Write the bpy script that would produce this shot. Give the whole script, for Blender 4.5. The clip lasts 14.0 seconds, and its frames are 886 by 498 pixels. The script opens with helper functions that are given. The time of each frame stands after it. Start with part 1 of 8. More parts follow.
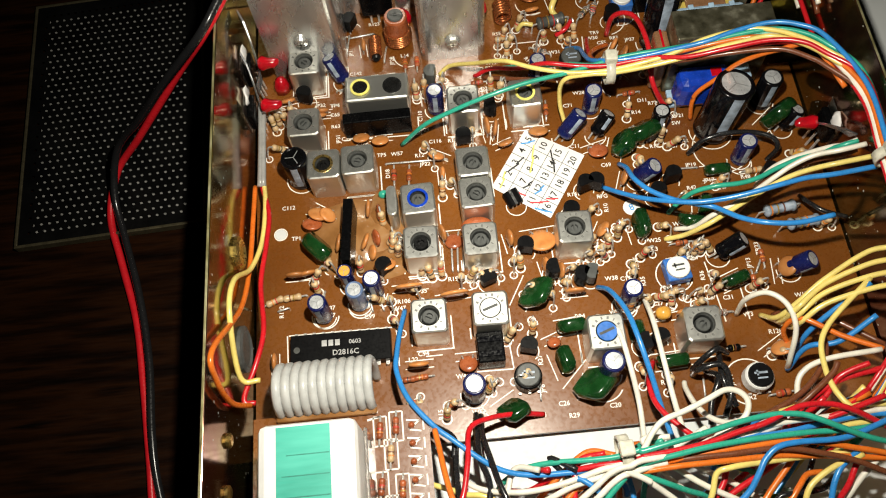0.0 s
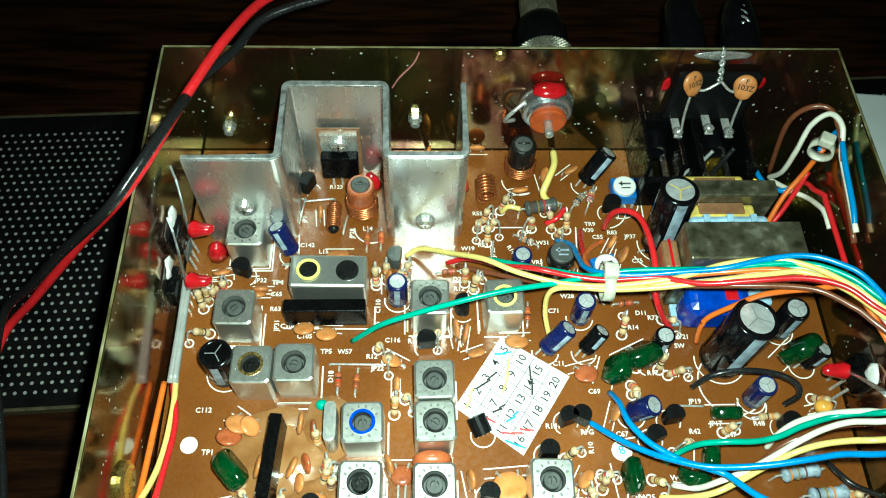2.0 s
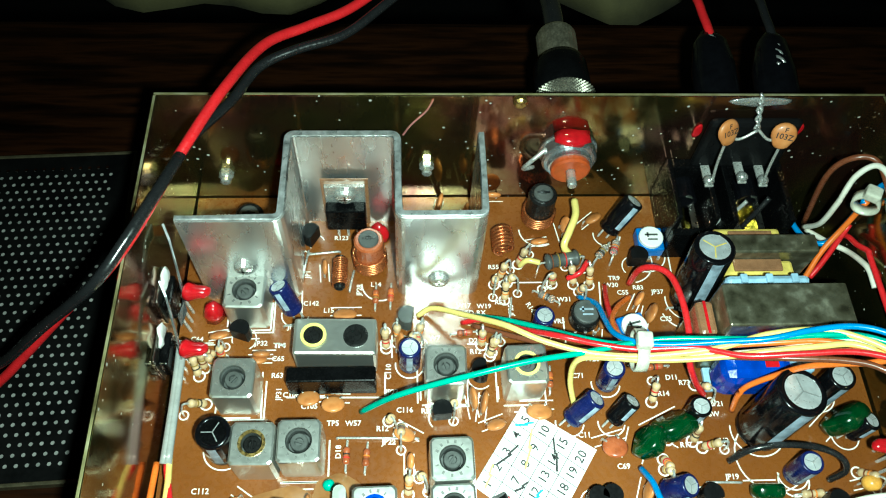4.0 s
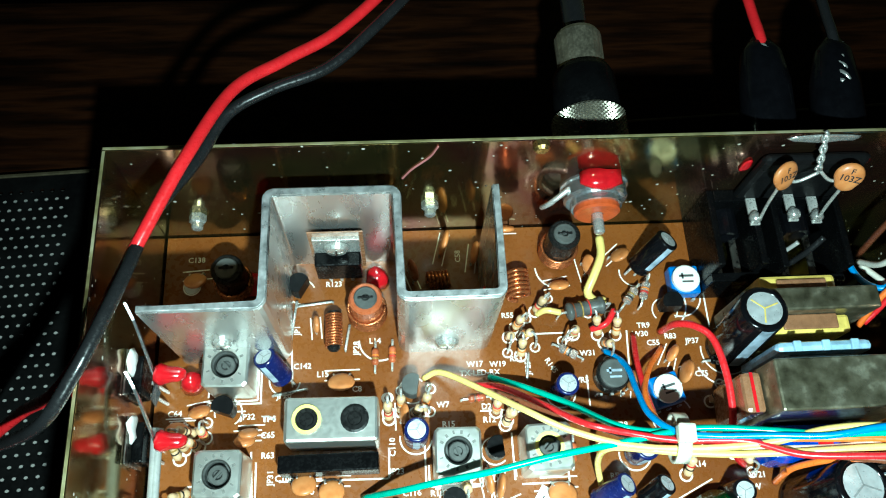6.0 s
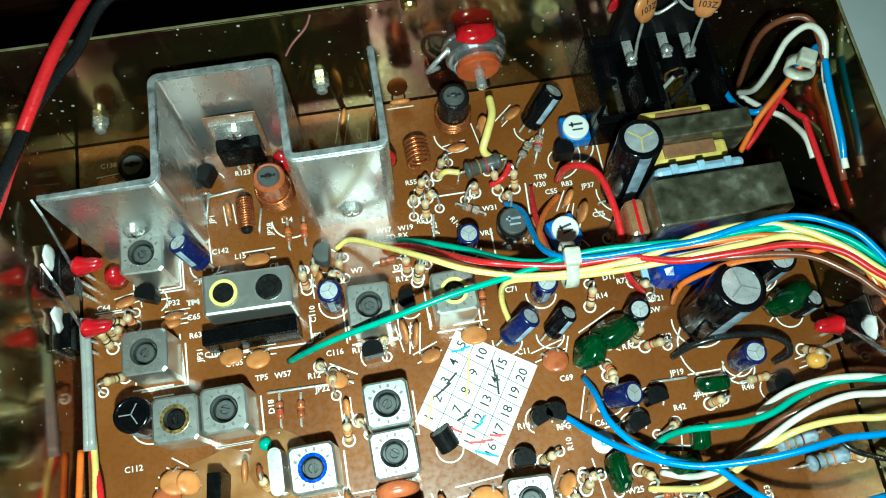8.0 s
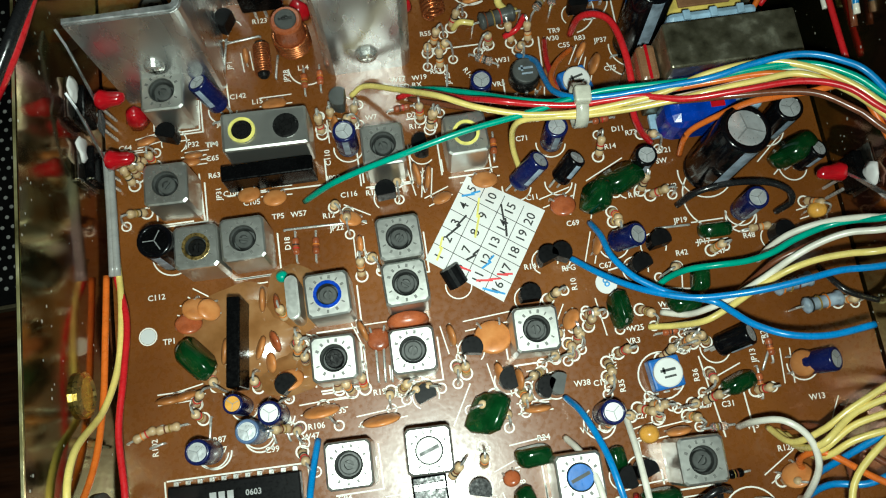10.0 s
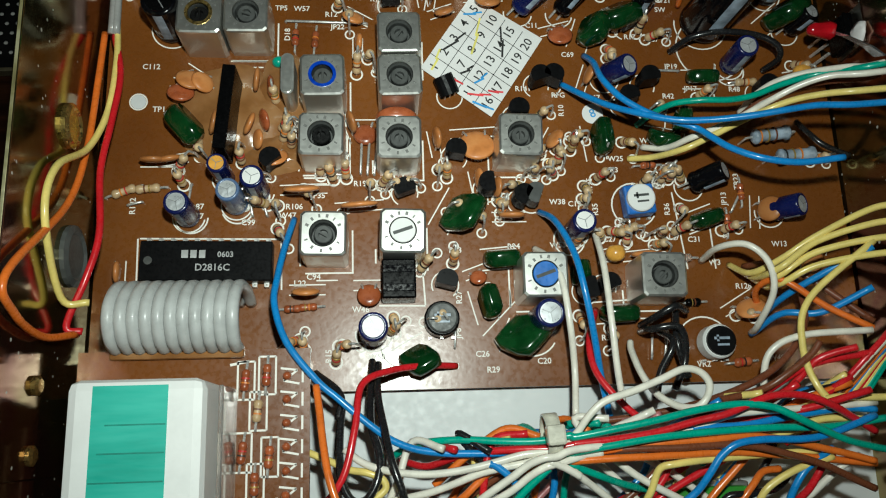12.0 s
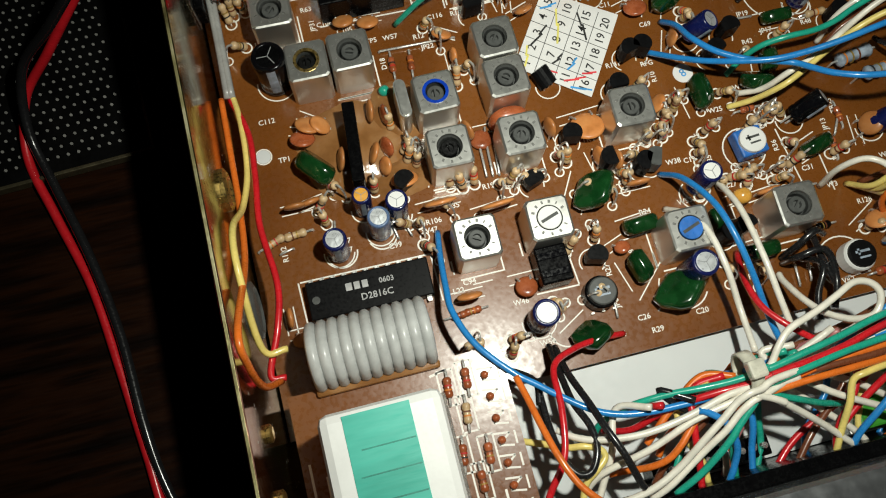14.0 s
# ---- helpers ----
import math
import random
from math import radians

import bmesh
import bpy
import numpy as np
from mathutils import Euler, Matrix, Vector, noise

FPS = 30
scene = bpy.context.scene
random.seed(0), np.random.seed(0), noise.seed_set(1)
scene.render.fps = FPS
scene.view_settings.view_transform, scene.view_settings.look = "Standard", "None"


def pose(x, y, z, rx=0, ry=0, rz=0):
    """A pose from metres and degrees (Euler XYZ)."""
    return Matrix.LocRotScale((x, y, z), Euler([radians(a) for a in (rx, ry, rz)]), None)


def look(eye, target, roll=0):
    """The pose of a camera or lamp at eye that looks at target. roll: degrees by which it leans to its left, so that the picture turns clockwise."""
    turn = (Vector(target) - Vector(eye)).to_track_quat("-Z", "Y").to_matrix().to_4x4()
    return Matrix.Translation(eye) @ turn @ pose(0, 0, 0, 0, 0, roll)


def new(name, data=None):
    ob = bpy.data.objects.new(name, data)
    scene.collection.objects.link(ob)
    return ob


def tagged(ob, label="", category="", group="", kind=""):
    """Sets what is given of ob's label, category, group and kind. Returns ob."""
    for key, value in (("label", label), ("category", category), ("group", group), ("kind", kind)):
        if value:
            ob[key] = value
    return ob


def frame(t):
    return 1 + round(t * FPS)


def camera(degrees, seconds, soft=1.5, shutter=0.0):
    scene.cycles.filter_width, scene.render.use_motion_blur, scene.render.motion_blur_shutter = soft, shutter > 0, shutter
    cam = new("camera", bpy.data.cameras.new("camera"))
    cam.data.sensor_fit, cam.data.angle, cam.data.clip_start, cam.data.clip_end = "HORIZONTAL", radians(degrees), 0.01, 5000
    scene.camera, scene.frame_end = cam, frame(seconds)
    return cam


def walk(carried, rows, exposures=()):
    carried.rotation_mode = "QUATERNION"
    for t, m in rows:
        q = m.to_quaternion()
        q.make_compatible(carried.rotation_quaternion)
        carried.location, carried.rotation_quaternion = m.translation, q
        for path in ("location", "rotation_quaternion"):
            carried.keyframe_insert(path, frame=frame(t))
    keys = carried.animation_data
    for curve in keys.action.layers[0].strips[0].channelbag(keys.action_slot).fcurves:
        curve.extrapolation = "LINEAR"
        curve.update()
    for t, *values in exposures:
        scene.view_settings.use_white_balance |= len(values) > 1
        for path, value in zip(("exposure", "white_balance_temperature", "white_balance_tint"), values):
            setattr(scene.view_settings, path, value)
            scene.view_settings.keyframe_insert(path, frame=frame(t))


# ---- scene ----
cam = camera(57.6, 14.0, soft=1.1)
PATH = [
    (0, (0.0494, -0.1047, 0.2306), (0.0488, -0.0802, 0.1757), -7.13),
    (0.5, (0.0518, -0.0886, 0.2206), (0.0520, -0.0622, 0.1666), -2.06),
    (1, (0.0572, -0.0716, 0.2126), (0.0577, -0.0427, 0.1599), -0.28),
    (1.5, (0.0543, -0.0628, 0.2092), (0.0561, -0.0322, 0.1575), 2.88),
    (2, (0.0530, -0.0564, 0.2081), (0.0553, -0.0264, 0.1561), 3.51),
    (2.5, (0.0525, -0.0531, 0.2051), (0.0547, -0.0227, 0.1533), 2.94),
    (3, (0.0499, -0.0482, 0.2046), (0.0526, -0.0182, 0.1526), 3.94),
    (3.5, (0.0471, -0.0392, 0.2071), (0.0502, -0.0095, 0.1549), 4.90),
    (3.7, (0.0480, -0.0390, 0.2052), (0.0509, -0.0086, 0.1535), 4.37),
    (5.8, (0.0455, 0.0091, 0.1945), (0.0491, 0.0318, 0.1390), 6.59),
    (6, (0.0462, 0.0098, 0.1949), (0.0497, 0.0324, 0.1393), 6.27),
    (6.5, (0.0513, 0.0110, 0.1967), (0.0552, 0.0338, 0.1412), 6.02),
    (7, (0.0590, 0.0061, 0.1954), (0.0637, 0.0276, 0.1395), 6.64),
    (7.5, (0.0618, -0.0037, 0.1966), (0.0669, 0.0159, 0.1400), 5.61),
    (8, (0.0628, -0.0126, 0.1974), (0.0670, 0.0062, 0.1405), 2.99),
    (8.2, (0.0634, -0.0150, 0.1980), (0.0672, 0.0034, 0.1409), 2.12),
    (10.3, (0.0581, -0.0378, 0.1958), (0.0608, -0.0237, 0.1374), 2.97),
    (10.5, (0.0575, -0.0412, 0.1940), (0.0603, -0.0269, 0.1357), 3.64),
    (11, (0.0564, -0.0489, 0.1928), (0.0593, -0.0346, 0.1344), 5.19),
    (11.5, (0.0566, -0.0627, 0.1892), (0.0603, -0.0489, 0.1308), 10.97),
    (12, (0.0533, -0.0751, 0.1902), (0.0580, -0.0614, 0.1319), 17.67),
    (12.5, (0.0485, -0.0840, 0.1915), (0.0533, -0.0699, 0.1333), 17.98),
    (13, (0.0353, -0.0913, 0.1922), (0.0401, -0.0772, 0.1339), 17.21),
    (13.5, (0.0223, -0.0900, 0.1908), (0.0265, -0.0769, 0.1322), 14.05),
    (14, (0.0183, -0.0759, 0.1955), (0.0238, -0.0614, 0.1374), 6.53),
]
EXPOSURES = [(0.0, -0.3, 7000, 7), (0.5, 0.0, 6350, 0), (1.0, 0.18, 5850, -14), (1.5, 0.3, 5600, -24), (3.0, 0.36, 5550, -32),
             (6.0, 0.8, 4980, -25), (7.0, 0.64, 5000, -28), (8.0, 0.18, 5150, -29), (10.5, -0.76, 6000, -10), (11.0, -0.66, 6050, -9), (11.5, -0.98, 6100, -7),
             (12.0, -1.14, 5950, -6), (12.5, -0.92, 5800, 0), (13.0, -0.7, 5550, -6), (13.5, -0.85, 6050, 0), (14.0, -0.97, 6500, 1)]
walk(cam, [(t, look(eye, target, roll)) for t, eye, target, roll in PATH], EXPOSURES)

# ---- light: the lamp of the hand-held camera, in an otherwise dark room ----
world = bpy.data.worlds.new("dark_room")
scene.world = world
world.use_nodes = True
world.node_tree.nodes["Background"].inputs[0].default_value = (0.75, 0.85, 1.0, 1)
world.node_tree.nodes["Background"].inputs[1].default_value = 0.0015
lamp_data = bpy.data.lights.new("flash_lamp", "AREA")
lamp_data.shape, lamp_data.size, lamp_data.energy = "DISK", 0.007, 0.37
lamp_data.spread = radians(125)
lamp_data.color = (1.0, 0.97, 0.9)
lamp = new("flash_lamp", lamp_data)
lamp.matrix_world = look((0.060, -0.047, 0.206), (0.063, -0.012, 0.018))

MM = 0.001
BOARD = 0.01805          # top of the circuit board above the table
WALL = BOARD + 0.0412    # top of the sheet-metal walls
LEFT, RIGHT, BACK, FRONT = -0.0075, 0.161, 0.087, -0.094


# ---- materials ----
def node_material(name, colours, scale=60.0, rough=(0.4, 0.6), metal=0.0, bump=0.0, bump_scale=400.0, coat=0.0,
                  stretch=(1, 1, 1), island=0.0, detail=6.0, spec=0.5):
    """Noise-mixed colours at two scales, uneven roughness and a fine bump."""
    m = bpy.data.materials.new(name)
    m.use_nodes = True
    nt = m.node_tree
    bsdf = nt.nodes["Principled BSDF"]
    tc = nt.nodes.new("ShaderNodeTexCoord")
    mp = nt.nodes.new("ShaderNodeMapping")
    mp.inputs["Scale"].default_value = stretch
    nt.links.new(tc.outputs["Object"], mp.inputs[0])
    n1 = nt.nodes.new("ShaderNodeTexNoise")
    n1.inputs["Scale"].default_value, n1.inputs["Detail"].default_value = scale, detail
    nt.links.new(mp.outputs[0], n1.inputs["Vector"])
    n2 = nt.nodes.new("ShaderNodeTexNoise")
    n2.inputs["Scale"].default_value, n2.inputs["Detail"].default_value = bump_scale, 4
    nt.links.new(mp.outputs[0], n2.inputs["Vector"])
    ramp = nt.nodes.new("ShaderNodeValToRGB")
    els = ramp.color_ramp.elements
    while len(els) < len(colours):
        els.new(0.5)
    for i, c in enumerate(colours):
        els[i].position = 0.3 + 0.4 * i / max(1, len(colours) - 1)
        els[i].color = (*c, 1)
    nt.links.new(n1.outputs["Fac"], ramp.inputs[0])
    out = ramp.outputs[0]
    if island:
        info = nt.nodes.new("ShaderNodeObjectInfo")
        hsv = nt.nodes.new("ShaderNodeHueSaturation")
        mr = nt.nodes.new("ShaderNodeMapRange")
        mr.inputs["To Min"].default_value, mr.inputs["To Max"].default_value = 1 - island, 1 + island
        nt.links.new(info.outputs["Random"], mr.inputs["Value"])
        nt.links.new(mr.outputs[0], hsv.inputs["Value"])
        nt.links.new(out, hsv.inputs["Color"])
        out = hsv.outputs[0]
    nt.links.new(out, bsdf.inputs["Base Color"])
    rr = nt.nodes.new("ShaderNodeMapRange")
    rr.inputs["From Min"].default_value, rr.inputs["From Max"].default_value = 0.3, 0.7
    rr.inputs["To Min"].default_value, rr.inputs["To Max"].default_value = rough
    nt.links.new(n2.outputs["Fac"], rr.inputs["Value"])
    nt.links.new(rr.outputs[0], bsdf.inputs["Roughness"])
    bsdf.inputs["Metallic"].default_value = metal
    bsdf.inputs["Specular IOR Level"].default_value = spec
    bsdf.inputs["Coat Weight"].default_value = coat
    bsdf.inputs["Coat Roughness"].default_value = 0.12
    if bump:
        bp = nt.nodes.new("ShaderNodeBump")
        bp.inputs["Strength"].default_value, bp.inputs["Distance"].default_value = bump, 0.0003
        nt.links.new(n2.outputs["Fac"], bp.inputs["Height"])
        nt.links.new(bp.outputs[0], bsdf.inputs["Normal"])
    return m


def plain(name, c, rough=0.4, metal=0.0, var=0.25, coat=0.0, island=0.0, bump=0.05, spec=0.5):
    lo = tuple(max(0.0, v * (1 - var)) for v in c)
    hi = tuple(min(1.0, v * (1 + var)) for v in c)
    return node_material(name, [lo, c, hi], 350.0, (max(0.05, rough - 0.1), rough + 0.12), metal, bump, 1500.0, coat, island=island, spec=spec)


def glassy(name, c, rough=0.1, weight=0.8):
    m = bpy.data.materials.new(name)
    m.use_nodes = True
    b = m.node_tree.nodes["Principled BSDF"]
    b.inputs["Base Color"].default_value = (*c, 1)
    b.inputs["Roughness"].default_value = rough
    b.inputs["Transmission Weight"].default_value = weight
    return m


PCB = node_material("phenolic_board", [(0.130, 0.040, 0.0065), (0.172, 0.056, 0.0095), (0.215, 0.074, 0.014)], 35.0, (0.22, 0.36), 0.0, 0.06, 900.0, 0.15)


def dusty(m, scale, size, colour):
    """Scatters small pale specks of dust over a material."""
    nt = m.node_tree
    bsdf = nt.nodes["Principled BSDF"]
    tc = nt.nodes.new("ShaderNodeTexCoord")
    vo = nt.nodes.new("ShaderNodeTexVoronoi")
    vo.inputs["Scale"].default_value = scale
    nt.links.new(tc.outputs["Object"], vo.inputs["Vector"])
    lt = nt.nodes.new("ShaderNodeMath")
    lt.operation = "LESS_THAN"
    lt.inputs[1].default_value = size * 2
    clump = nt.nodes.new("ShaderNodeTexNoise")
    clump.inputs["Scale"].default_value = scale * 0.35
    nt.links.new(tc.outputs["Object"], clump.inputs["Vector"])
    thin = nt.nodes.new("ShaderNodeMapRange")
    for socket, value in zip(thin.inputs[1:5], (0.45, 0.75, 0.16, 0.0)):
        socket.default_value = value
    nt.links.new(clump.outputs["Fac"], thin.inputs[0])
    add = nt.nodes.new("ShaderNodeMath")
    nt.links.new(vo.outputs["Distance"], add.inputs[0])
    nt.links.new(thin.outputs[0], add.inputs[1])
    nt.links.new(add.outputs[0], lt.inputs[0])
    mix = nt.nodes.new("ShaderNodeMix")
    mix.data_type = "RGBA"
    nt.links.new(lt.outputs[0], mix.inputs["Factor"])
    nt.links.new(bsdf.inputs["Base Color"].links[0].from_socket, mix.inputs["A"])
    mix.inputs["B"].default_value = (*colour, 1)
    nt.links.new(mix.outputs["Result"], bsdf.inputs["Base Color"])
    inv = nt.nodes.new("ShaderNodeMath")
    inv.operation = "SUBTRACT"
    inv.inputs[0].default_value = bsdf.inputs["Metallic"].default_value
    nt.links.new(lt.outputs[0], inv.inputs[1])
    inv.use_clamp = True
    nt.links.new(inv.outputs[0], bsdf.inputs["Metallic"])


# sheared edges, with the light on them put into paler, less metallic colours
LIT_CUT_ALU = node_material("lit_sheared_aluminium_edge", [(0.30, 0.31, 0.31), (0.55, 0.56, 0.56), (0.78, 0.79, 0.80)], 500.0, (0.25, 0.5), 0.7, 0.5, 900.0)
LIT_CUT_STEEL = node_material("lit_sheared_steel_edge", [(0.12, 0.10, 0.04), (0.40, 0.36, 0.17), (0.62, 0.58, 0.36)], 160.0, (0.3, 0.5), 0.6, 0.4, 900.0)
ZINC = node_material("yellow_zinc_plating", [(0.12, 0.13, 0.05), (0.31, 0.26, 0.10), (0.28, 0.13, 0.10), (0.40, 0.34, 0.15)], 28.0, (0.07, 0.17), 0.97, 0.06, 300.0, detail=3)
dusty(ZINC, 420.0, 0.1, (0.5, 0.48, 0.42))
ALU = node_material("brushed_aluminium", [(0.60, 0.61, 0.60), (0.68, 0.68, 0.67), (0.76, 0.76, 0.75)], 40.0, (0.24, 0.31), 0.9, 0.008, 160.0, stretch=(1.6, 1.6, 0.5), detail=5)
TIN = node_material("tinned_can", [(0.66, 0.66, 0.62), (0.68, 0.68, 0.64), (0.70, 0.70, 0.67)], 30.0, (0.31, 0.37), 0.92, 0.012, 900.0)
TIN_DARK = node_material("dulled_tin", [(0.24, 0.23, 0.20), (0.34, 0.33, 0.30), (0.45, 0.44, 0.40)], 130.0, (0.22, 0.4), 1.0, 0.1, 900.0)
STEEL = plain("steel", (0.66, 0.66, 0.63), 0.28, 0.75)
CAP_TOP = plain("capacitor_top", (0.60, 0.62, 0.64), 0.35, 0.5)
VENT = plain("vent_scoring", (0.36, 0.37, 0.38), 0.4, 0.5)
LEAD = plain("tinned_lead", (0.70, 0.69, 0.66), 0.3, 0.6)
SOLDER = plain("solder", (0.7, 0.7, 0.68), 0.22, 0.75)
COPPER = plain("enamelled_copper", (0.50, 0.17, 0.06), 0.28, 0.8)
BRASS = plain("brass", (0.6, 0.42, 0.14), 0.3, 0.95)
FERRITE = plain("dark_ferrite", (0.008, 0.008, 0.008), 0.3, spec=0.3)
FERRITE_GREY = plain("grey_ferrite", (0.075, 0.078, 0.075), 0.4, spec=0.3)
BLACK = plain("black_plastic", (0.0025, 0.0025, 0.0028), 0.24, spec=0.1, bump=0)
BLACK_MATT = plain("black_epoxy", (0.006, 0.006, 0.0065), 0.34, spec=0.08, bump=0)
BLACK_SLEEVE = plain("black_sleeve", (0.003, 0.003, 0.004), 0.15, spec=0.35)
BLUE_SLEEVE = plain("navy_sleeve", (0.006, 0.010, 0.075), 0.22)
STEELBLUE_SLEEVE = plain("faded_blue_sleeve", (0.10, 0.16, 0.30), 0.3, coat=0.2)
STRIPE = plain("pale_stripe", (0.30, 0.36, 0.44), 0.4, var=0.5)
CERAMIC = node_material("ceramic_orange", [(0.42, 0.15, 0.04), (0.55, 0.21, 0.06), (0.62, 0.27, 0.09)], 300.0, (0.3, 0.5), 0, 0.05, 900.0, 0.2, island=0.25)
CERAMIC_BROWN = node_material("ceramic_brown", [(0.25, 0.06, 0.02), (0.36, 0.09, 0.03), (0.45, 0.13, 0.05)], 300.0, (0.2, 0.4), 0, 0.05, 900.0, 0.4, island=0.2)
GREEN = node_material("green_dipped_film", [(0.003, 0.022, 0.005), (0.006, 0.040, 0.009), (0.010, 0.06, 0.015)], 250.0, (0.1, 0.25), 0, 0.1, 500.0, 0.6, island=0.2)
TANTALUM = plain("tantalum_yellow", (0.72, 0.36, 0.06), 0.3, coat=0.3)
BEIGE = node_material("resistor_beige", [(0.46, 0.30, 0.15), (0.58, 0.41, 0.23), (0.66, 0.5, 0.31)], 400.0, (0.3, 0.5), 0, 0.03, 900.0, 0.2, island=0.15)
WHITE = plain("white_plastic", (0.80, 0.80, 0.78), 0.4, var=0.03)
SILK = plain("white_legend_ink", (0.88, 0.85, 0.78), 0.6, var=0.05, bump=0)
PAPER = node_material("paper_label", [(0.74, 0.73, 0.72), (0.8, 0.79, 0.78), (0.84, 0.83, 0.82)], 120.0, (0.55, 0.7), 0, 0.05, 900.0)
INK = plain("black_ink", (0.02, 0.02, 0.02), 0.6)
STAMP = plain("dull_stamping", (0.16, 0.16, 0.15), 0.5, 0.3)
INK_GREY = plain("legend_grey", (0.42, 0.42, 0.42), 0.6)
RED_INK, BLUE_INK, YELLOW_INK = plain("red_ink", (0.7, 0.05, 0.06), 0.6), plain("blue_ink", (0.06, 0.32, 0.7), 0.6), plain("yellow_ink", (0.8, 0.72, 0.18), 0.6)
LACQUER = plain("red_lacquer", (0.45, 0.004, 0.012), 0.12, coat=0.8)
LACQUER_CLEAR = glassy("clear_glass", (0.95, 0.9, 0.85), 0.05, 0.85)
WAX = node_material("amber_glue", [(0.20, 0.085, 0.025), (0.28, 0.13, 0.045), (0.36, 0.19, 0.08)], 160.0, (0.06, 0.16), 0, 0.5, 260.0, 0.6)
NYLON = plain("natural_nylon", (0.60, 0.58, 0.48), 0.3, coat=0.3)
TUBE_GREY = plain("grey_vinyl", (0.50, 0.51, 0.50), 0.35, coat=0.1, var=0.12)
GREEN_LABEL = node_material("teal_label", [(0.03, 0.36, 0.27), (0.05, 0.44, 0.34), (0.07, 0.5, 0.39)], 60.0, (0.4, 0.55), 0, 0.05, 300.0, stretch=(1, 6, 1))
BLUE_PLASTIC = plain("blue_plastic", (0.03, 0.15, 0.50), 0.35, coat=0.2)
BLUE_TAPE = plain("blue_winding_tape", (0.006, 0.045, 0.40), 0.2, coat=0.5)
YELLOW_TAPE = plain("yellow_tape", (0.68, 0.52, 0.12), 0.3, coat=0.3)
CORE_STEEL = node_material("tarnished_iron", [(0.07, 0.064, 0.04), (0.15, 0.14, 0.09), (0.23, 0.215, 0.15), (0.5, 0.48, 0.36)], 260.0, (0.25, 0.45), 0.75, 0.35, 600.0, detail=6)
PALE_BLUE = plain("pale_blue_plastic", (0.36, 0.52, 0.68), 0.3, coat=0.3)
BROWN_TAPE = plain("brown_winding_tape", (0.24, 0.12, 0.06), 0.25, coat=0.5)
TAPE_WHITE = plain("milky_winding_tape", (0.62, 0.60, 0.58), 0.3, coat=0.3)
SHELF = node_material("grey_painted_steel", [(0.58, 0.60, 0.60), (0.66, 0.68, 0.68), (0.70, 0.72, 0.72)], 40.0, (0.4, 0.6), 0.0, 0.05, 600.0)
CHROME = node_material("chromed_bezel", [(0.55, 0.57, 0.6), (0.66, 0.68, 0.7), (0.70, 0.71, 0.73)], 60.0, (0.16, 0.27), 0.92, 0.03, 300.0)
BLACK_STEEL = node_material("black_enamelled_steel", [(0.0015, 0.0015, 0.0017), (0.003, 0.003, 0.003), (0.005, 0.005, 0.005)], 90.0, (0.35, 0.55), 0, 0.06, 800.0, spec=0.08)
CONE_PAPER = node_material("pale_backing", [(0.15, 0.15, 0.14), (0.22, 0.215, 0.20), (0.29, 0.28, 0.265)], 200.0, (0.7, 0.9))
WIRES = {
    "red": plain("red_vinyl", (0.58, 0.012, 0.02), 0.3, coat=0.25, var=0.12),
    "blue": plain("blue_vinyl", (0.025, 0.23, 0.60), 0.3, coat=0.25, var=0.12),
    "green": plain("green_vinyl", (0.025, 0.36, 0.25), 0.3, coat=0.25, var=0.12),
    "yellow": plain("yellow_vinyl", (0.80, 0.64, 0.19), 0.3, coat=0.25, var=0.12),
    "orange": plain("orange_vinyl", (0.72, 0.16, 0.02), 0.3, coat=0.25, var=0.12),
    "brown": plain("brown_vinyl", (0.16, 0.05, 0.022), 0.3, coat=0.25, var=0.12),
    "white": plain("white_vinyl", (0.80, 0.76, 0.66), 0.3, coat=0.25, var=0.12),
    "black": plain("black_vinyl", (0.012, 0.012, 0.013), 0.25, coat=0.3, var=0.12),
    "grey": plain("grey_wire_vinyl", (0.32, 0.32, 0.31), 0.3, coat=0.25, var=0.12),
    "pink": plain("pink_vinyl", (0.42, 0.16, 0.16), 0.35, var=0.12),
}


def wood():
    m = node_material("dark_wood", [(0.0010, 0.0004, 0.0002), (0.0055, 0.0018, 0.0006), (0.016, 0.0052, 0.0016), (0.0018, 0.0007, 0.0003)], 26.0, (0.35, 0.55), 0, 0.12, 160.0, 0.0, spec=0.08,
                      stretch=(0.9, 9, 1))
    return m


WOOD = wood()


# ---- mesh helpers (all measures in millimetres until linked) ----
def part(name, bm, material, parent=None, label="", at=(0, 0, 0), rot=(0, 0, 0), smooth=False):
    me = bpy.data.meshes.new(name)
    bmesh.ops.recalc_face_normals(bm, faces=bm.faces)
    bm.to_mesh(me)
    bm.free()
    me.transform(Matrix.Scale(MM, 4))
    return placed(name, me, material, parent, label, at, rot, smooth)


def placed(name, me, material, parent=None, label="", at=(0, 0, 0), rot=(0, 0, 0), smooth=False):
    if material is not None and not me.materials:
        me.materials.append(material)
    if smooth:
        me.polygons.foreach_set("use_smooth", [True] * len(me.polygons))
    ob = new(name, me)
    ob.parent = parent
    ob.matrix_basis = pose(at[0] * MM, at[1] * MM, at[2] * MM, *rot)
    if label:
        ob["label"] = label
    return ob


def box(bm, x0, x1, y0, y1, z0, z1, bevel=0.0):
    m = Matrix.Translation(((x0 + x1) / 2, (y0 + y1) / 2, (z0 + z1) / 2)) @ Matrix.Diagonal((x1 - x0, y1 - y0, z1 - z0, 1))
    vs = bmesh.ops.create_cube(bm, size=1, matrix=m)["verts"]
    if bevel:
        es = list({e for v in vs for e in v.link_edges})
        bmesh.ops.bevel(bm, geom=es, offset=bevel, segments=2, affect="EDGES", profile=0.5)
    return bm


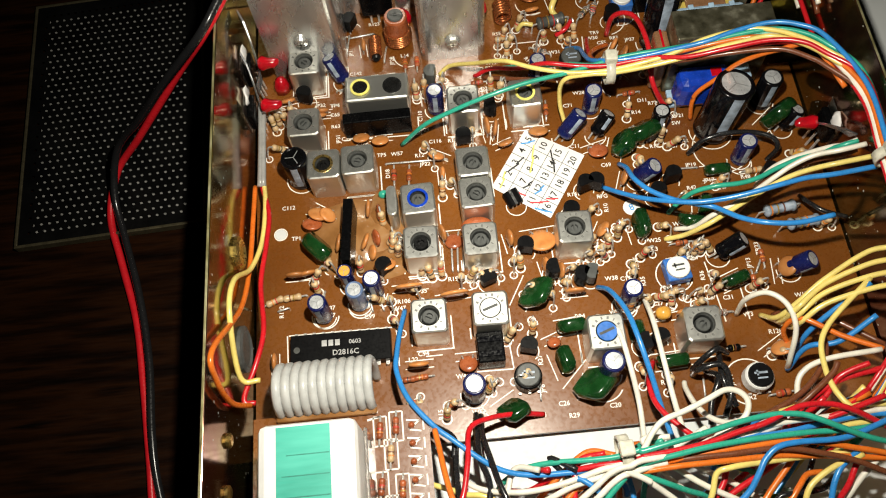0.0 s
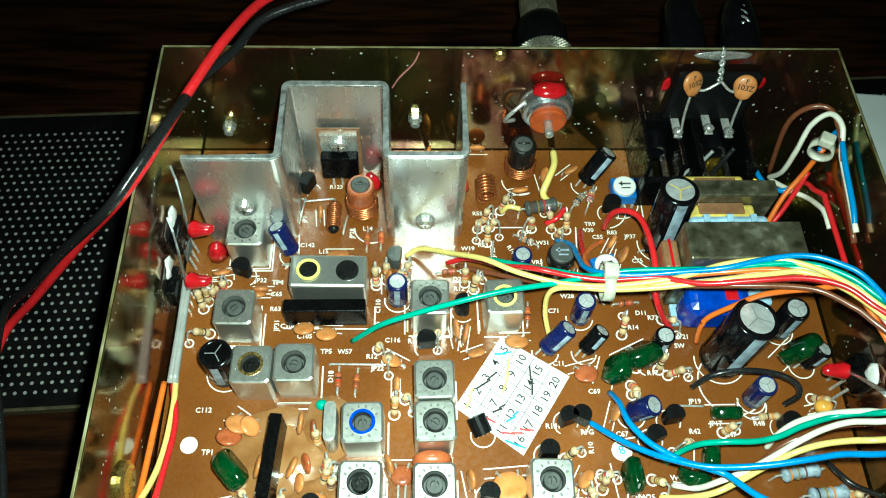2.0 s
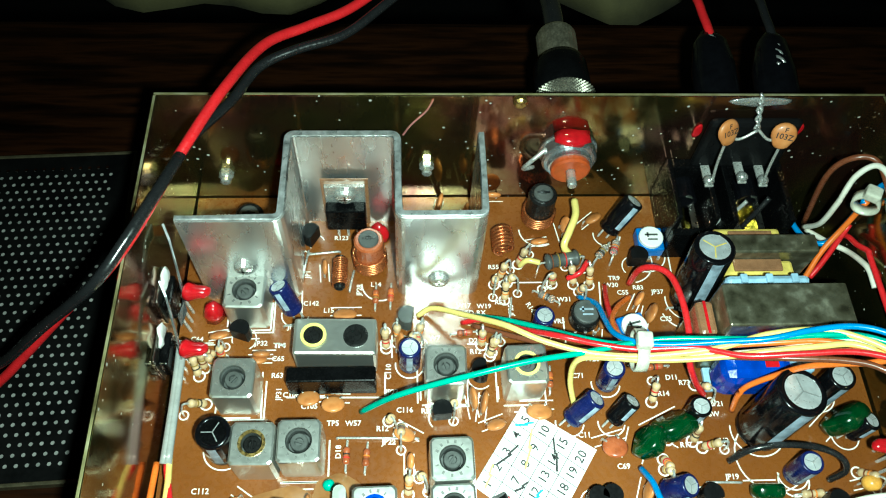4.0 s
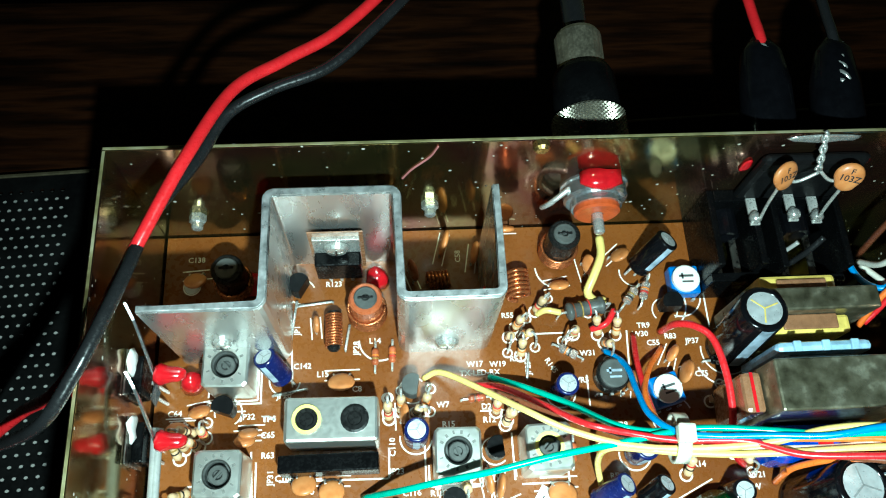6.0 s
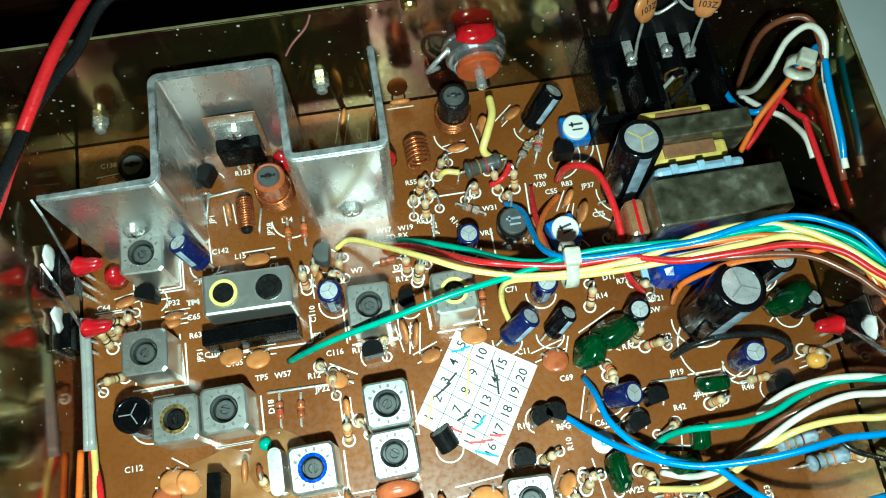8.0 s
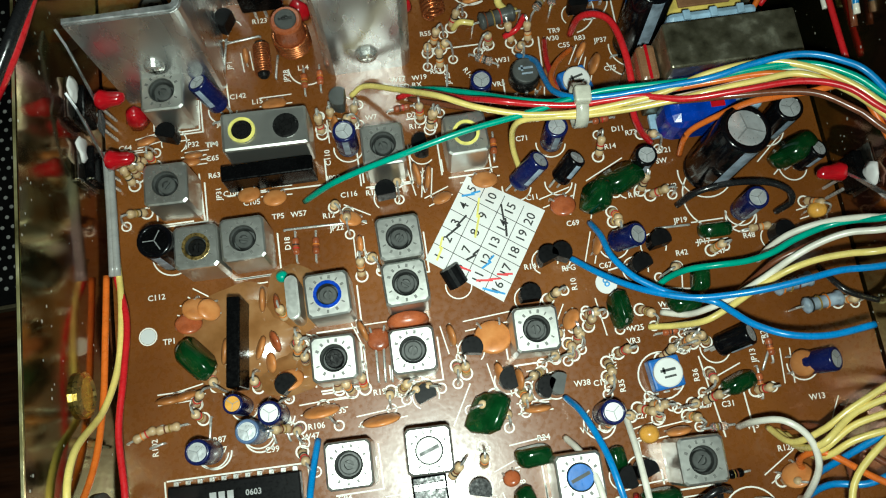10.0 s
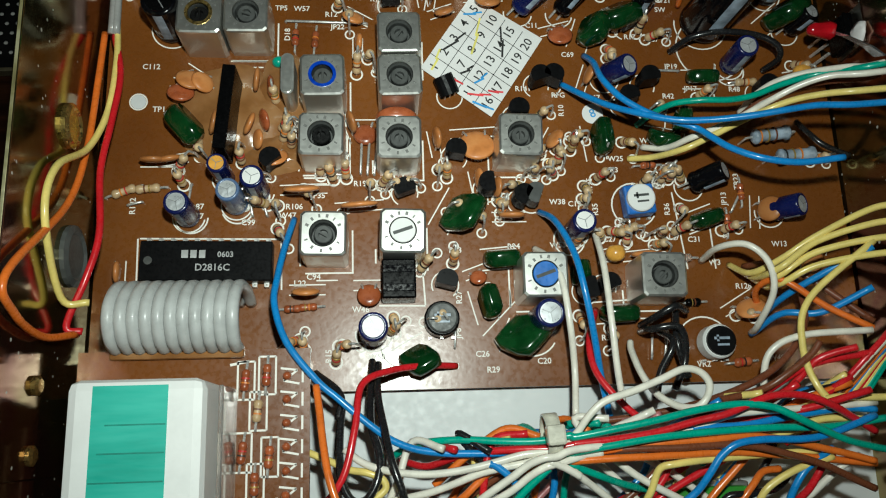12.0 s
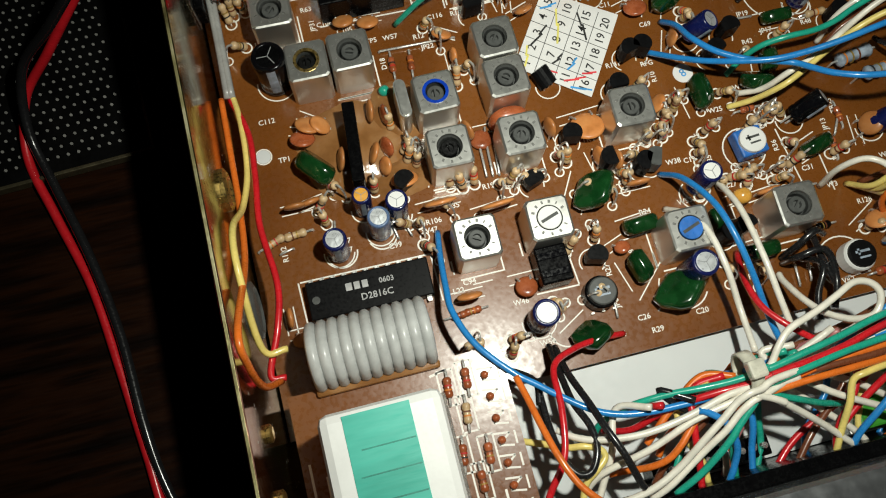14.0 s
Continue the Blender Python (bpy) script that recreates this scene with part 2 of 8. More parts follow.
def lathe(bm, profile, n=20, matrix=Matrix()):
    """Turns (radius, height) pairs about z; a radius of 0 closes the end."""
    rings = []
    for r, z in profile:
        if r <= 1e-6:
            rings.append([bm.verts.new(matrix @ Vector((0, 0, z)))])
        else:
            rings.append([bm.verts.new(matrix @ Vector((r * math.cos(2 * math.pi * i / n), r * math.sin(2 * math.pi * i / n), z))) for i in range(n)])
    for a, b in zip(rings, rings[1:]):
        for i in range(n):
            j = (i + 1) % n
            if len(a) == 1 and len(b) == 1:
                break
            if len(a) == 1:
                bm.faces.new((a[0], b[i], b[j]))
            elif len(b) == 1:
                bm.faces.new((a[i], a[j], b[0]))
            else:
                bm.faces.new((a[i], a[j], b[j], b[i]))
    return bm


def sweep(bm, pts, r, n=8):
    """A round rod through the points, capped."""
    ps = [Vector(p) for p in pts]
    rings = []
    up = Vector((0.13, 0.21, 1)).normalized()
    for i, p in enumerate(ps):
        d = (ps[min(i + 1, len(ps) - 1)] - ps[max(i - 1, 0)]).normalized()
        s = d.cross(up)
        if s.length < 0.05:
            s = d.cross(Vector((1, 0.1, 0)))
        s.normalize()
        q = s.cross(d)
        rings.append([bm.verts.new(p + r * (math.cos(2 * math.pi * k / n) * s + math.sin(2 * math.pi * k / n) * q)) for k in range(n)])
    for a, b in zip(rings, rings[1:]):
        for i in range(n):
            bm.faces.new((a[i], a[(i + 1) % n], b[(i + 1) % n], b[i]))
    bm.faces.new(rings[0][::-1])
    bm.faces.new(rings[-1])
    return bm


def curved(pts, steps=7):
    """Catmull-Rom points through pts."""
    ps = [Vector(p) for p in pts]
    ps = [2 * ps[0] - ps[1]] + ps + [2 * ps[-1] - ps[-2]]
    out = []
    for a, b, c, d in zip(ps, ps[1:], ps[2:], ps[3:]):
        for k in range(steps):
            t = k / steps
            out.append(0.5 * (2 * b + (c - a) * t + (2 * a - 5 * b + 4 * c - d) * t * t + (3 * b - a - 3 * c + d) * t ** 3))
    return out + [ps[-2]]


def prism(bm, outline, z0, z1, bevel=0.0):
    lo = [bm.verts.new((x, y, z0)) for x, y in outline]
    hi = [bm.verts.new((x, y, z1)) for x, y in outline]
    bm.faces.new(lo[::-1])
    top = bm.faces.new(hi)
    n = len(outline)
    for i in range(n):
        bm.faces.new((lo[i], lo[(i + 1) % n], hi[(i + 1) % n], hi[i]))
    if bevel:
        bmesh.ops.bevel(bm, geom=list(top.edges), offset=bevel, segments=2, affect="EDGES")
    return bm


def strip(bm, path, thick, z0, z1):
    """A sheet standing on the plan line path, of even thickness."""
    ps = [Vector((*p, 0)) for p in path]
    left, right = [], []
    for i, p in enumerate(ps):
        d0 = (p - ps[i - 1]).normalized() if i else (ps[1] - p).normalized()
        d1 = (ps[i + 1] - p).normalized() if i < len(ps) - 1 else d0
        t = (d0 + d1).normalized()
        s = Vector((-t.y, t.x, 0)) * (thick / 2 / max(0.4, t.dot(d0)))
        left.append(p + s)
        right.append(p - s)
    return prism(bm, [(v.x, v.y) for v in left] + [(v.x, v.y) for v in right[::-1]], z0, z1, 0.25)


MESHES = {}


def shared(key, build):
    if key not in MESHES:
        bm = bmesh.new()
        build(bm)
        bmesh.ops.recalc_face_normals(bm, faces=bm.faces)
        me = bpy.data.meshes.new(str(key[0]))
        bm.to_mesh(me)
        bm.free()
        me.transform(Matrix.Scale(MM, 4))
        MESHES[key] = me
    return MESHES[key]


def thing(name, label, category, at, rot=(0, 0, 0), group="", kind=""):
    """An empty at the base of a thing; at is millimetres in plan and above the board."""
    ob = new(name)
    ob.empty_display_size = 0.003
    ob.matrix_basis = pose(at[0] * MM, at[1] * MM, BOARD + at[2] * MM, *rot)
    return tagged(ob, label, category, group, kind)


def world_mesh(name, bm, material, label, category="", kind="", group="", smooth=False):
    ob = part(name, bm, material, smooth=smooth)
    return tagged(ob, label, category, group, kind)


B = BOARD / MM
L, R, Y1, Y0, H = LEFT / MM, RIGHT / MM, BACK / MM, FRONT / MM, WALL / MM

# ---- table, cloth and the sheets lying on it ----
bm = bmesh.new()
box(bm, -520, 620, -420, 172, -25, 0, 3)
world_mesh("table_top", bm, WOOD, "dark brown wood-grained table top", kind="structure")
bm = bmesh.new()
box(bm, -3000, 3000, -3000, 3000, -760, -750)
world_mesh("floor", bm, plain("dark_floor", (0.03, 0.028, 0.025), 0.7), "dark floor lost in the shade", kind="structure")


def perforated(bm, x0, x1, y0, y1, z, pitch, r, border):
    """A thin sheet with staggered round holes inside a solid border."""
    rows = int((y1 - y0 - 2 * border) / pitch)
    cols = int((x1 - x0 - 2 * border) / pitch)
    ox, oy = x0 + border, y0 + border
    for j in range(rows):
        for i in range(cols):
            cx, cy = ox + (i + 0.5) * pitch, oy + (j + 0.5) * pitch
            dx = pitch / 4 * (1 if j % 2 else -1)
            sq = []
            ci = []
            for k in range(8):
                a = math.pi / 4 * k
                c, s = math.cos(a), math.sin(a)
                f = pitch / 2 / max(abs(c), abs(s))
                sq.append(bm.verts.new((cx + f * c, cy + f * s, z)))
                ci.append(bm.verts.new((cx + dx + r * c, cy + r * s, z)))
            for k in range(8):
                bm.faces.new((sq[k], sq[(k + 1) % 8], ci[(k + 1) % 8], ci[k]))
    ex, ey = ox + cols * pitch, oy + rows * pitch
    for a in ((x0, ox, y0, y1), (ex, x1, y0, y1), (ox, ex, y0, oy), (ox, ex, ey, y1)):
        vs = [bm.verts.new((a[i], a[j], z)) for i, j in ((0, 2), (1, 2), (1, 3), (0, 3))]
        bm.faces.new(vs)


def perforated_plate(label, x0, x1, y0, y1, at, turn):
    plate = tagged(new("perforated_cover"), label, "metal cover", "perforated covers")
    plate.matrix_basis = pose(at[0] * MM, at[1] * MM, 0, 0, 0, turn)
    bm = bmesh.new()
    perforated(bm, x0, x1, y0, y1, 2.6, 2.6, 0.54, 2.8)
    part("sheet", bm, BLACK_STEEL, plate)
    bm = bmesh.new()
    box(bm, x0 + 4, x1 - 4, y0 + 4, y1 - 4, 0.1, 1.4)
    part("backing", bm, CONE_PAPER, plate, "pale backing behind the holes")
    bm = bmesh.new()
    for a in ((x0 - 1, x1 + 1, y0 - 1, y0), (x0 - 1, x1 + 1, y1, y1 + 1), (x0 - 1, x0, y0, y1), (x1, x1 + 1, y0, y1)):
        box(bm, *a, 0, 3.0, 0.25)
    part("rim", bm, plain("worn_rim", (0.10, 0.085, 0.05), 0.4, 0.6), plate, "folded rim with worn paint")


perforated_plate("black perforated sheet-metal cover lying beside the chassis", -60, 0, 0, 97, (-28.5, 16.0), 2.6)
perforated_plate("black perforated sheet-metal cover lying behind the chassis", 0, 120, 0, 32, (104, 91.5), 2.7)

# ---- chassis: bottom, four walls ----
chassis = tagged(new("radio_chassis"), "open yellow-plated sheet-metal radio chassis on the table", "radio chassis")
chassis.location = (0, 0, 0)
T = 1.0
bm = bmesh.new()
box(bm, L - T, R + T, Y0, Y1 + T, 0, 1.0)
part("bottom_plate", bm, ZINC, chassis)
bm = bmesh.new()
box(bm, L - T, R + T, Y1, Y1 + T, 1.0, H, 0.2)
part("back_wall", bm, ZINC, chassis)
bm = bmesh.new()
box(bm, L - T, L, Y0 + 14, Y1, 1.0, H, 0.2)
box(bm, L - T, L, Y0 + 0, Y0 + 14, 1.0, H - 2.5, 0.2)
part("side_wall", bm, ZINC, chassis)
bm = bmesh.new()
box(bm, R, R + T, Y0, Y1, 1.0, H, 0.2)
part("side_wall", bm, ZINC, chassis)
# paler strips on the sheared wall tops, standing in for lamplight caught there
for a_ in ((L - T + 0.3, R + T - 0.3, Y1 + 0.2, Y1 + T - 0.25), (L - T + 0.25, L - 0.2, Y0 + 14.1, Y1), (R + 0.2, R + T - 0.25, Y0 + 0.1, Y1)):
    bm = bmesh.new()
    box(bm, *a_, H + 0.01, H + 0.12, 0.04)
    part("lit_cut_edge", bm, LIT_CUT_STEEL, chassis, "bare sheared edge with lamplight put in as a paler strip")
bm = bmesh.new()
box(bm, L - 2.2, L - T - 0.05, Y0 - 2, Y1 + 1, 0.5, H - 3, 0.3)
part("outer_skirt", bm, BLACK_STEEL, chassis, "black enamelled outer skirt")
bm = bmesh.new()
box(bm, L - T, R + T, Y0 - 3.3, Y0 - 0.2, 0.5, B + 17, 0.4)
part("inner_panel", bm, BLACK, chassis, "black plastic inner panel")
bm = bmesh.new()
for k_, x_ in enumerate((L - T - 1, R + T)):
    ring_ = [bm.verts.new((x_, Y0 + y_, z_)) for y_, z_ in ((-3.4, 0.5), (-3.4, B + 24.2), (-4.2, B + 25.0), (-8, B + 25.8), (-12, B + 26.6), (-16, B + 26.9), (-19, B + 26.2), (-21, B + 24), (-21, 0.5))]
    if k_:
        for i_ in range(9):
            bm.faces.new((side_[i_], side_[(i_ + 1) % 9], ring_[(i_ + 1) % 9], ring_[i_]))
    bm.faces.new(ring_)
    side_ = ring_
part("front_bezel", bm, CHROME, chassis, "scuffed chromed front bezel")
bm = bmesh.new()
box(bm, 33, R, Y0, -62, B - 4.5, B - 3.5)
part("front_shelf", bm, SHELF, chassis, "plain grey painted shelf")

# ---- circuit board ----
bm = bmesh.new()
prism(bm, [(L + 0.4, -65), (R - 0.5, -65), (R - 0.5, 42), (123, 42), (123, Y1 - 0.4), (L + 0.4, Y1 - 0.4)], B - 1.6, B)
board = world_mesh("circuit_board", bm, PCB, "brown phenolic circuit board with white legend, screwed in the chassis", "circuit board")
for px_, py_ in ((-3, 60), (3, -58), (150, -58), (152, 36), (75, 10)):
    bm = bmesh.new()
    lathe(bm, [(2.6, 0), (2.6, B - 1.7), (0, B - 1.7)], 10)
    part("standoff", bm, ZINC, chassis, at=(px_, py_, 1.0))


# ---- kinds of components ----
def tuning_can(x, y, turn=0, core=FERRITE_GREY, ring=None, body=TIN, h=11.7, s=9.6, label="square tinned tuning can with a ferrite core, on the board", deep=0.9, disc=False):
    ob = thing("tuning_can", label, "tuning coil", (x, y, 0), (0, 0, turn), "tuning cans")

    def shell(bm):
        a, r, n = s / 2, 2.9, 40
        prof = []
        for z, ins in ((0, 0.0), (h - 0.7, 0.0), (h - 0.25, 0.1), (h, 0.5)):
            loop = []
            for k in range(n):
                t = 2 * math.pi * (k + 0.5) / n
                c, q = math.cos(t), math.sin(t)
                f = (abs(c) ** 14 + abs(q) ** 14) ** (-1 / 14)
                loop.append(bm.verts.new(((a - ins) * f * c, (a - ins) * f * q, z)))
            prof.append(loop)
        for z, rr in ((h, r), (h - deep, r - 0.15), (h - deep - 3, r - 0.15)):
            prof.append([bm.verts.new((rr * math.cos(2 * math.pi * (k + 0.5) / n), rr * math.sin(2 * math.pi * (k + 0.5) / n), z)) for k in range(n)])
        for p, q in zip(prof, prof[1:]):
            for k in range(n):
                bm.faces.new((p[k], p[(k + 1) % n], q[(k + 1) % n], q[k]))
    placed("shield", shared(("shield", h, s, deep), shell), body, ob)

    def slug(bm):
        lathe(bm, [(1.95, -3), (1.95, -0.2), (1.75, 0), (1.0, 0), (0.9, -0.9), (0, -0.95)], 16)
        box(bm, -1.2, 1.2, -0.22, 0.22, -0.5, 0.02)
    placed("well", shared(("well",), lambda bm: lathe(bm, [(2.76, 0.45), (2.5, -0.1), (2.5, -2.5), (0, -2.5)], 16)), FERRITE_GREY, ob, at=(0, 0, h - deep))
    if disc:
        top = placed("disc", shared(("disc_top",), lambda bm: lathe(bm, [(2.62, -0.4), (2.62, 0.2), (2.5, 0.3), (0, 0.32)], 22)).copy(), core, ob, at=(0, 0, h - 0.05), rot=(0, 0, 20))
        placed("slot", shared(("disc_slot",), lambda bm: box(bm, -2.1, 2.1, -0.35, 0.35, 0.31, 0.36)), FERRITE_GREY if core is WHITE else STRIPE, top)
    placed("core", shared(("core",), slug).copy(), FERRITE if disc else core, ob, at=(0, 0, h - deep - (0.4 if disc else 0)), rot=(0, 0, random.uniform(0, 180)))
    if ring is not None:
        placed("ring", shared(("ring",), lambda bm: lathe(bm, [(3.0, 0), (3.0, 0.45), (2.3, 0.45), (2.3, 0)], 20)).copy(), ring, ob, "coloured paint ring", at=(0, 0, h - 0.3))

    def feet(bm):
        for sx in (-1, 1):
            box(bm, sx * (s / 2 - 0.2) - 0.25, sx * (s / 2 - 0.2) + 0.25, -0.8, 0.8, 0.02, 1.2)
    placed("tab", shared(("tab", s), feet), SOLDER, ob)
    for k, w_ in enumerate((0.5, 0.3, 0.55, 0.42, 0.5, 0.55, 0.3, 0.5, 0.45, 0.55, 0.3)):
        a = math.radians((28 + k * 25) if k < 6 else (203 + (k - 6) * 31))
        placed("stamped_mark", shared(("mark", w_), lambda bm: box(bm, -w_ / 2, w_ / 2, -0.36, 0.36, 0, 0.02)), STAMP, ob, at=(3.7 * math.cos(a), 3.7 * math.sin(a), h), rot=(0, 0, math.degrees(a) + 90))
    return ob


def electrolytic(x, y, r=2.5, h=11, sleeve=BLUE_SLEEVE, tilt=0, to=0, top=None, turn=0, label="", z=0.3, groove=None):
    """A can capacitor; tilt degrees towards the plan direction to."""
    ob = thing("electrolytic_capacitor", label or "round electrolytic capacitor in a plastic sleeve with bare metal top", "capacitor", (x, y, z), (0, 0, 0), "electrolytic capacitors")
    ob.matrix_basis = pose(x * MM, y * MM, BOARD + z * MM) @ pose(0, 0, 0, 0, 0, to) @ pose(0, 0, 0, 0, tilt, 0) @ pose(0, 0, 0, 0, 0, turn - to)
    placed("sleeve", shared(("sleeve", r, h), lambda bm: lathe(bm, [(r * 0.9, 0), (r, 0.4), (r, 1.2), (r * 0.94, 1.7), (r, 2.2), (r, h - 0.5), (r * 0.96, h - 0.12), (r * 0.86, h), (r * 0.74, h), (r * 0.74, h - 0.15)], 22)).copy(), sleeve, ob, smooth=True)
    placed("metal_top", shared(("captop", r, h), lambda bm: lathe(bm, [(r * 0.75, h - 0.3), (r * 0.75, h - 0.08), (0, h - 0.02)], 20)).copy(), top or CAP_TOP, ob, "bare aluminium end")
    printed_ring(x, y, r + 0.7, 0.32, 170, 350)
    for k in range(3):
        placed("vent_groove", shared(("groove", r), lambda bm: box(bm, 0, r * 0.64, -0.03 * r, 0.03 * r, 0, 0.04)).copy(), groove or VENT, ob, at=(0, 0, h - 0.03), rot=(0, 0, k * 120 + 20))

    def band(bm):
        n = 6
        lo, hi = [], []
        for k in range(n + 1):
            a = -0.27 + 0.54 * k / n
            lo.append(bm.verts.new(((r + 0.03) * math.cos(a), (r + 0.03) * math.sin(a), 2.4)))
            hi.append(bm.verts.new(((r + 0.03) * math.cos(a), (r + 0.03) * math.sin(a), h - 0.6)))
        for k in range(n):
            bm.faces.new((lo[k], lo[k + 1], hi[k + 1], hi[k]))
    placed("polarity_stripe", shared(("stripe", r, h), band), STRIPE, ob, "pale polarity stripe", rot=(0, 0, 268 - turn))
    for s in (-1, 1):
        bm = bmesh.new()
        sweep(bm, [(s * r * 0.45, 0, 0.3), (s * r * 0.45, 0, -0.6 - z)], 0.28, 6)
        part("lead", bm, LEAD, ob)
    return ob


def disc_capacitor(x, y, r=2.6, turn=0, lean=15, mat=CERAMIC, t=1.5, label="", z=1.2):
    ob = thing("disc_capacitor", label or "small orange-brown ceramic disc capacitor standing on the board", "capacitor", (x, y, 0), (0, 0, turn), "ceramic capacitors")

    def body(bm):
        lathe(bm, [(0, -t / 2), (r * 0.55, -t * 0.46), (r * 0.88, -t * 0.28), (r, 0), (r * 0.88, t * 0.28), (r * 0.55, t * 0.46), (0, t / 2)], 20)
    placed("body", shared(("disc", r, t), body).copy(), mat, ob, at=(0, -math.sin(radians(lean)) * r, z + r * math.cos(radians(lean))), rot=(90 + lean, 0, 0), smooth=True)
    for s in (-1, 1):
        bm = bmesh.new()
        printed(x - 1.3 * r * math.cos(radians(turn)) - s * 1.1 * math.sin(radians(turn)), y - 1.3 * r * math.sin(radians(turn)) + s * 1.1 * math.cos(radians(turn)),
                x + 1.3 * r * math.cos(radians(turn)) - s * 1.1 * math.sin(radians(turn)), y + 1.3 * r * math.sin(radians(turn)) + s * 1.1 * math.cos(radians(turn)), 0.28)
        sweep(bm, [(s * r * 0.6, 0, -0.3), (s * r * 0.6, 0, 1.0), (s * r * 0.5, -math.sin(radians(lean)) * r * 0.4, z + r * 0.4)], 0.26, 6)
        part("lead", bm, LEAD, ob)
    return ob


BANDS = [plain("band_brown", (0.14, 0.04, 0.015), 0.4), plain("band_red", (0.5, 0.02, 0.02), 0.4), plain("band_gold", (0.45, 0.3, 0.08), 0.35, 0.5),
         plain("band_black", (0.02, 0.02, 0.02), 0.4), plain("band_orange", (0.65, 0.2, 0.03), 0.4)]


def resistor_body(bm, ln=5.2, r=0.95):
    lathe(bm, [(0, 0), (r * 0.7, 0.05), (r * 1.05, 0.5), (r * 1.05, 1.1), (r * 0.85, 1.5), (r * 0.85, ln - 1.5), (r * 1.05, ln - 1.1), (r * 1.05, ln - 0.5), (r * 0.7, ln - 0.05), (0, ln)], 12)


def resistor(x, y, to=90, flat=False, mat=BEIGE, ln=5.2, label="", r=0.95, bands=None, z=None):
    """A small axial resistor, on end beside its bent-over lead (or lying flat), the lead going towards to."""
    lay = (z if z is not None else r + 0.1) if flat else 0.8
    ob = thing("axial_resistor", label or ("small banded resistor lying on the board" if flat else "small beige banded resistor standing on end on the board"),
               "resistor", (x, y, lay), (0, 0, to), "axial resistors")
    lean_ = random.uniform(8, 38)
    rot = (0, 90, 0) if flat else (0, lean_, 0)
    off = (-ln / 2, 0, 0) if flat else (0, 0, 0)
    body = placed("body", shared(("res", ln, r), lambda bm: resistor_body(bm, ln, r)), mat, ob, at=off, rot=rot, smooth=True) if mat is BEIGE else \
        placed("body", shared(("res", ln, r), lambda bm: resistor_body(bm, ln, r)).copy(), None, ob, at=off, rot=rot, smooth=True)
    if mat is not BEIGE:
        body.data.materials.clear()
        body.data.materials.append(mat)
    cols = bands or random.sample(BANDS, 3)
    for k, c in enumerate(cols):
        band = shared(("band", r, BANDS.index(c) if c in BANDS else 9), lambda bm: lathe(bm, [(r * 0.8, -0.15), (r * 1.0, -0.14), (r * 1.0, 0.14), (r * 0.8, 0.15)], 12))
        placed("colour_band", band, c, body, at=(0, 0, ln * (0.18 + 0.2 * k)))
    if not flat:
        far = math.sin(radians(lean_)) * ln + 2.4
        printed_ring(x + far * math.cos(radians(to)), y + far * math.sin(radians(to)), 0.85, 0.36)
    bm = bmesh.new()
    if flat:
        sweep(bm, [(-ln / 2 - 1.6, 0, -lay - 0.4), (-ln / 2 - 1.5, 0, -0.2), (-ln / 2 - 1.0, 0, 0), (-ln / 2 + 0.3, 0, 0)], 0.27, 6)
        sweep(bm, [(ln / 2 - 0.3, 0, 0), (ln / 2 + 1.0, 0, 0), (ln / 2 + 1.5, 0, -0.2), (ln / 2 + 1.6, 0, -lay - 0.4)], 0.27, 6)
    else:
        sx, sz = math.sin(radians(lean_)), math.cos(radians(lean_))
        sweep(bm, curved([(sx * (ln - 0.2), 0, sz * (ln - 0.2)), (sx * (ln + 0.7), 0, sz * (ln + 0.7)), (sx * ln + 1.3, 0, sz * ln + 0.8), (sx * ln + 2.0, 0, sz * ln * 0.7), (sx * ln + 2.3, 0, 1.5), (sx * ln + 2.4, 0, -1.4)], 4), 0.27, 6)
        sweep(bm, [(0, 0, 0.2), (0, 0, -1.2)], 0.27, 6)
    part("lead", bm, LEAD, ob)
    return ob


def transistor(x, y, turn=0, h=4.6, lift=2.2, lean=0, mat=BLACK_MATT, label=""):
    ob = thing("small_transistor", label or "small black half-round plastic transistor on three leads", "transistor", (x, y, 0), (0, 0, turn), "small transistors")

    def body(bm):
        pts = [(2.35 * math.cos(math.radians(a)), 2.35 * math.sin(math.radians(a))) for a in range(-30, 211, 20)]
        prism(bm, pts, 0, h, 0.15)
    placed("body", shared(("to92", h), body).copy(), mat, ob, at=(0, 0, lift), rot=(lean, 0, 0))
    printed_ring(x, y, 2.8, 0.3, turn - 40, turn + 220)
    for s in (-1.27, 0, 1.27):
        bm = bmesh.new()
        sweep(bm, [(s, 0, lift + 0.4), (s, 0, -0.3)], 0.25, 5)
        part("lead", bm, LEAD, ob)
    return ob


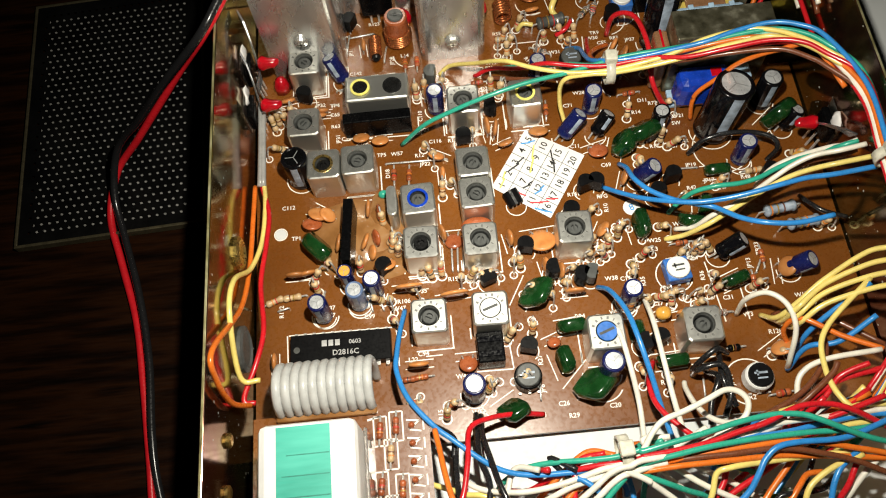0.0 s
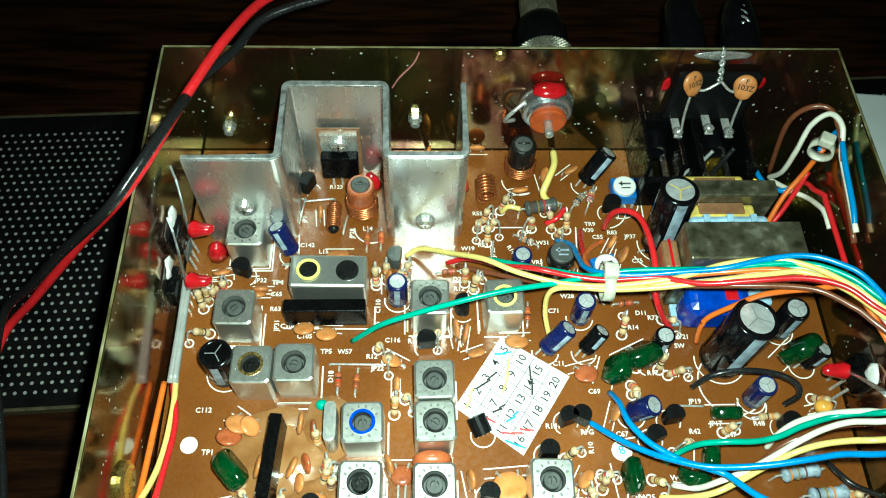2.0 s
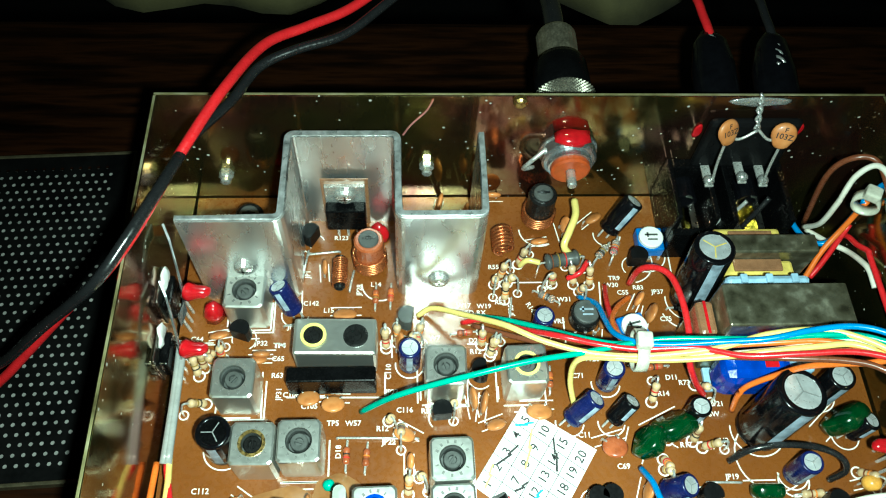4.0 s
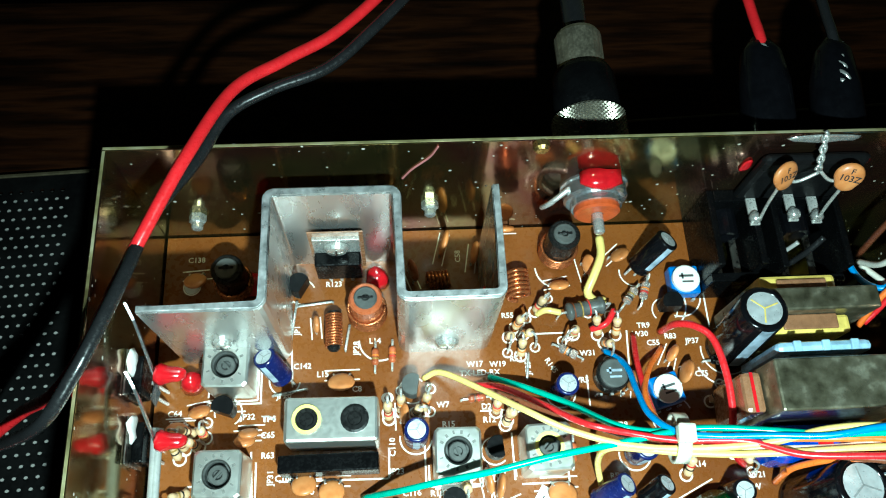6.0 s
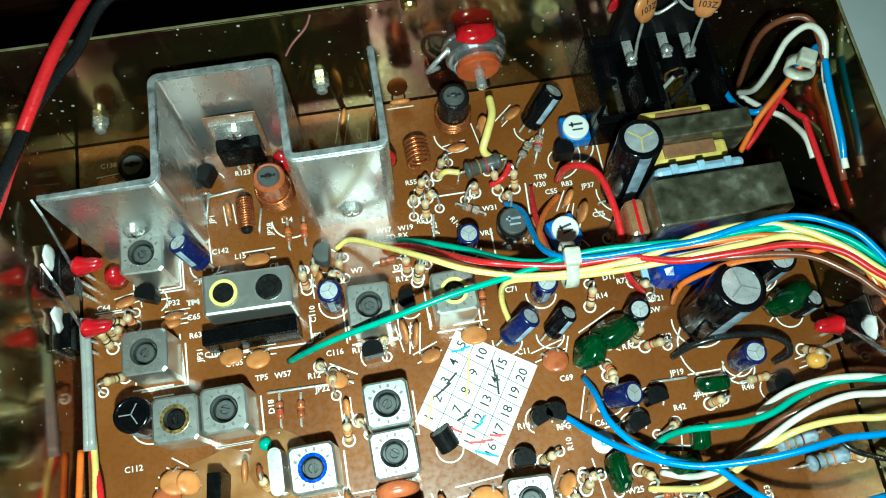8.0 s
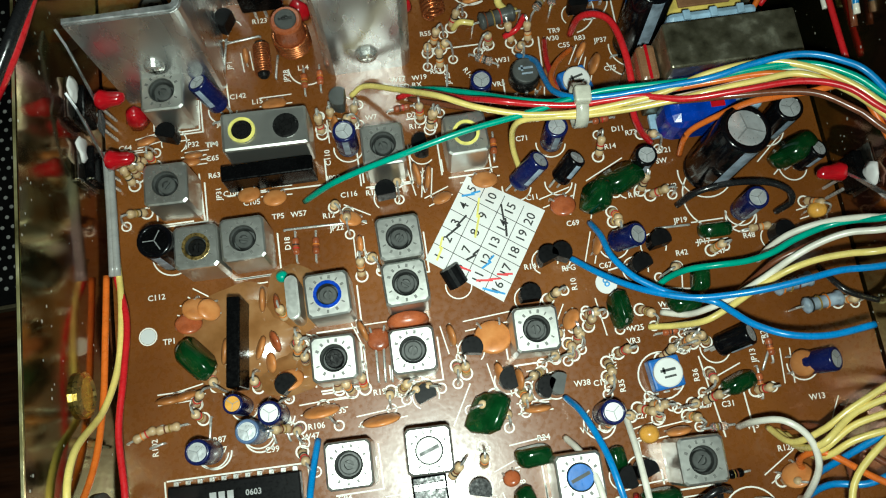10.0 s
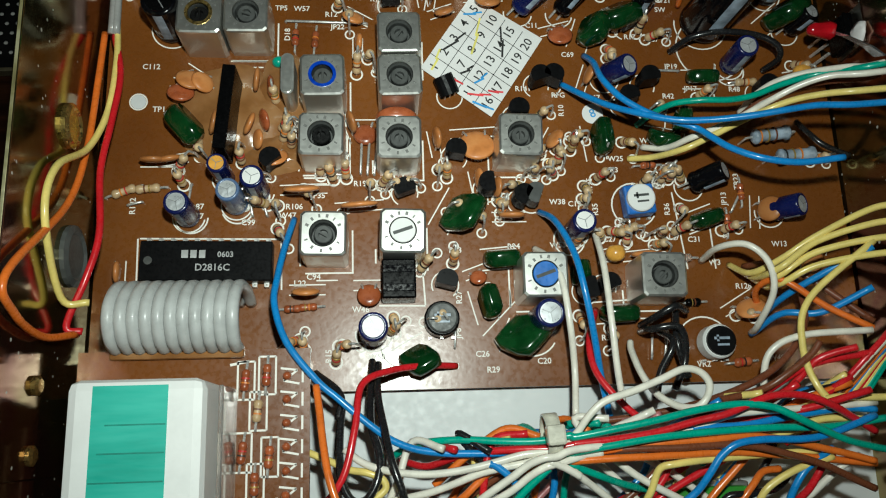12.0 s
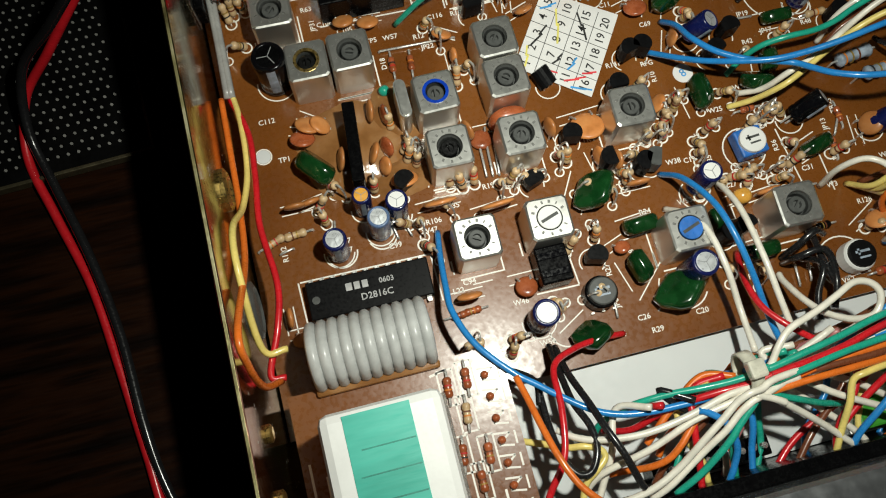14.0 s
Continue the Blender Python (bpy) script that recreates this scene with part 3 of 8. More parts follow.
def film_capacitor(x, y, w_=7, hh=6.5, t=3.4, turn=0, lean=0, label="", z=0.8):
    """A green dipped film capacitor, a soft-edged lozenge."""
    ob = thing("film_capacitor", label or "glossy dark green dipped film capacitor standing on the board", "capacitor", (x, y, 0), (0, 0, turn), "film capacitors")

    def body(bm):
        n, m = 14, 7
        rings = []
        for i in range(m + 1):
            v = -1 + 2 * i / m
            f = max(0.0, 1 - abs(v) ** 2.6) ** 0.6
            ring = []
            for k in range(n):
                a = 2 * math.pi * k / n
                c, s = math.cos(a), math.sin(a)
                e = (abs(c) ** 5 + abs(s) ** 5) ** (-1 / 5)
                ring.append(bm.verts.new((w_ / 2 * e * c * (0.82 + 0.18 * f) + 0.12 * hh * e * s, v * t / 2, hh / 2 * e * s * (0.82 + 0.18 * f))))
            rings.append(ring)
        for p, q in zip(rings, rings[1:]):
            for k in range(n):
                bm.faces.new((p[k], p[(k + 1) % n], q[(k + 1) % n], q[k]))
        bm.faces.new(rings[0])
        bm.faces.new(rings[-1][::-1])
    placed("body", shared(("film", w_, hh, t), body), GREEN, ob, at=(0, -math.sin(radians(lean)) * hh * 0.5, z + 0.5 * t * abs(math.sin(radians(lean))) + hh / 2 * math.cos(radians(lean))), rot=(lean, 0, 0), smooth=True)
    for s in (-1, 1):
        printed(x - 0.55 * w_ * math.cos(radians(turn)) - s * 2.4 * math.sin(radians(turn)), y - 0.55 * w_ * math.sin(radians(turn)) + s * 2.4 * math.cos(radians(turn)),
                x + 0.55 * w_ * math.cos(radians(turn)) - s * 2.4 * math.sin(radians(turn)), y + 0.55 * w_ * math.sin(radians(turn)) + s * 2.4 * math.cos(radians(turn)), 0.3)
        bm = bmesh.new()
        sweep(bm, [(s * w_ * 0.3, 0, -0.3), (s * w_ * 0.3, 0, z + 0.8), (s * w_ * 0.28, -math.sin(radians(lean)) * hh * 0.3, z + 2)], 0.27, 6)
        part("lead", bm, LEAD, ob)
    return ob


def trimmer(x, y, turn=0, body=BLUE_PLASTIC, dial=WHITE, r=3.4, z=0, label="round trimmer potentiometer with a slotted dial"):
    ob = thing("trimmer", label, "trimmer", (x, y, z), (0, 0, turn), "trimmers")
    bm = bmesh.new()
    if body is BLUE_PLASTIC:
        box(bm, -r, r, -r, r, 0.8, 4.6, 0.5)
    else:
        lathe(bm, [(0, 0.8), (r * 1.1, 0.8), (r * 1.1, 4.2), (r, 4.7), (0, 4.7)], 22)
    part("housing", bm, body, ob)
    bm = bmesh.new()
    lathe(bm, [(r * 0.93, 4.5), (r * 0.93, 5.5), (r * 0.85, 5.7), (0, 5.7)], 22)
    part("dial", bm, dial, ob)
    for k, (dx, dy, sx, sy) in enumerate(((0, 0.5, 1.7, 0.28), (0.2, -0.9, 1.3, 0.22), (-0.9, 0.5, 0.25, 0.7))):
        bm = bmesh.new()
        box(bm, dx - sx, dx + sx, dy - sy, dy + sy, 5.68, 5.74)
        part("dial_mark", bm, FERRITE_GREY if dial is WHITE else STRIPE, ob)
    for s in (-1, 0, 1):
        bm = bmesh.new()
        box(bm, s * 2.5 - 0.35, s * 2.5 + 0.35, -r - 0.6, -r - 0.2, -0.3, 1.4)
        part("pin", bm, LEAD, ob)
    return ob


def coil(x, y, r=3.2, h=8, turns=7, core=True, turn=0, tilt=0, to=0, wire_r=0.42, label="copper wire coil wound on a dark slotted core", z=0.4, former=FERRITE):
    ob = thing("wound_coil", label, "coil", (x, y, z), (0, 0, 0), "wound coils")
    ob.matrix_basis = pose(x * MM, y * MM, BOARD + z * MM) @ pose(0, 0, 0, 0, 0, to) @ pose(0, 0, 0, 0, tilt, 0)
    bm = bmesh.new()
    pts = []
    n = turns * 16
    for i in range(n + 1):
        a = 2 * math.pi * i / 16
        pts.append((r * math.cos(a), r * math.sin(a), 0.5 + (turns * wire_r * 2.1) * i / n))
    sweep(bm, pts, wire_r, 6)
    part("winding", bm, COPPER, ob, smooth=True)
    if core:
        bm = bmesh.new()
        lathe(bm, [(0, 0), (r - wire_r, 0), (r - wire_r, h - 0.5), (r - wire_r - 0.4, h), (r * 0.5, h), (r * 0.45, h - 1.2), (0, h - 1.2)], 18)
        part("former", bm, former, ob)
        if r > 2.5:
            bm = bmesh.new()
            lathe(bm, [(r * 0.62, h - 2), (r * 0.62, h + 0.3), (r * 0.55, h + 0.6), (r * 0.2, h + 0.6), (r * 0.18, h - 0.4), (0, h - 0.4)], 18)
            part("tuning_slug", bm, FERRITE_GREY, ob, "dark grey slotted slug")
            bm = bmesh.new()
            box(bm, -r * 0.4, r * 0.4, -0.3, 0.3, h + 0.55, h + 0.64)
            part("slot", bm, FERRITE, ob)
    return ob


def wire(colour, pts, r=0.72, label=""):
    """An insulated wire through (x, y, height above the board)."""
    bm = bmesh.new()
    sweep(bm, [(p.x, p.y, B + p.z) for p in curved(pts)], r, 8)
    names = {"black": "black insulated wire", "white": "cream-white insulated wire"}
    ob = part("hookup_wire", bm, WIRES[colour], smooth=True)
    return tagged(ob, label or "thin " + names.get(colour, colour + " insulated wire") + " running over the circuit board", "wire", "hook-up wires")


def cable_tie(x, y, z, turn=0, w_=9, hgt=7, label="translucent nylon cable tie round the wire bundle", tilt=0):
    ob = thing("cable_tie", label, "cable tie", (x, y, z), (0, tilt, turn), "cable ties")
    bm = bmesh.new()
    n = 20
    ring = []
    for k in range(n):
        a = 2 * math.pi * k / n
        c, s = math.cos(a), math.sin(a)
        ring.append([bm.verts.new((dx, (w_ / 2 + o) * c, (hgt / 2 + o) * s)) for dx, o in ((-1.3, 0), (1.3, 0), (1.3, 0.6), (-1.3, 0.6))])
    for k in range(n):
        p, q = ring[k], ring[(k + 1) % n]
        for i in range(4):
            bm.faces.new((p[i], p[(i + 1) % 4], q[(i + 1) % 4], q[i]))
    part("strap", bm, NYLON, ob, smooth=True)
    bm = bmesh.new()
    box(bm, -1.7, 1.7, -1.6, 2.0, hgt / 2 - 0.2, hgt / 2 + 2.4, 0.5)
    part("head", bm, NYLON, ob)
    return ob


def jumper(x0, y0, x1, y1, z=0.9):
    bm = bmesh.new()
    d = Vector((x1 - x0, y1 - y0, 0)).normalized() * 0.3
    sweep(bm, [(x0, y0, B - 0.3), (x0, y0, B + z - 0.2), (x0 + d.x, y0 + d.y, B + z), (x1 - d.x, y1 - d.y, B + z), (x1, y1, B + z - 0.2), (x1, y1, B - 0.3)], 0.3, 6)
    return tagged(part("jumper_wire", bm, LEAD, smooth=True), "short bare tinned jumper wire on the board", "jumper wire", "jumper wires")


def legend(text, x, y, size=1.8, turn=0, z=0.012, parent=None, mat=None, name="legend"):
    cu = bpy.data.curves.new(name, "FONT")
    cu.body, cu.size, cu.align_x, cu.align_y = text, size * MM, "CENTER", "CENTER"
    cu.offset = 0.00003
    cu.resolution_u = 2
    cu.materials.append(mat or SILK)
    ob = new(name, cu)
    ob.parent = parent or board
    ob.matrix_basis = pose(x * MM, y * MM, (BOARD + z * MM) if parent is None else z * MM, 0, 0, turn)
    return ob


def printed(x0, y0, x1, y1, wd=0.36):
    d = Vector((x1 - x0, y1 - y0, 0))
    s = Vector((-d.y, d.x, 0)).normalized() * wd / 2
    bm = bmesh.new()
    vs = [bm.verts.new((p.x, p.y, B + 0.012)) for p in (Vector((x0, y0, 0)) + s, Vector((x0, y0, 0)) - s, Vector((x1, y1, 0)) - s, Vector((x1, y1, 0)) + s)]
    bm.faces.new(vs)
    return part("printed_line", bm, SILK, board)


def printed_ring(x, y, r=1.1, wd=0.4, a0=0, a1=360):
    key = ("ringprint", r, wd, a0, a1)

    def build(bm):
        n = 18
        rows = [[bm.verts.new((q * math.cos(math.radians(a0 + (a1 - a0) * k / n)), q * math.sin(math.radians(a0 + (a1 - a0) * k / n)), 0)) for q in (r, r + wd)] for k in range(n + 1)]
        for p, q in zip(rows, rows[1:]):
            bm.faces.new((p[0], p[1], q[1], q[0]))
    return placed("printed_ring", shared(key, build), SILK, board, at=(x, y, B + 0.012))


# ---- tuning cans ----
tuning_can(41.8, -33.7, turn=-1.1)
tuning_can(58.1, -33.3, turn=-1.6, core=WHITE, disc=True, label='square tinned tuning can with a white disc on top')
tuning_can(87.3, -42.9, turn=-0.4, core=BLUE_PLASTIC, disc=True)
tuning_can(112.4, -43.3, turn=-1.4, body=TIN_DARK)
tuning_can(83.8, -12.2, turn=-1.7)
tuning_can(57.7, -12.8, turn=-0.4)
tuning_can(58.1, 1.5, turn=1.7)
tuning_can(58.1, 11.6, turn=1.2)
tuning_can(41.5, 1.4, turn=1.1, ring=BLUE_TAPE)
tuning_can(41.3, -12.1, turn=-1.1, core=FERRITE)
tuning_can(25.0, 16.1, turn=0.1)
tuning_can(15.0, 15.7, turn=-0.9, core=FERRITE, ring=BRASS)
tuning_can(9.5, 30.7, turn=-1.3)
tuning_can(10.1, 52.8, turn=-1.6)
tuning_can(57.4, 33.1, turn=-1.1)
tuning_can(76.0, 33.1, turn=1.7, ring=YELLOW_INK)

for x_, y_ in ((41.8, -33.7), (58.1, -33.3), (87.3, -42.9), (112.4, -43.3), (83.8, -12.2), (57.7, -12.8), (58.1, 11.6), (41.5, 1.4), (41.3, -12.1), (25.0, 16.1), (9.5, 30.7), (10.1, 52.8), (57.4, 33.1), (76.0, 33.1)):
    printed(x_ + 5.6, y_ - 5.8, x_ + 5.6, y_ + 3.5)
    printed(x_ - 4.6, y_ - 6.0, x_ + 5.8, y_ - 6.0)
    printed(x_ - 5.7, y_ - 4.4, x_ - 5.7, y_ - 1.2)
    printed(x_ - 2.2, y_ - 7.6, x_ + 2.4, y_ - 7.6, 0.3)

# ---- electrolytic capacitors ----
electrolytic(12.1, -26.8, r=2.6, h=11.5, turn=20)
electrolytic(22.3, -24.2, r=2.5, h=11.5, turn=20, sleeve=STEELBLUE_SLEEVE)
electrolytic(27.0, -21.2, r=2.5, h=11, turn=0, top=WHITE)
electrolytic(19.8, -18.3, r=2.1, h=11, turn=0, top=TANTALUM)
electrolytic(96.6, -31.3, r=2.6, h=10.5, turn=20, sleeve=BLUE_SLEEVE, top=WHITE)
electrolytic(137.1, 9.4, r=2.6, h=10.5, turn=20)
electrolytic(87.6, -51.1, r=3.0, h=12.5, turn=20)
electrolytic(51.8, -53.0, r=3.0, h=11, turn=-20, top=WHITE)
electrolytic(131.2, 20.2, r=5.6, h=21.6, tilt=7, to=35, turn=-40, sleeve=BLACK_SLEEVE, label='large black electrolytic capacitor with silver top')
electrolytic(148.0, 28.2, r=3.2, h=13, turn=20, sleeve=BLACK_SLEEVE)
electrolytic(49.2, 37.8, r=2.6, h=10.5, turn=40)
electrolytic(96.5, 32.2, r=2.6, h=10, turn=-40)
electrolytic(81.7, 46.3, r=2.5, h=9, turn=0)
electrolytic(120.9, 54.6, r=5.0, h=22.8, tilt=6, to=90, turn=0, sleeve=BLACK_SLEEVE, groove=YELLOW_TAPE, label='tall black electrolytic capacitor with a gold marked top')
electrolytic(115.1, 22.7, r=2.5, h=10, turn=0, sleeve=BLACK_SLEEVE)
electrolytic(6.8, 17.8, r=3.8, h=13, turn=40, sleeve=BLACK_SLEEVE, top=BLACK, label='short black capacitor with glue on its top')
electrolytic(20.8, 51.6, r=2.5, h=8.7, tilt=30, to=137, z=2.5)
electrolytic(106.4, 5.9, r=2.6, h=7.4, tilt=28, to=-8, z=2.5)
electrolytic(142.5, -27.1, r=2.6, h=6.7, tilt=35, to=-3, z=2.5)
electrolytic(86.7, 22.7, r=2.5, h=8.8, tilt=39, to=28, z=2.5)
electrolytic(96.6, 22.4, r=2.3, h=7.1, tilt=39, to=37, z=2.5, sleeve=BLACK_SLEEVE)
electrolytic(152.0, 18.2, r=2.4, h=7.0, tilt=22, to=23, z=2.5, sleeve=BLACK_SLEEVE)
electrolytic(102.4, 74.3, r=2.8, h=10.7, tilt=37, to=33, z=2.5, sleeve=BLACK_SLEEVE)
electrolytic(124.1, -20.7, r=2.5, h=7.9, tilt=46, to=14, z=2.5, sleeve=BLACK_SLEEVE)

# ---- film capacitors ----
film_capacitor(12.2, -6.2, 10, 6, 4.2, turn=-48, lean=25)
film_capacitor(68.6, -26.0, 9, 8.5, 3.0, turn=60, lean=50)
film_capacitor(60.0, -56.9, 7, 7, 3, turn=30, lean=50)
film_capacitor(80.6, -52.0, 9.5, 9.0, 3.2, turn=45, lean=55)
film_capacitor(75.6, -47.3, 7, 4.5, 3.2, turn=105, lean=30)
film_capacitor(79.6, -36.9, 7.5, 4.5, 3.4, turn=5, lean=20)
film_capacitor(104.6, -49.3, 8, 4.5, 3.2, turn=3, lean=20)
film_capacitor(102.7, -9.9, 8, 5, 3.2, turn=97, lean=30)
film_capacitor(129.0, 5.9, 7, 4, 3, turn=0, lean=20)
film_capacitor(126.0, -28.4, 7, 4.5, 3, turn=20, lean=20)
film_capacitor(122.5, -5.5, 6, 4, 3, turn=80, lean=20)
film_capacitor(118.4, -8.7, 7, 5, 3.2, turn=-10, lean=40)
film_capacitor(108.8, 21.8, 9.5, 7, 4.2, turn=25, lean=40)
film_capacitor(101.5, 17.0, 7, 7, 4.2, turn=70, lean=40)
film_capacitor(148.9, 21.6, 8, 9, 4, turn=40, lean=20)
film_capacitor(96.0, -41.1, 5, 4.5, 3, turn=95, lean=20)

# ---- ceramic disc capacitors ----
disc_capacitor(25.4, 31.2, 2.7, turn=3, lean=60)
disc_capacitor(31.4, 29.7, 2.8, turn=-3, lean=60)
disc_capacitor(79.3, 27.1, 3.1, turn=0, lean=55)
disc_capacitor(75.0, -7.5, 4.2, turn=4, lean=70, label='large orange ceramic disc capacitor leaning over, with printed code')
legend('681K', 0, 0.5, 1.9, 0, 0.78, [c for c in bpy.data.objects if c.name.startswith('body')][-1], INK, 'printed_code')
disc_capacitor(68.4, 23.0, 2.4, turn=20, lean=40)
disc_capacitor(95.4, 18.8, 3.0, turn=15, lean=70, mat=CERAMIC_BROWN, label='glazed red-brown disc capacitor lying against a green one')
disc_capacitor(48.8, 21.5, 2.6, turn=-30, lean=50)
disc_capacitor(65.9, -10.1, 2.5, turn=100, lean=10)
disc_capacitor(10.7, 3.6, 3.0, turn=-20, lean=60, mat=CERAMIC_BROWN)
disc_capacitor(13.3, 6.2, 3.2, turn=-35, lean=55)
disc_capacitor(16.5, 4.2, 2.7, turn=-70, lean=50)
disc_capacitor(16.7, -6.2, 2.9, turn=80, lean=15)
disc_capacitor(30.2, -11.8, 3.3, turn=4, lean=50)
disc_capacitor(24.2, -6.3, 2.7, turn=70, lean=20)
disc_capacitor(27.5, -6.0, 2.5, turn=110, lean=20, mat=CERAMIC_BROWN)
disc_capacitor(25.8, -10.2, 2.3, turn=95, lean=30)
disc_capacitor(26.0, 3.8, 2.8, turn=85, lean=10)
disc_capacitor(29.1, 2.2, 2.5, turn=95, lean=10, mat=CERAMIC_BROWN)
disc_capacitor(5.1, -14.2, 3.0, turn=0, lean=15)
disc_capacitor(8.1, -13.7, 2.6, turn=10, lean=20)
disc_capacitor(36.7, -20.7, 4.0, turn=2, lean=20)
disc_capacitor(49.0, -24.7, 4.2, turn=4, lean=15)
disc_capacitor(47.0, -6.4, 2.6, turn=110, lean=8)
disc_capacitor(75.0, -19.9, 2.6, turn=100, lean=10)
disc_capacitor(73.9, -40.0, 1.9, turn=20, lean=60, mat=CERAMIC_BROWN)
disc_capacitor(50.9, -42.5, 2.6, turn=0, lean=75, mat=CERAMIC_BROWN)
disc_capacitor(0.8, -42.7, 2.7, turn=0, lean=50)
disc_capacitor(-1.7, -39.5, 2.4, turn=90, lean=10)
disc_capacitor(37.7, -43.3, 3.0, turn=0, lean=20)
disc_capacitor(82.2, -27.5, 3.0, turn=0, lean=12)
disc_capacitor(132.7, -47.8, 3.3, turn=30, lean=40)
disc_capacitor(139.1, -26.9, 3.0, turn=85, lean=40)
disc_capacitor(147.9, -38.4, 2.6, turn=60, lean=45)
disc_capacitor(3.1, 46.4, 2.4, turn=10, lean=40)
disc_capacitor(-0.9, 42.6, 2.2, turn=0, lean=40)
disc_capacitor(13.9, 41.0, 2.2, turn=0, lean=30)
disc_capacitor(66.2, 26.7, 2.8, turn=80, lean=5)
disc_capacitor(63.7, 27.7, 2.8, turn=100, lean=5)
disc_capacitor(48.8, 13.4, 2.0, turn=90, lean=10)
disc_capacitor(101.5, 5.8, 2.8, turn=70, lean=10)
disc_capacitor(110.9, -36.7, 2.8, turn=5, lean=10)
disc_capacitor(91.7, -9.6, 2.6, turn=60, lean=30)
disc_capacitor(78.7, -21.5, 2.4, turn=90, lean=15)
disc_capacitor(33.4, 52.3, 3.0, turn=0, lean=50)
disc_capacitor(56.8, 81.6, 3.2, turn=75, lean=10)
disc_capacitor(49.4, 74.9, 2.8, turn=110, lean=10, mat=CERAMIC_BROWN)
disc_capacitor(63.9, 79.0, 2.8, turn=80, lean=10)
disc_capacitor(71.8, 86.2, 2.6, turn=0, lean=30)
disc_capacitor(83.2, 72.1, 2.4, turn=10, lean=40)
disc_capacitor(90.0, 75.1, 2.4, turn=100, lean=20)
disc_capacitor(108.8, 49.2, 2.8, turn=70, lean=15)
disc_capacitor(-1.5, 43.1, 2.3, turn=0, lean=50)
disc_capacitor(13.1, 39.9, 2.3, turn=0, lean=40)
disc_capacitor(27.6, 63.3, 2.0, turn=95, lean=10)
disc_capacitor(97.5, 78.7, 2.4, turn=40, lean=40)
disc_capacitor(96.7, 47.6, 2.4, turn=80, lean=15)
disc_capacitor(0.3, 77.1, 2.6, turn=4, lean=60)
disc_capacitor(106.9, 53.5, 2.2, turn=60, lean=10)
disc_capacitor(46.0, 42.6, 2.3, turn=90, lean=20)
disc_capacitor(153.1, 7.1, 2.2, turn=10, lean=20, mat=TANTALUM, t=3.6, label='yellow bead tantalum capacitor on the board')
disc_capacitor(104.7, -36.1, 2.2, turn=10, lean=20, mat=TANTALUM, t=3.6, label='yellow bead tantalum capacitor on the board')

# ---- small transistors ----
transistor(8.8, 45.1, turn=-20)
transistor(66.1, 34.3, turn=95)
transistor(56.5, 24.3, turn=5)
transistor(84.7, -3.9, turn=0)
transistor(93.1, 4.4, turn=-25)
transistor(70.3, -13.5, turn=-10)
transistor(77.3, -21.1, turn=95)
transistor(30.1, -15.4, turn=40)
transistor(87.4, -23.7, turn=70, mat=FERRITE_GREY)
transistor(59.0, -21.8, turn=20, h=3)
transistor(110.2, -0.7, turn=20)
transistor(115.4, 4.1, turn=10)
transistor(67.4, -42.7, turn=-15)
transistor(102.3, -44.0, turn=20)
transistor(98.3, -44.7, turn=100)
transistor(143.3, 2.1, turn=30)
transistor(48.8, 48.2, turn=80, mat=FERRITE_GREY)
transistor(108.2, 64.5, turn=0)
transistor(84.9, -24.0, turn=60)
transistor(90.1, 4.1, turn=20)
transistor(112.6, 19.0, turn=30)
transistor(24.3, 72.1, turn=60)
transistor(69.8, 1.4, turn=205, lift=1.2, h=4.6, lean=70, label='small black transistor lying on the paper label')

# ---- standing resistors ----
resistor(9.4, -16.3, to=35)
printed_ring(9.4, -16.3)
resistor(10.8, -19.6, to=108)
printed_ring(10.8, -19.6)
resistor(31.7, -6.8, to=10)
printed_ring(31.7, -6.8)
resistor(32.1, -9.5, to=53)
printed_ring(32.1, -9.5)
resistor(40.5, -17.6, to=93)
printed_ring(40.5, -17.6)
resistor(36.7, -20.7, to=302)
printed_ring(36.7, -20.7)
resistor(31.1, -29.6, to=299)
printed_ring(31.1, -29.6)
resistor(51.6, -19.7, to=265)
printed_ring(51.6, -19.7)
resistor(57.3, -19.7, to=-10)
printed_ring(57.3, -19.7)
resistor(48.5, 6.8, to=83)
printed_ring(48.5, 6.8)
resistor(61.9, -39.5, to=45)
printed_ring(61.9, -39.5)
resistor(69.2, -38.0, to=85)
printed_ring(69.2, -38.0)
resistor(72.0, -25.4, to=192)
printed_ring(72.0, -25.4)
resistor(73.8, -23.7, to=260)
printed_ring(73.8, -23.7)
resistor(79.8, -23.8, to=273)
printed_ring(79.8, -23.8)
resistor(80.3, -26.7, to=75)
printed_ring(80.3, -26.7)
resistor(88.4, -17.6, to=198)
printed_ring(88.4, -17.6)
resistor(90.1, -12.8, to=203)
printed_ring(90.1, -12.8)
resistor(93.7, -11.6, to=280)
printed_ring(93.7, -11.6)
resistor(93.9, -14.9, to=98)
printed_ring(93.9, -14.9)
resistor(99.6, -20.4, to=265)
printed_ring(99.6, -20.4)
resistor(99.1, -23.5, to=261)
printed_ring(99.1, -23.5)
resistor(102.5, -32.6, to=175)
printed_ring(102.5, -32.6)
resistor(107.2, -30.9, to=-11)
printed_ring(107.2, -30.9)
resistor(108.2, -34.0, to=100)
printed_ring(108.2, -34.0)
resistor(117.0, -19.7, to=51)
printed_ring(117.0, -19.7)
resistor(119.4, -19.0, to=188)
printed_ring(119.4, -19.0)
resistor(111.5, -21.4, to=41)
printed_ring(111.5, -21.4)
resistor(116.4, -32.0, to=187)
printed_ring(116.4, -32.0)
resistor(114.8, -34.4, to=309)
printed_ring(114.8, -34.4)
resistor(96.6, -33.9, to=85)
printed_ring(96.6, -33.9)
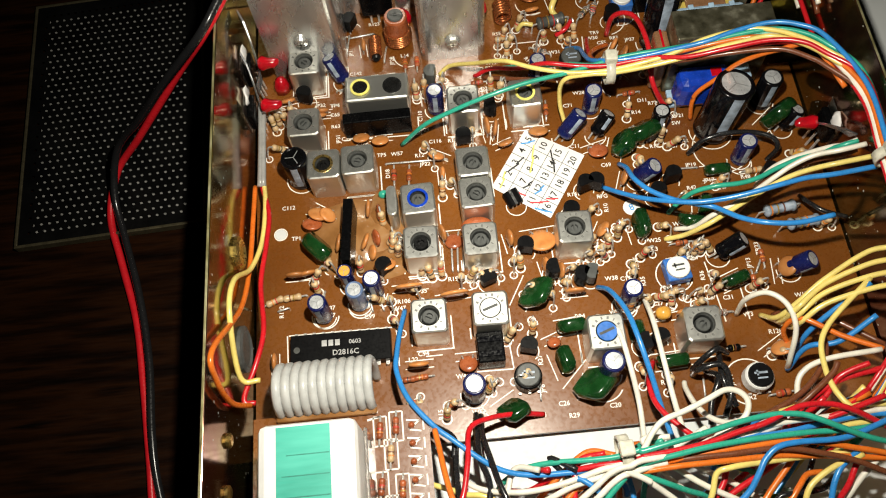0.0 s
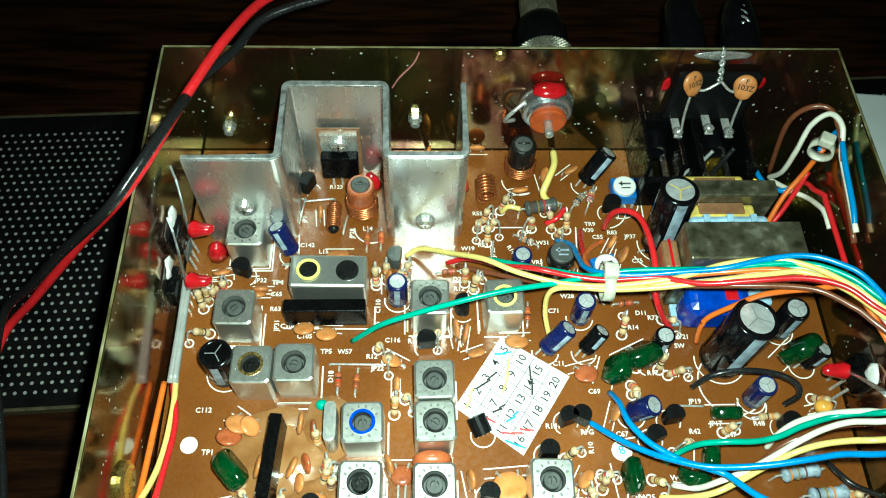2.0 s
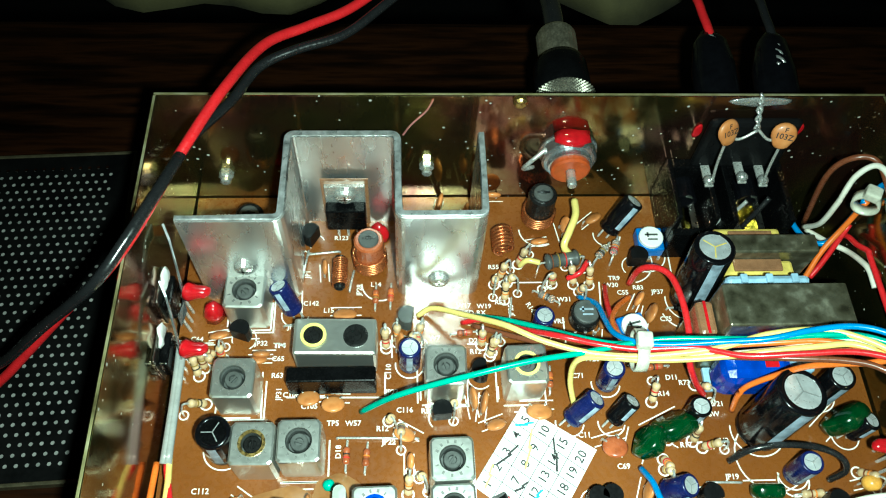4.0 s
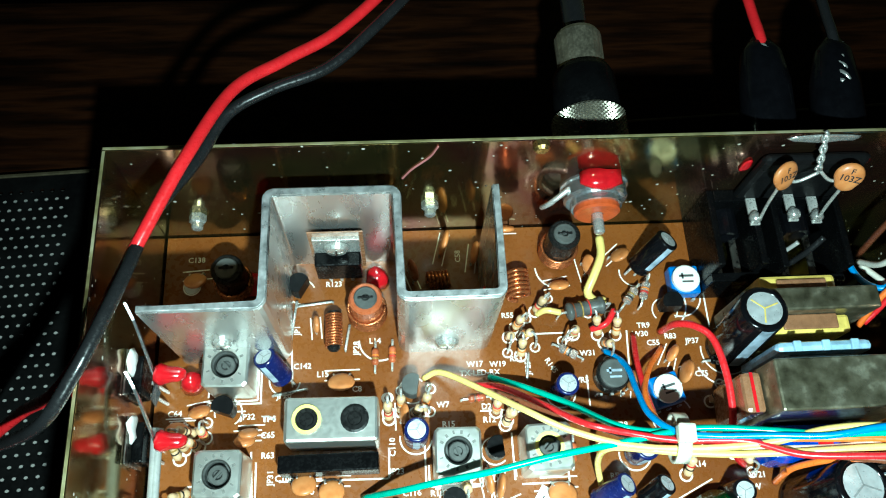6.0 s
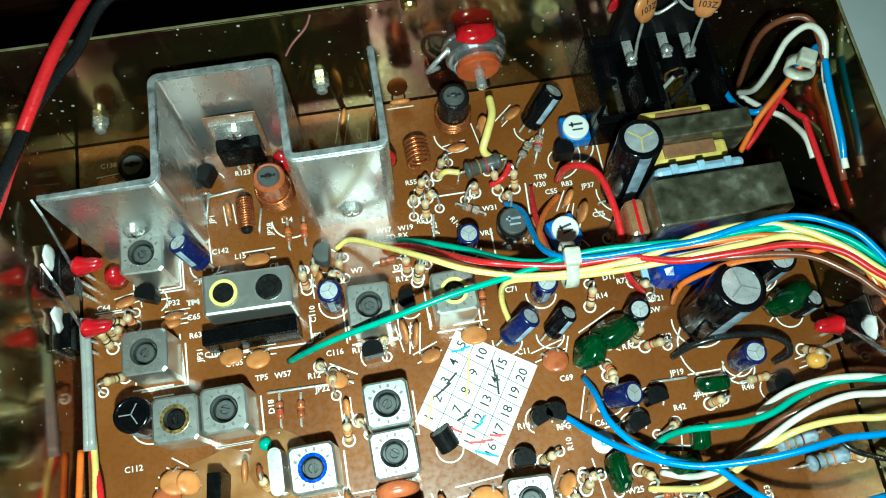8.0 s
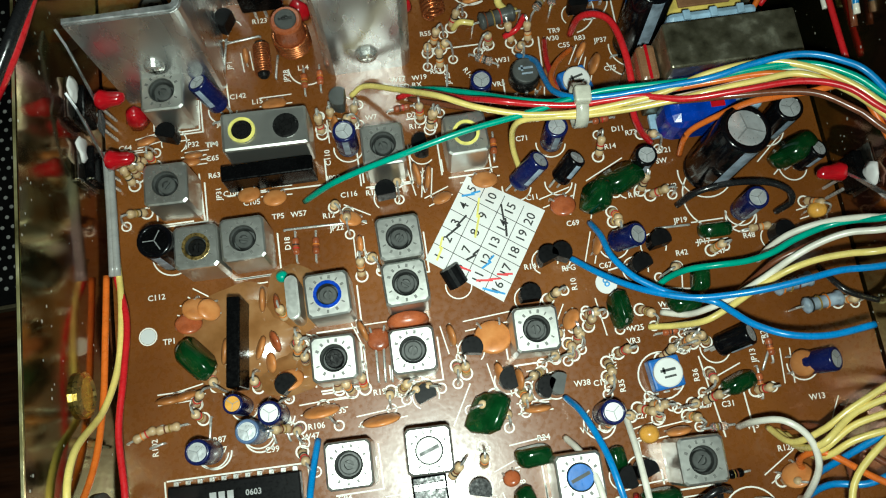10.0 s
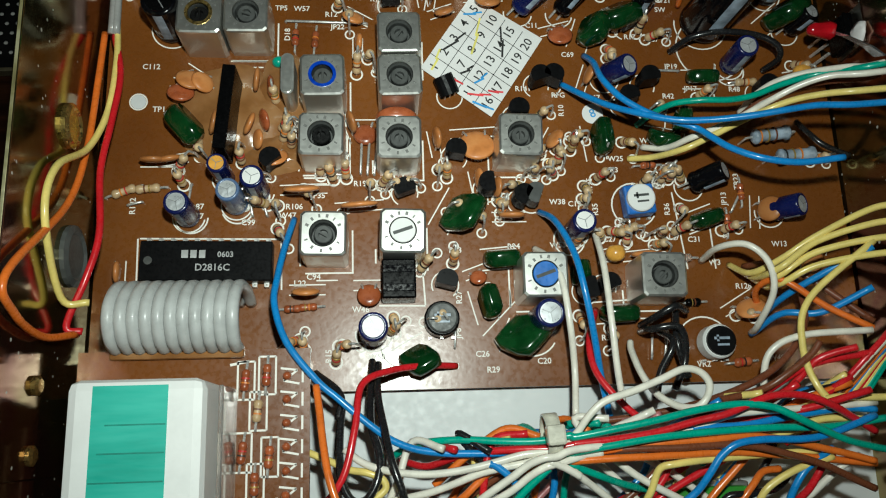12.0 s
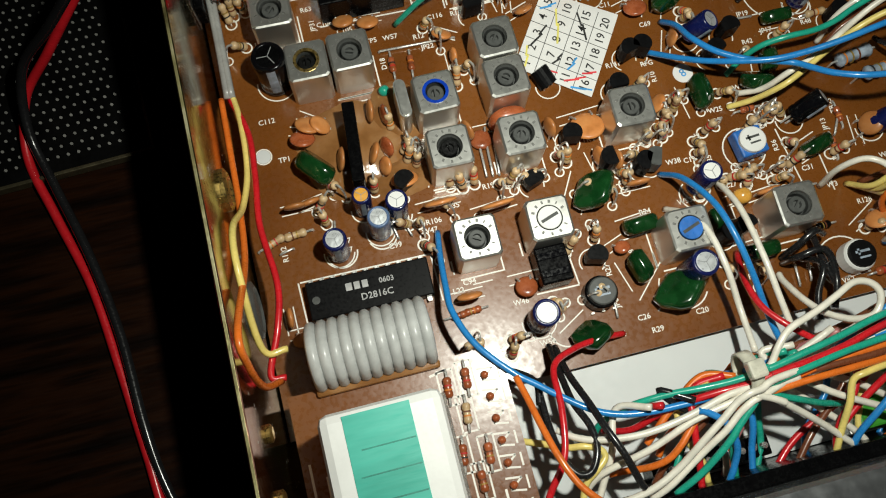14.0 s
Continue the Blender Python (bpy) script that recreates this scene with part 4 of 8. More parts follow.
resistor(56.0, -49.6, to=279)
printed_ring(56.0, -49.6)
resistor(55.3, -52.9, to=36)
printed_ring(55.3, -52.9)
resistor(65.7, -48.7, to=302)
printed_ring(65.7, -48.7)
resistor(66.2, -51.0, to=176)
printed_ring(66.2, -51.0)
resistor(44.4, -55.6, to=-3)
printed_ring(44.4, -55.6)
resistor(43.8, -59.0, to=72)
printed_ring(43.8, -59.0)
resistor(36.3, -54.0, to=212)
printed_ring(36.3, -54.0)
resistor(37.2, -56.3, to=89)
printed_ring(37.2, -56.3)
resistor(96.5, -50.1, to=268)
printed_ring(96.5, -50.1)
resistor(103.2, -53.0, to=261)
printed_ring(103.2, -53.0)
resistor(131.8, -50.6, to=-11)
printed_ring(131.8, -50.6)
resistor(28.0, -22.3, to=182)
printed_ring(28.0, -22.3)
resistor(29.0, -24.3, to=183)
printed_ring(29.0, -24.3)
resistor(68.5, -18.3, to=100)
printed_ring(68.5, -18.3)
resistor(66.6, -16.3, to=266)
printed_ring(66.6, -16.3)
resistor(153.9, -14.8, to=-9)
printed_ring(153.9, -14.8)
resistor(43.5, 42.1, to=95)
printed_ring(43.5, 42.1)
resistor(44.2, 23.8, to=304)
printed_ring(44.2, 23.8)
resistor(47.1, 22.2, to=269)
printed_ring(47.1, 22.2)
resistor(59.4, 27.7, to=269)
printed_ring(59.4, 27.7)
resistor(68.8, 39.7, to=69)
printed_ring(68.8, 39.7)
resistor(51.1, 10.6, to=299)
printed_ring(51.1, 10.6)
resistor(118.2, 31.4, to=308)
printed_ring(118.2, 31.4)
resistor(115.1, 17.6, to=73)
printed_ring(115.1, 17.6)
resistor(117.2, 16.1, to=-6)
printed_ring(117.2, 16.1)
resistor(107.5, 13.5, to=271)
printed_ring(107.5, 13.5)
resistor(107.4, 11.1, to=268)
printed_ring(107.4, 11.1)
resistor(109.3, 18.1, to=36)
printed_ring(109.3, 18.1)
resistor(128.3, 1.2, to=9)
printed_ring(128.3, 1.2)
resistor(119.7, -1.5, to=202)
printed_ring(119.7, -1.5)
resistor(152.4, 9.5, to=311)
printed_ring(152.4, 9.5)
resistor(97.1, -9.6, to=-0)
printed_ring(97.1, -9.6)
resistor(97.1, -11.9, to=88)
printed_ring(97.1, -11.9)
resistor(2.2, 40.7, to=176)
printed_ring(2.2, 40.7)
resistor(4.3, 39.8, to=87)
printed_ring(4.3, 39.8)
resistor(1.5, 28.6, to=208)
printed_ring(1.5, 28.6)
resistor(46.1, -18.3, to=93)
printed_ring(46.1, -18.3)
resistor(25.5, -21.5, to=41)
printed_ring(25.5, -21.5)
resistor(13.4, -11.1, to=311)
printed_ring(13.4, -11.1)
resistor(33.6, -7.0, to=99)
printed_ring(33.6, -7.0)
resistor(34.0, -10.8, to=56)
printed_ring(34.0, -10.8)
resistor(91.9, -15.1, to=259)
printed_ring(91.9, -15.1)
resistor(92.7, -17.7, to=186)
printed_ring(92.7, -17.7)
resistor(116.8, -19.1, to=49)
printed_ring(116.8, -19.1)
resistor(102.5, -18.8, to=9)
printed_ring(102.5, -18.8)
resistor(75.4, -27.0, to=277)
printed_ring(75.4, -27.0)
resistor(31.2, -24.5, to=280)
printed_ring(31.2, -24.5)
resistor(130.7, -31.2, to=3)
printed_ring(130.7, -31.2)
resistor(72.8, 61.6, to=36)
printed_ring(72.8, 61.6)
resistor(74.5, 59.9, to=309)
printed_ring(74.5, 59.9)
resistor(73.5, 55.0, to=89)
printed_ring(73.5, 55.0)
resistor(71.1, 59.4, to=262)
printed_ring(71.1, 59.4)
resistor(86.1, 59.5, to=208)
printed_ring(86.1, 59.5)
resistor(91.6, 59.2, to=107)
printed_ring(91.6, 59.2)
resistor(43.4, 43.4, to=90)
printed_ring(43.4, 43.4)
resistor(51.0, 43.6, to=69)
printed_ring(51.0, 43.6)
resistor(49.1, 43.0, to=5)
printed_ring(49.1, 43.0)
resistor(66.9, 42.6, to=90)
printed_ring(66.9, 42.6)
resistor(69.3, 40.7, to=48)
printed_ring(69.3, 40.7)
resistor(3.0, 38.0, to=169)
printed_ring(3.0, 38.0)
resistor(0.2, 37.6, to=96)
printed_ring(0.2, 37.6)
resistor(-0.9, 35.6, to=110)
printed_ring(-0.9, 35.6)
resistor(115.1, 42.8, to=53)
printed_ring(115.1, 42.8)
resistor(107.0, 27.3, to=80)
printed_ring(107.0, 27.3)
resistor(95.7, 59.0, to=99)
printed_ring(95.7, 59.0)
resistor(92.9, 57.1, to=277)
printed_ring(92.9, 57.1)
resistor(77.7, 65.3, to=42)
printed_ring(77.7, 65.3)
resistor(46.2, 43.6, to=89)
printed_ring(46.2, 43.6)

for x_, y_, to_ in ((14.0, -10.2, 128), (23.2, -14.6, 80), (30.5, -0.4, 100), (43.3, -18.6, 120), (53.9, -19.9, 30), (59.2, -19.4, 210), (89.2, -4.6, 20), (105.8, -8.6, 250), (109.3, -9.9, 300), (122.4, -19.2, 150), (121.6, -26.0, 240), (118.9, -31.8, 20), (104.3, -31.2, 330), (84.9, -20.4, 200)):
    resistor(x_, y_, to=to_)
    printed_ring(x_, y_)

# ---- resistors and diodes lying flat ----
resistor(-1.6, -21.2, to=20, flat=True)
resistor(3.4, -20.6, to=5, flat=True)
resistor(34.7, -47.5, to=2, flat=True, mat=CERAMIC_BROWN, ln=3.6, r=0.8)
resistor(131.9, -29.6, to=88, flat=True, mat=CERAMIC_BROWN, ln=4, r=0.8)
resistor(114.7, -15.8, to=3, flat=True, mat=CERAMIC_BROWN, ln=3.6, r=0.8)
resistor(122.0, -47.7, to=3, flat=True, mat=BLACK, ln=3.4, r=0.9)
resistor(131.8, -61.0, to=5, flat=True, mat=CERAMIC_BROWN, ln=4)
resistor(140.3, 4.8, to=2, flat=True)
resistor(148.6, -14.6, to=5, flat=True, mat=STRIPE, ln=9, r=1.7, z=4)
resistor(143.2, -9.6, to=8, flat=True, mat=STRIPE, ln=9, r=1.7, z=4)
resistor(40.8, 55.9, to=88, flat=True, mat=CERAMIC_BROWN, ln=3.8, r=0.8)
resistor(44.6, 56.3, to=88, flat=True, mat=CERAMIC_BROWN, ln=3.8, r=0.8)
resistor(118.4, 52.0, to=3, flat=True, mat=BLACK, ln=4, r=0.9)
resistor(84.2, 55.3, to=-30, flat=True, mat=LACQUER_CLEAR, ln=4.5, r=1)
resistor(103.2, 68.5, to=70, flat=True, mat=LACQUER_CLEAR, ln=4.5, r=1, z=3)
resistor(99.7, 67.3, to=50, flat=True, mat=LACQUER_CLEAR, ln=4.5, r=1, z=3)
resistor(34.6, 15.6, to=88, flat=True, mat=CERAMIC_BROWN, ln=4, r=0.8)
resistor(39.1, 15.1, to=85, flat=True, mat=CERAMIC_BROWN, ln=4, r=0.8)
resistor(82.9, 33.1, to=85, flat=True, mat=CERAMIC_BROWN, ln=4, r=0.8)
resistor(109.1, 36.0, to=5, flat=True, mat=CERAMIC_BROWN, ln=4, r=0.8)
resistor(62.9, 45.7, to=5, flat=True, mat=CERAMIC_BROWN, ln=4, r=0.8)
resistor(37.9, -47.2, to=3, flat=True, mat=CERAMIC_BROWN, ln=4, r=0.8)
resistor(88.6, 64.4, to=10, flat=True, mat=FERRITE_GREY, ln=9, r=2.0, z=4, label='grey tubular component lying on its leads')
resistor(120.7, -37.6, to=0, flat=True, mat=LACQUER_CLEAR, ln=4, r=0.9)
resistor(135.9, -22.3, to=90, flat=True, mat=CERAMIC_BROWN, ln=4, r=0.8)

# ---- trimmers ----
trimmer(111.0, -24.8, turn=5)
trimmer(125.7, -56.7, turn=0, body=WHITE, dial=BLACK_MATT)
trimmer(66.2, -50.6, turn=0, body=BLACK, dial=FERRITE_GREY)
trimmer(112.5, 70.3, turn=0)
trimmer(104.3, 45.1, turn=15)
trimmer(92.9, 49.0, turn=0, body=FERRITE, dial=FERRITE_GREY)

# ---- wound coils ----
coil(84.0, 79.3, r=4.1, h=12, turns=5)
coil(39.3, 65.9, r=4.1, h=12, turns=6, former=CERAMIC_BROWN)
coil(9.3, 74.1, r=4.0, h=11, turns=4)
coil(31.8, 66.0, r=1.7, h=9, turns=12, wire_r=0.3, tilt=90, to=-90, z=3.2, label='slim choke wound with copper wire on a black rod')
coil(73.6, 74.6, r=2.5, h=9, turns=6, core=False, wire_r=0.5, tilt=90, to=-88, z=3.4, label='self-supporting copper air coil standing off the board')
coil(52.7, 72.8, r=1.8, h=9, turns=6, core=False, wire_r=0.4, tilt=90, to=5, z=2.6, label='small copper air coil lying inside the heatsink')
disc_capacitor(50.4, -5.4, 2.7, turn=0, lean=82, mat=CERAMIC_BROWN, z=0.2)
disc_capacitor(30.7, 9.6, 1.4, turn=20, lean=40, mat=WIRES['green'], t=2.4, label='tiny teal bead component on the board')
SPOT = (103.0, -2.8)

# ---- jumper wires ----
jumper(32.3, 19.8, 51.0, 19.3)
jumper(116.5, 7.9, 124.4, 7.7)
jumper(49.6, -9.7, 49.3, -17.3)
jumper(51.3, -9.9, 50.8, -17.5)
jumper(53.1, -10.1, 52.3, -17.6)
jumper(-0.8, -24.2, 2.3, -23.5)
jumper(23.4, -22.0, 25.5, -17.2)
jumper(40.4, -12.6, 46.3, -12.5)
jumper(24.5, -19.4, 25.9, -26.9)
jumper(27.0, -20.1, 29.0, -26.9)
jumper(112.2, -54.7, 111.7, -59.8)
jumper(115.5, -54.7, 114.7, -59.2)
jumper(69.4, -51.4, 69.0, -56.5)
jumper(31.4, 69.2, 23.0, 68.3)
jumper(23.3, 69.6, 21.9, 59.0)
jumper(35.2, 63.5, 34.2, 57.7)
jumper(75.2, 55.3, 74.4, 49.5)
jumper(18.4, 48.1, 25.7, 49.3)
jumper(39.7, -17.3, 45.8, -17.7)
jumper(12.6, -19.5, 11.8, -25.6)
jumper(136.3, -21.6, 133.2, -27.0)

# ---- printed legend ----
legend('TP5', 31.2, 23.5)
legend('W57', 35.9, 23.4)
legend('R12', 42.7, 22.0)
legend('JP22', 44.2, 18.8)
legend('C105', 25.5, 27.7)
legend('C108', 21.1, 30.6)
legend('C116', 47.9, 26.4)
legend('TP4', 17.6, 43.2)
legend('C65', 17.4, 39.8)
legend('R63', 17.5, 35.5)
legend('JP32', 13.0, 43.9)
legend('R60', -1.9, 41.5)
legend('C110', 44.1, 36.1, turn=90)
legend('C142', 24.6, 54.6)
legend('W17', 63.0, 53.5)
legend('W19', 68.2, 53.3)
legend('R53', 72.4, 54.4)
legend('C11', 89.9, 19.6)
legend('R67', 119.1, 16.2)
legend('R17', 113.5, 16.8)
legend('W21', 122.7, 26.6)
legend('SW', 121.6, 24.1)
legend('C42', 122.4, 17.6)
legend('JP19', 122.9, 9.2)
legend('R42', 121.5, 1.6)
legend('R47', 130.2, 0.7)
legend('JP17', 127.1, 3.5)
legend('R48', 137.8, 3.4)
legend('R141', 87.0, 3.4)
legend('RFG', 95.2, 1.8)
legend('C69', 98.1, 12.1)
legend('C67', 103.6, 1.2)
legend('R10', 95.7, -2.0, turn=90)
legend('W35', 115.5, -9.5)
legend('W25', 107.6, -13.9)
legend('VR3', 106.5, -16.6)
legend('R125', 101.1, -20.3, turn=90)
legend('R37', 117.4, -20.4)
legend('R36', 118.6, -26.0, turn=90)
legend('R35', 102.0, -25.9, turn=90)
legend('C12', 97.3, -24.6)
legend('W38', 93.4, -24.1)
legend('R4', 74.2, -27.2)
legend('TR4', 75.3, -13.9)
legend('C3', 82.0, -27.9)
legend('R19', 49.1, -19.5)
legend('FET2', 54.6, -20.6)
legend('C15', 45.4, -25.9)
legend('JP35', 39.9, -22.2)
legend('R106', 34.7, -24.7)
legend('C99', 24.8, -28.2)
legend('R102', 0.1, -24.2, turn=90)
legend('C97', 13.7, -26.7)
legend('R87', 13.8, -24.5)
legend('C27', 104.7, -32.9)
legend('C30', 115.0, -35.0)
legend('W53', 92.9, -34.1)
legend('C31', 124.2, -33.2)
legend('R127', 118.9, -32.7)
legend('W28', 131.9, -31.2, turn=80)
legend('R128', 134.4, -44.1)
legend('W3', 128.4, -38.6)
legend('R23', 69.9, -35.0)
legend('R24', 82.9, -34.3)
legend('C26', 75.0, -57.9)
legend('C20', 88.3, -59.7)
legend('JP8', 70.0, -53.3, turn=90)
legend('JP11', 119.7, -56.0, turn=90)
legend('JP10', 115.8, -55.0, turn=90)
legend('C94', 39.0, -40.5)
legend('W28', 94.0, 38.6)
legend('C71', 90.0, 34.3)
legend('R14', 110.3, 29.4)
legend('D11', 113.0, 33.5)
legend('R73', 115.9, 32.1)
legend('D18', 32.7, 16.8, turn=90)
legend('JP31', 18.2, 30.9, turn=90)
legend('TP1', 4.6, -1.8)
legend('C112', 2.4, 8.5)
legend('JP13', 132.2, -23.6, turn=90)
legend('TR23', 135.6, -19.5, turn=90)
legend('C5', 65.8, 28.8, turn=90)
legend('R16', 53.2, 26.1)
legend('D20', 65.4, 43.9)
legend('W13', 144.0, -34.5)
legend('C77', 153.7, -36.8)
legend('R123', 31.6, 73.7)
legend('C138', -0.1, 80.8)
legend('R55', 71.3, 64.6)
legend('R52', 84.7, 58.5)
legend('W31', 88.9, 55.0)
legend('R145', 80.2, 52.5, turn=-60)
legend('VR5', 86.9, 48.9)
legend('W7', 55.4, 44.7)
legend('R15', 56.4, 40.4)
legend('R12', 65.4, 41.0)
legend('TR9', 102.6, 61.0)
legend('W30', 101.6, 59.0)
legend('R83', 108.5, 58.2)
legend('JP37', 113.4, 56.9)
legend('C75', 114.3, 49.2)
legend('C124', 121.6, 70.4)
legend('JP23', 44.9, 30.9)
legend('JP20', 20.7, 48.2)
legend('C55', 104.3, 56.8)
legend('TX-LED-RX', 64.0, 51.5)
legend('JP25', 75.0, 52.2, turn=90)
legend('JP28', 36.6, 58.3, turn=90)
legend('JP1', 23.4, 63.0, turn=90)
legend('L14', 40.8, 59.8)
legend('L15', 29.1, 52.6)
legend('C8', 36.6, 49.0)
legend('C58', 60.7, 79.7, turn=90)
legend('D30', 118.0, 73.7, turn=90)
legend('RF.G', 92.3, 27.8)
legend('TP4', 17.4, 43.3)
legend('C64', -2.6, 45.2)
legend('W44', 68.1, -60.4)
legend('W46', 49.1, -47.8)
legend('R29', 77.2, -61.3)
legend('VR1', 67.2, -52.6, turn=90)
legend('W50', 52.4, -58.0)
legend('R34', 102.6, -55.0)
legend('VR2', 123.5, -61.2)
legend('L22', 36.1, -41.9)
legend('R28', 76.9, -43.6, turn=90)
legend('R27', 70.4, -45.5, turn=90)
legend('W47', 33.3, -26.7)
legend('C102', 23.0, -24.9)
legend('W49', 140.1, -60.2)
legend('R15', 42.3, -57.6, turn=90)

# ---- hook-up wires ----
wire('yellow', [(131.3, -39.3, 0.5), (132.5, -42.7, 8.0), (136.5, -41.0, 14.3), (142.5, -37.2, 18.0), (153.2, -32.4, 22.0), (159.5, -32.4, 24.0)])
wire('yellow', [(133.0, -40.2, 0.5), (133.6, -43.7, 8.0), (134.7, -43.4, 16.8), (142.3, -38.4, 18.0), (152.7, -35.6, 22.0), (159.5, -35.6, 24.0)])
wire('yellow', [(134.8, -41.2, 0.5), (134.8, -44.8, 8.0), (135.5, -44.5, 14.9), (141.9, -40.6, 18.0), (152.1, -38.8, 22.0), (159.5, -38.8, 24.0)])
wire('yellow', [(136.6, -42.2, 0.5), (135.9, -45.8, 8.0), (136.5, -45.9, 14.3), (141.5, -43.4, 18.0), (151.6, -42.0, 22.0), (159.5, -42.0, 24.0)])
wire('white', [(125.0, -38.3, 0.5), (125.1, -37.5, 10.0), (128.9, -38.0, 15.0), (132.7, -41.9, 16.0), (134.1, -47.8, 14.0), (133.4, -53.7, 7.0), (134.6, -54.7, 0.5)])
wire('white', [(131.8, -72.5, 10.0), (130.2, -65.7, 13.0), (131.5, -60.1, 15.0), (137.5, -57.3, 17.0), (150.3, -56.9, 20.0)])
wire('brown', [(134.6, -39.7, 0.5), (138.6, -40.5, 8.0), (142.3, -44.2, 12.0), (153.4, -54.7, 16.0)])
wire('orange', [(137.0, -49.9, 1.0), (133.3, -46.3, 8.0), (136.0, -45.4, 14.0), (143.9, -51.5, 16.0), (151.8, -56.3, 18.0)])
wire('blue', [(134.3, -55.1, 1.0), (137.2, -51.9, 10.0), (143.7, -52.3, 14.0), (151.8, -48.3, 20.0)])
wire('blue', [(136.9, -51.2, 1.0), (139.3, -47.4, 12.0), (151.8, -40.4, 22.0)])
wire('red', [(125.6, -72.4, 10.0), (130.5, -67.3, 16.0), (138.4, -63.1, 18.0), (149.5, -61.3, 20.0)])
wire('red', [(119.6, -74.2, 12.0), (125.1, -73.2, 18.0), (134.8, -71.5, 22.0), (145.6, -68.7, 24.0)])
wire('brown', [(88.2, -73.2, 10.0), (104.3, -72.1, 12.0), (119.3, -69.1, 14.0), (131.6, -63.7, 15.0), (139.5, -55.3, 14.0), (142.0, -45.6, 10.0)])
wire('yellow', [(143.6, -73.8, 20.0), (137.7, -68.0, 20.0), (136.6, -59.6, 18.0), (139.3, -50.1, 18.0), (152.1, -39.2, 22.0)])
wire('blue', [(89.0, -26.5, 0.5), (90.7, -30.6, 8.0), (92.8, -38.7, 14.0), (94.0, -46.7, 16.0), (95.8, -55.8, 14.0), (97.8, -64.7, 10.0), (99.6, -72.7, 8.0)])
wire('white', [(87.4, -34.9, 0.5), (89.1, -38.5, 7.0), (90.5, -44.3, 12.0), (91.3, -53.1, 13.0), (92.4, -62.2, 10.0), (91.5, -71.8, 12.0)])
wire('red', [(100.2, -48.9, 0.5), (96.0, -56.5, 9.0), (96.3, -63.3, 12.0), (100.6, -69.7, 14.0), (104.9, -73.4, 14.0)])
wire('black', [(109.8, -52.6, 1.0), (111.2, -51.6, 7.0), (115.0, -49.7, 9.0), (118.3, -50.3, 6.0)], r=0.8)
wire('black', [(109.6, -53.9, 1.0), (109.7, -54.3, 8.0), (115.1, -54.4, 10.0), (116.3, -60.8, 8.0), (113.5, -66.9, 8.0)], r=0.8)
wire('black', [(112.6, -53.9, 3.0), (113.4, -57.4, 10.0), (110.5, -63.3, 9.0), (109.5, -68.6, 8.0)], r=0.8)
wire('black', [(116.9, -48.4, 4.0), (115.0, -57.0, 8.0), (117.4, -64.3, 6.0)], r=0.8)
wire('white', [(100.9, -29.9, 0.5), (100.0, -40.5, 10.0), (99.9, -52.7, 13.0), (100.6, -62.2, 12.0), (101.8, -69.1, 10.0)])
wire('white', [(95.9, -72.5, 20.0), (89.8, -72.8, 18.0), (100.5, -82.8, 17.9), (115.0, -90.8, 15.0), (120.1, -96.7, 14.0)], r=0.74)
wire('green', [(94.1, -73.3, 20.0), (89.2, -73.5, 14.5), (102.3, -76.9, 11.5), (112.1, -79.7, 11.5), (117.4, -81.7, 10.5)], r=0.74)
wire('blue', [(86.0, -75.1, 20.0), (82.0, -74.8, 11.0), (82.9, -78.3, 8.7), (85.7, -81.3, 8.0), (85.9, -83.4, 7.0)], r=0.74)
wire('green', [(95.7, -74.1, 20.0), (93.5, -74.8, 7.5), (89.8, -83.4, 7.4), (89.2, -90.0, 4.5), (86.9, -95.0, 3.5)], r=0.74)
wire('red', [(123.5, -70.6, 20.0), (110.9, -75.3, 18.0), (106.7, -83.9, 16.2), (101.0, -90.5, 15.0), (99.3, -95.5, 14.0)], r=0.74)
wire('white', [(104.8, -71.2, 20.0), (93.5, -77.3, 14.5), (100.1, -85.3, 11.7), (106.0, -91.8, 11.5), (109.0, -96.6, 10.5)], r=0.74)
wire('yellow', [(126.3, -68.6, 20.0), (117.7, -70.2, 11.0), (113.7, -81.2, 9.7), (109.8, -89.6, 8.0), (108.4, -96.1, 7.0)], r=0.74)
wire('blue', [(143.4, -66.6, 20.0), (137.4, -69.5, 7.5), (126.4, -81.2, 6.6), (118.0, -90.2, 4.5), (113.6, -97.0, 3.5)], r=0.74)
wire('orange', [(144.3, -67.0, 20.0), (131.4, -71.8, 18.0), (122.9, -80.8, 16.4), (116.2, -87.7, 15.0), (112.5, -93.0, 14.0)], r=0.74)
wire('brown', [(123.5, -70.6, 20.0), (112.9, -73.9, 14.5), (106.2, -83.0, 12.5), (97.7, -89.9, 11.5), (92.7, -95.2, 10.5)], r=0.74)
wire('red', [(133.7, -66.9, 20.0), (124.5, -73.9, 11.0), (110.8, -83.3, 10.8), (96.0, -90.2, 8.0), (89.2, -95.6, 7.0)], r=0.74)
wire('blue', [(117.8, -69.8, 20.0), (109.9, -75.8, 7.5), (106.1, -83.6, 5.1), (99.9, -89.7, 4.5), (98.0, -94.4, 3.5)], r=0.74)
wire('orange', [(82.5, -75.5, 20.0), (76.6, -73.8, 18.0), (70.1, -77.9, 16.2), (65.9, -81.3, 15.0), (63.0, -83.8, 14.0)], r=0.74)
wire('black', [(144.3, -67.0, 20.0), (133.9, -70.4, 14.5), (129.5, -80.2, 13.4), (125.3, -87.7, 11.5), (122.7, -93.4, 10.5)], r=0.74)
wire('white', [(84.7, -76.3, 20.0), (80.8, -74.9, 11.0), (78.9, -83.4, 10.8), (79.8, -90.1, 8.0), (78.7, -95.1, 7.0)], r=0.74)
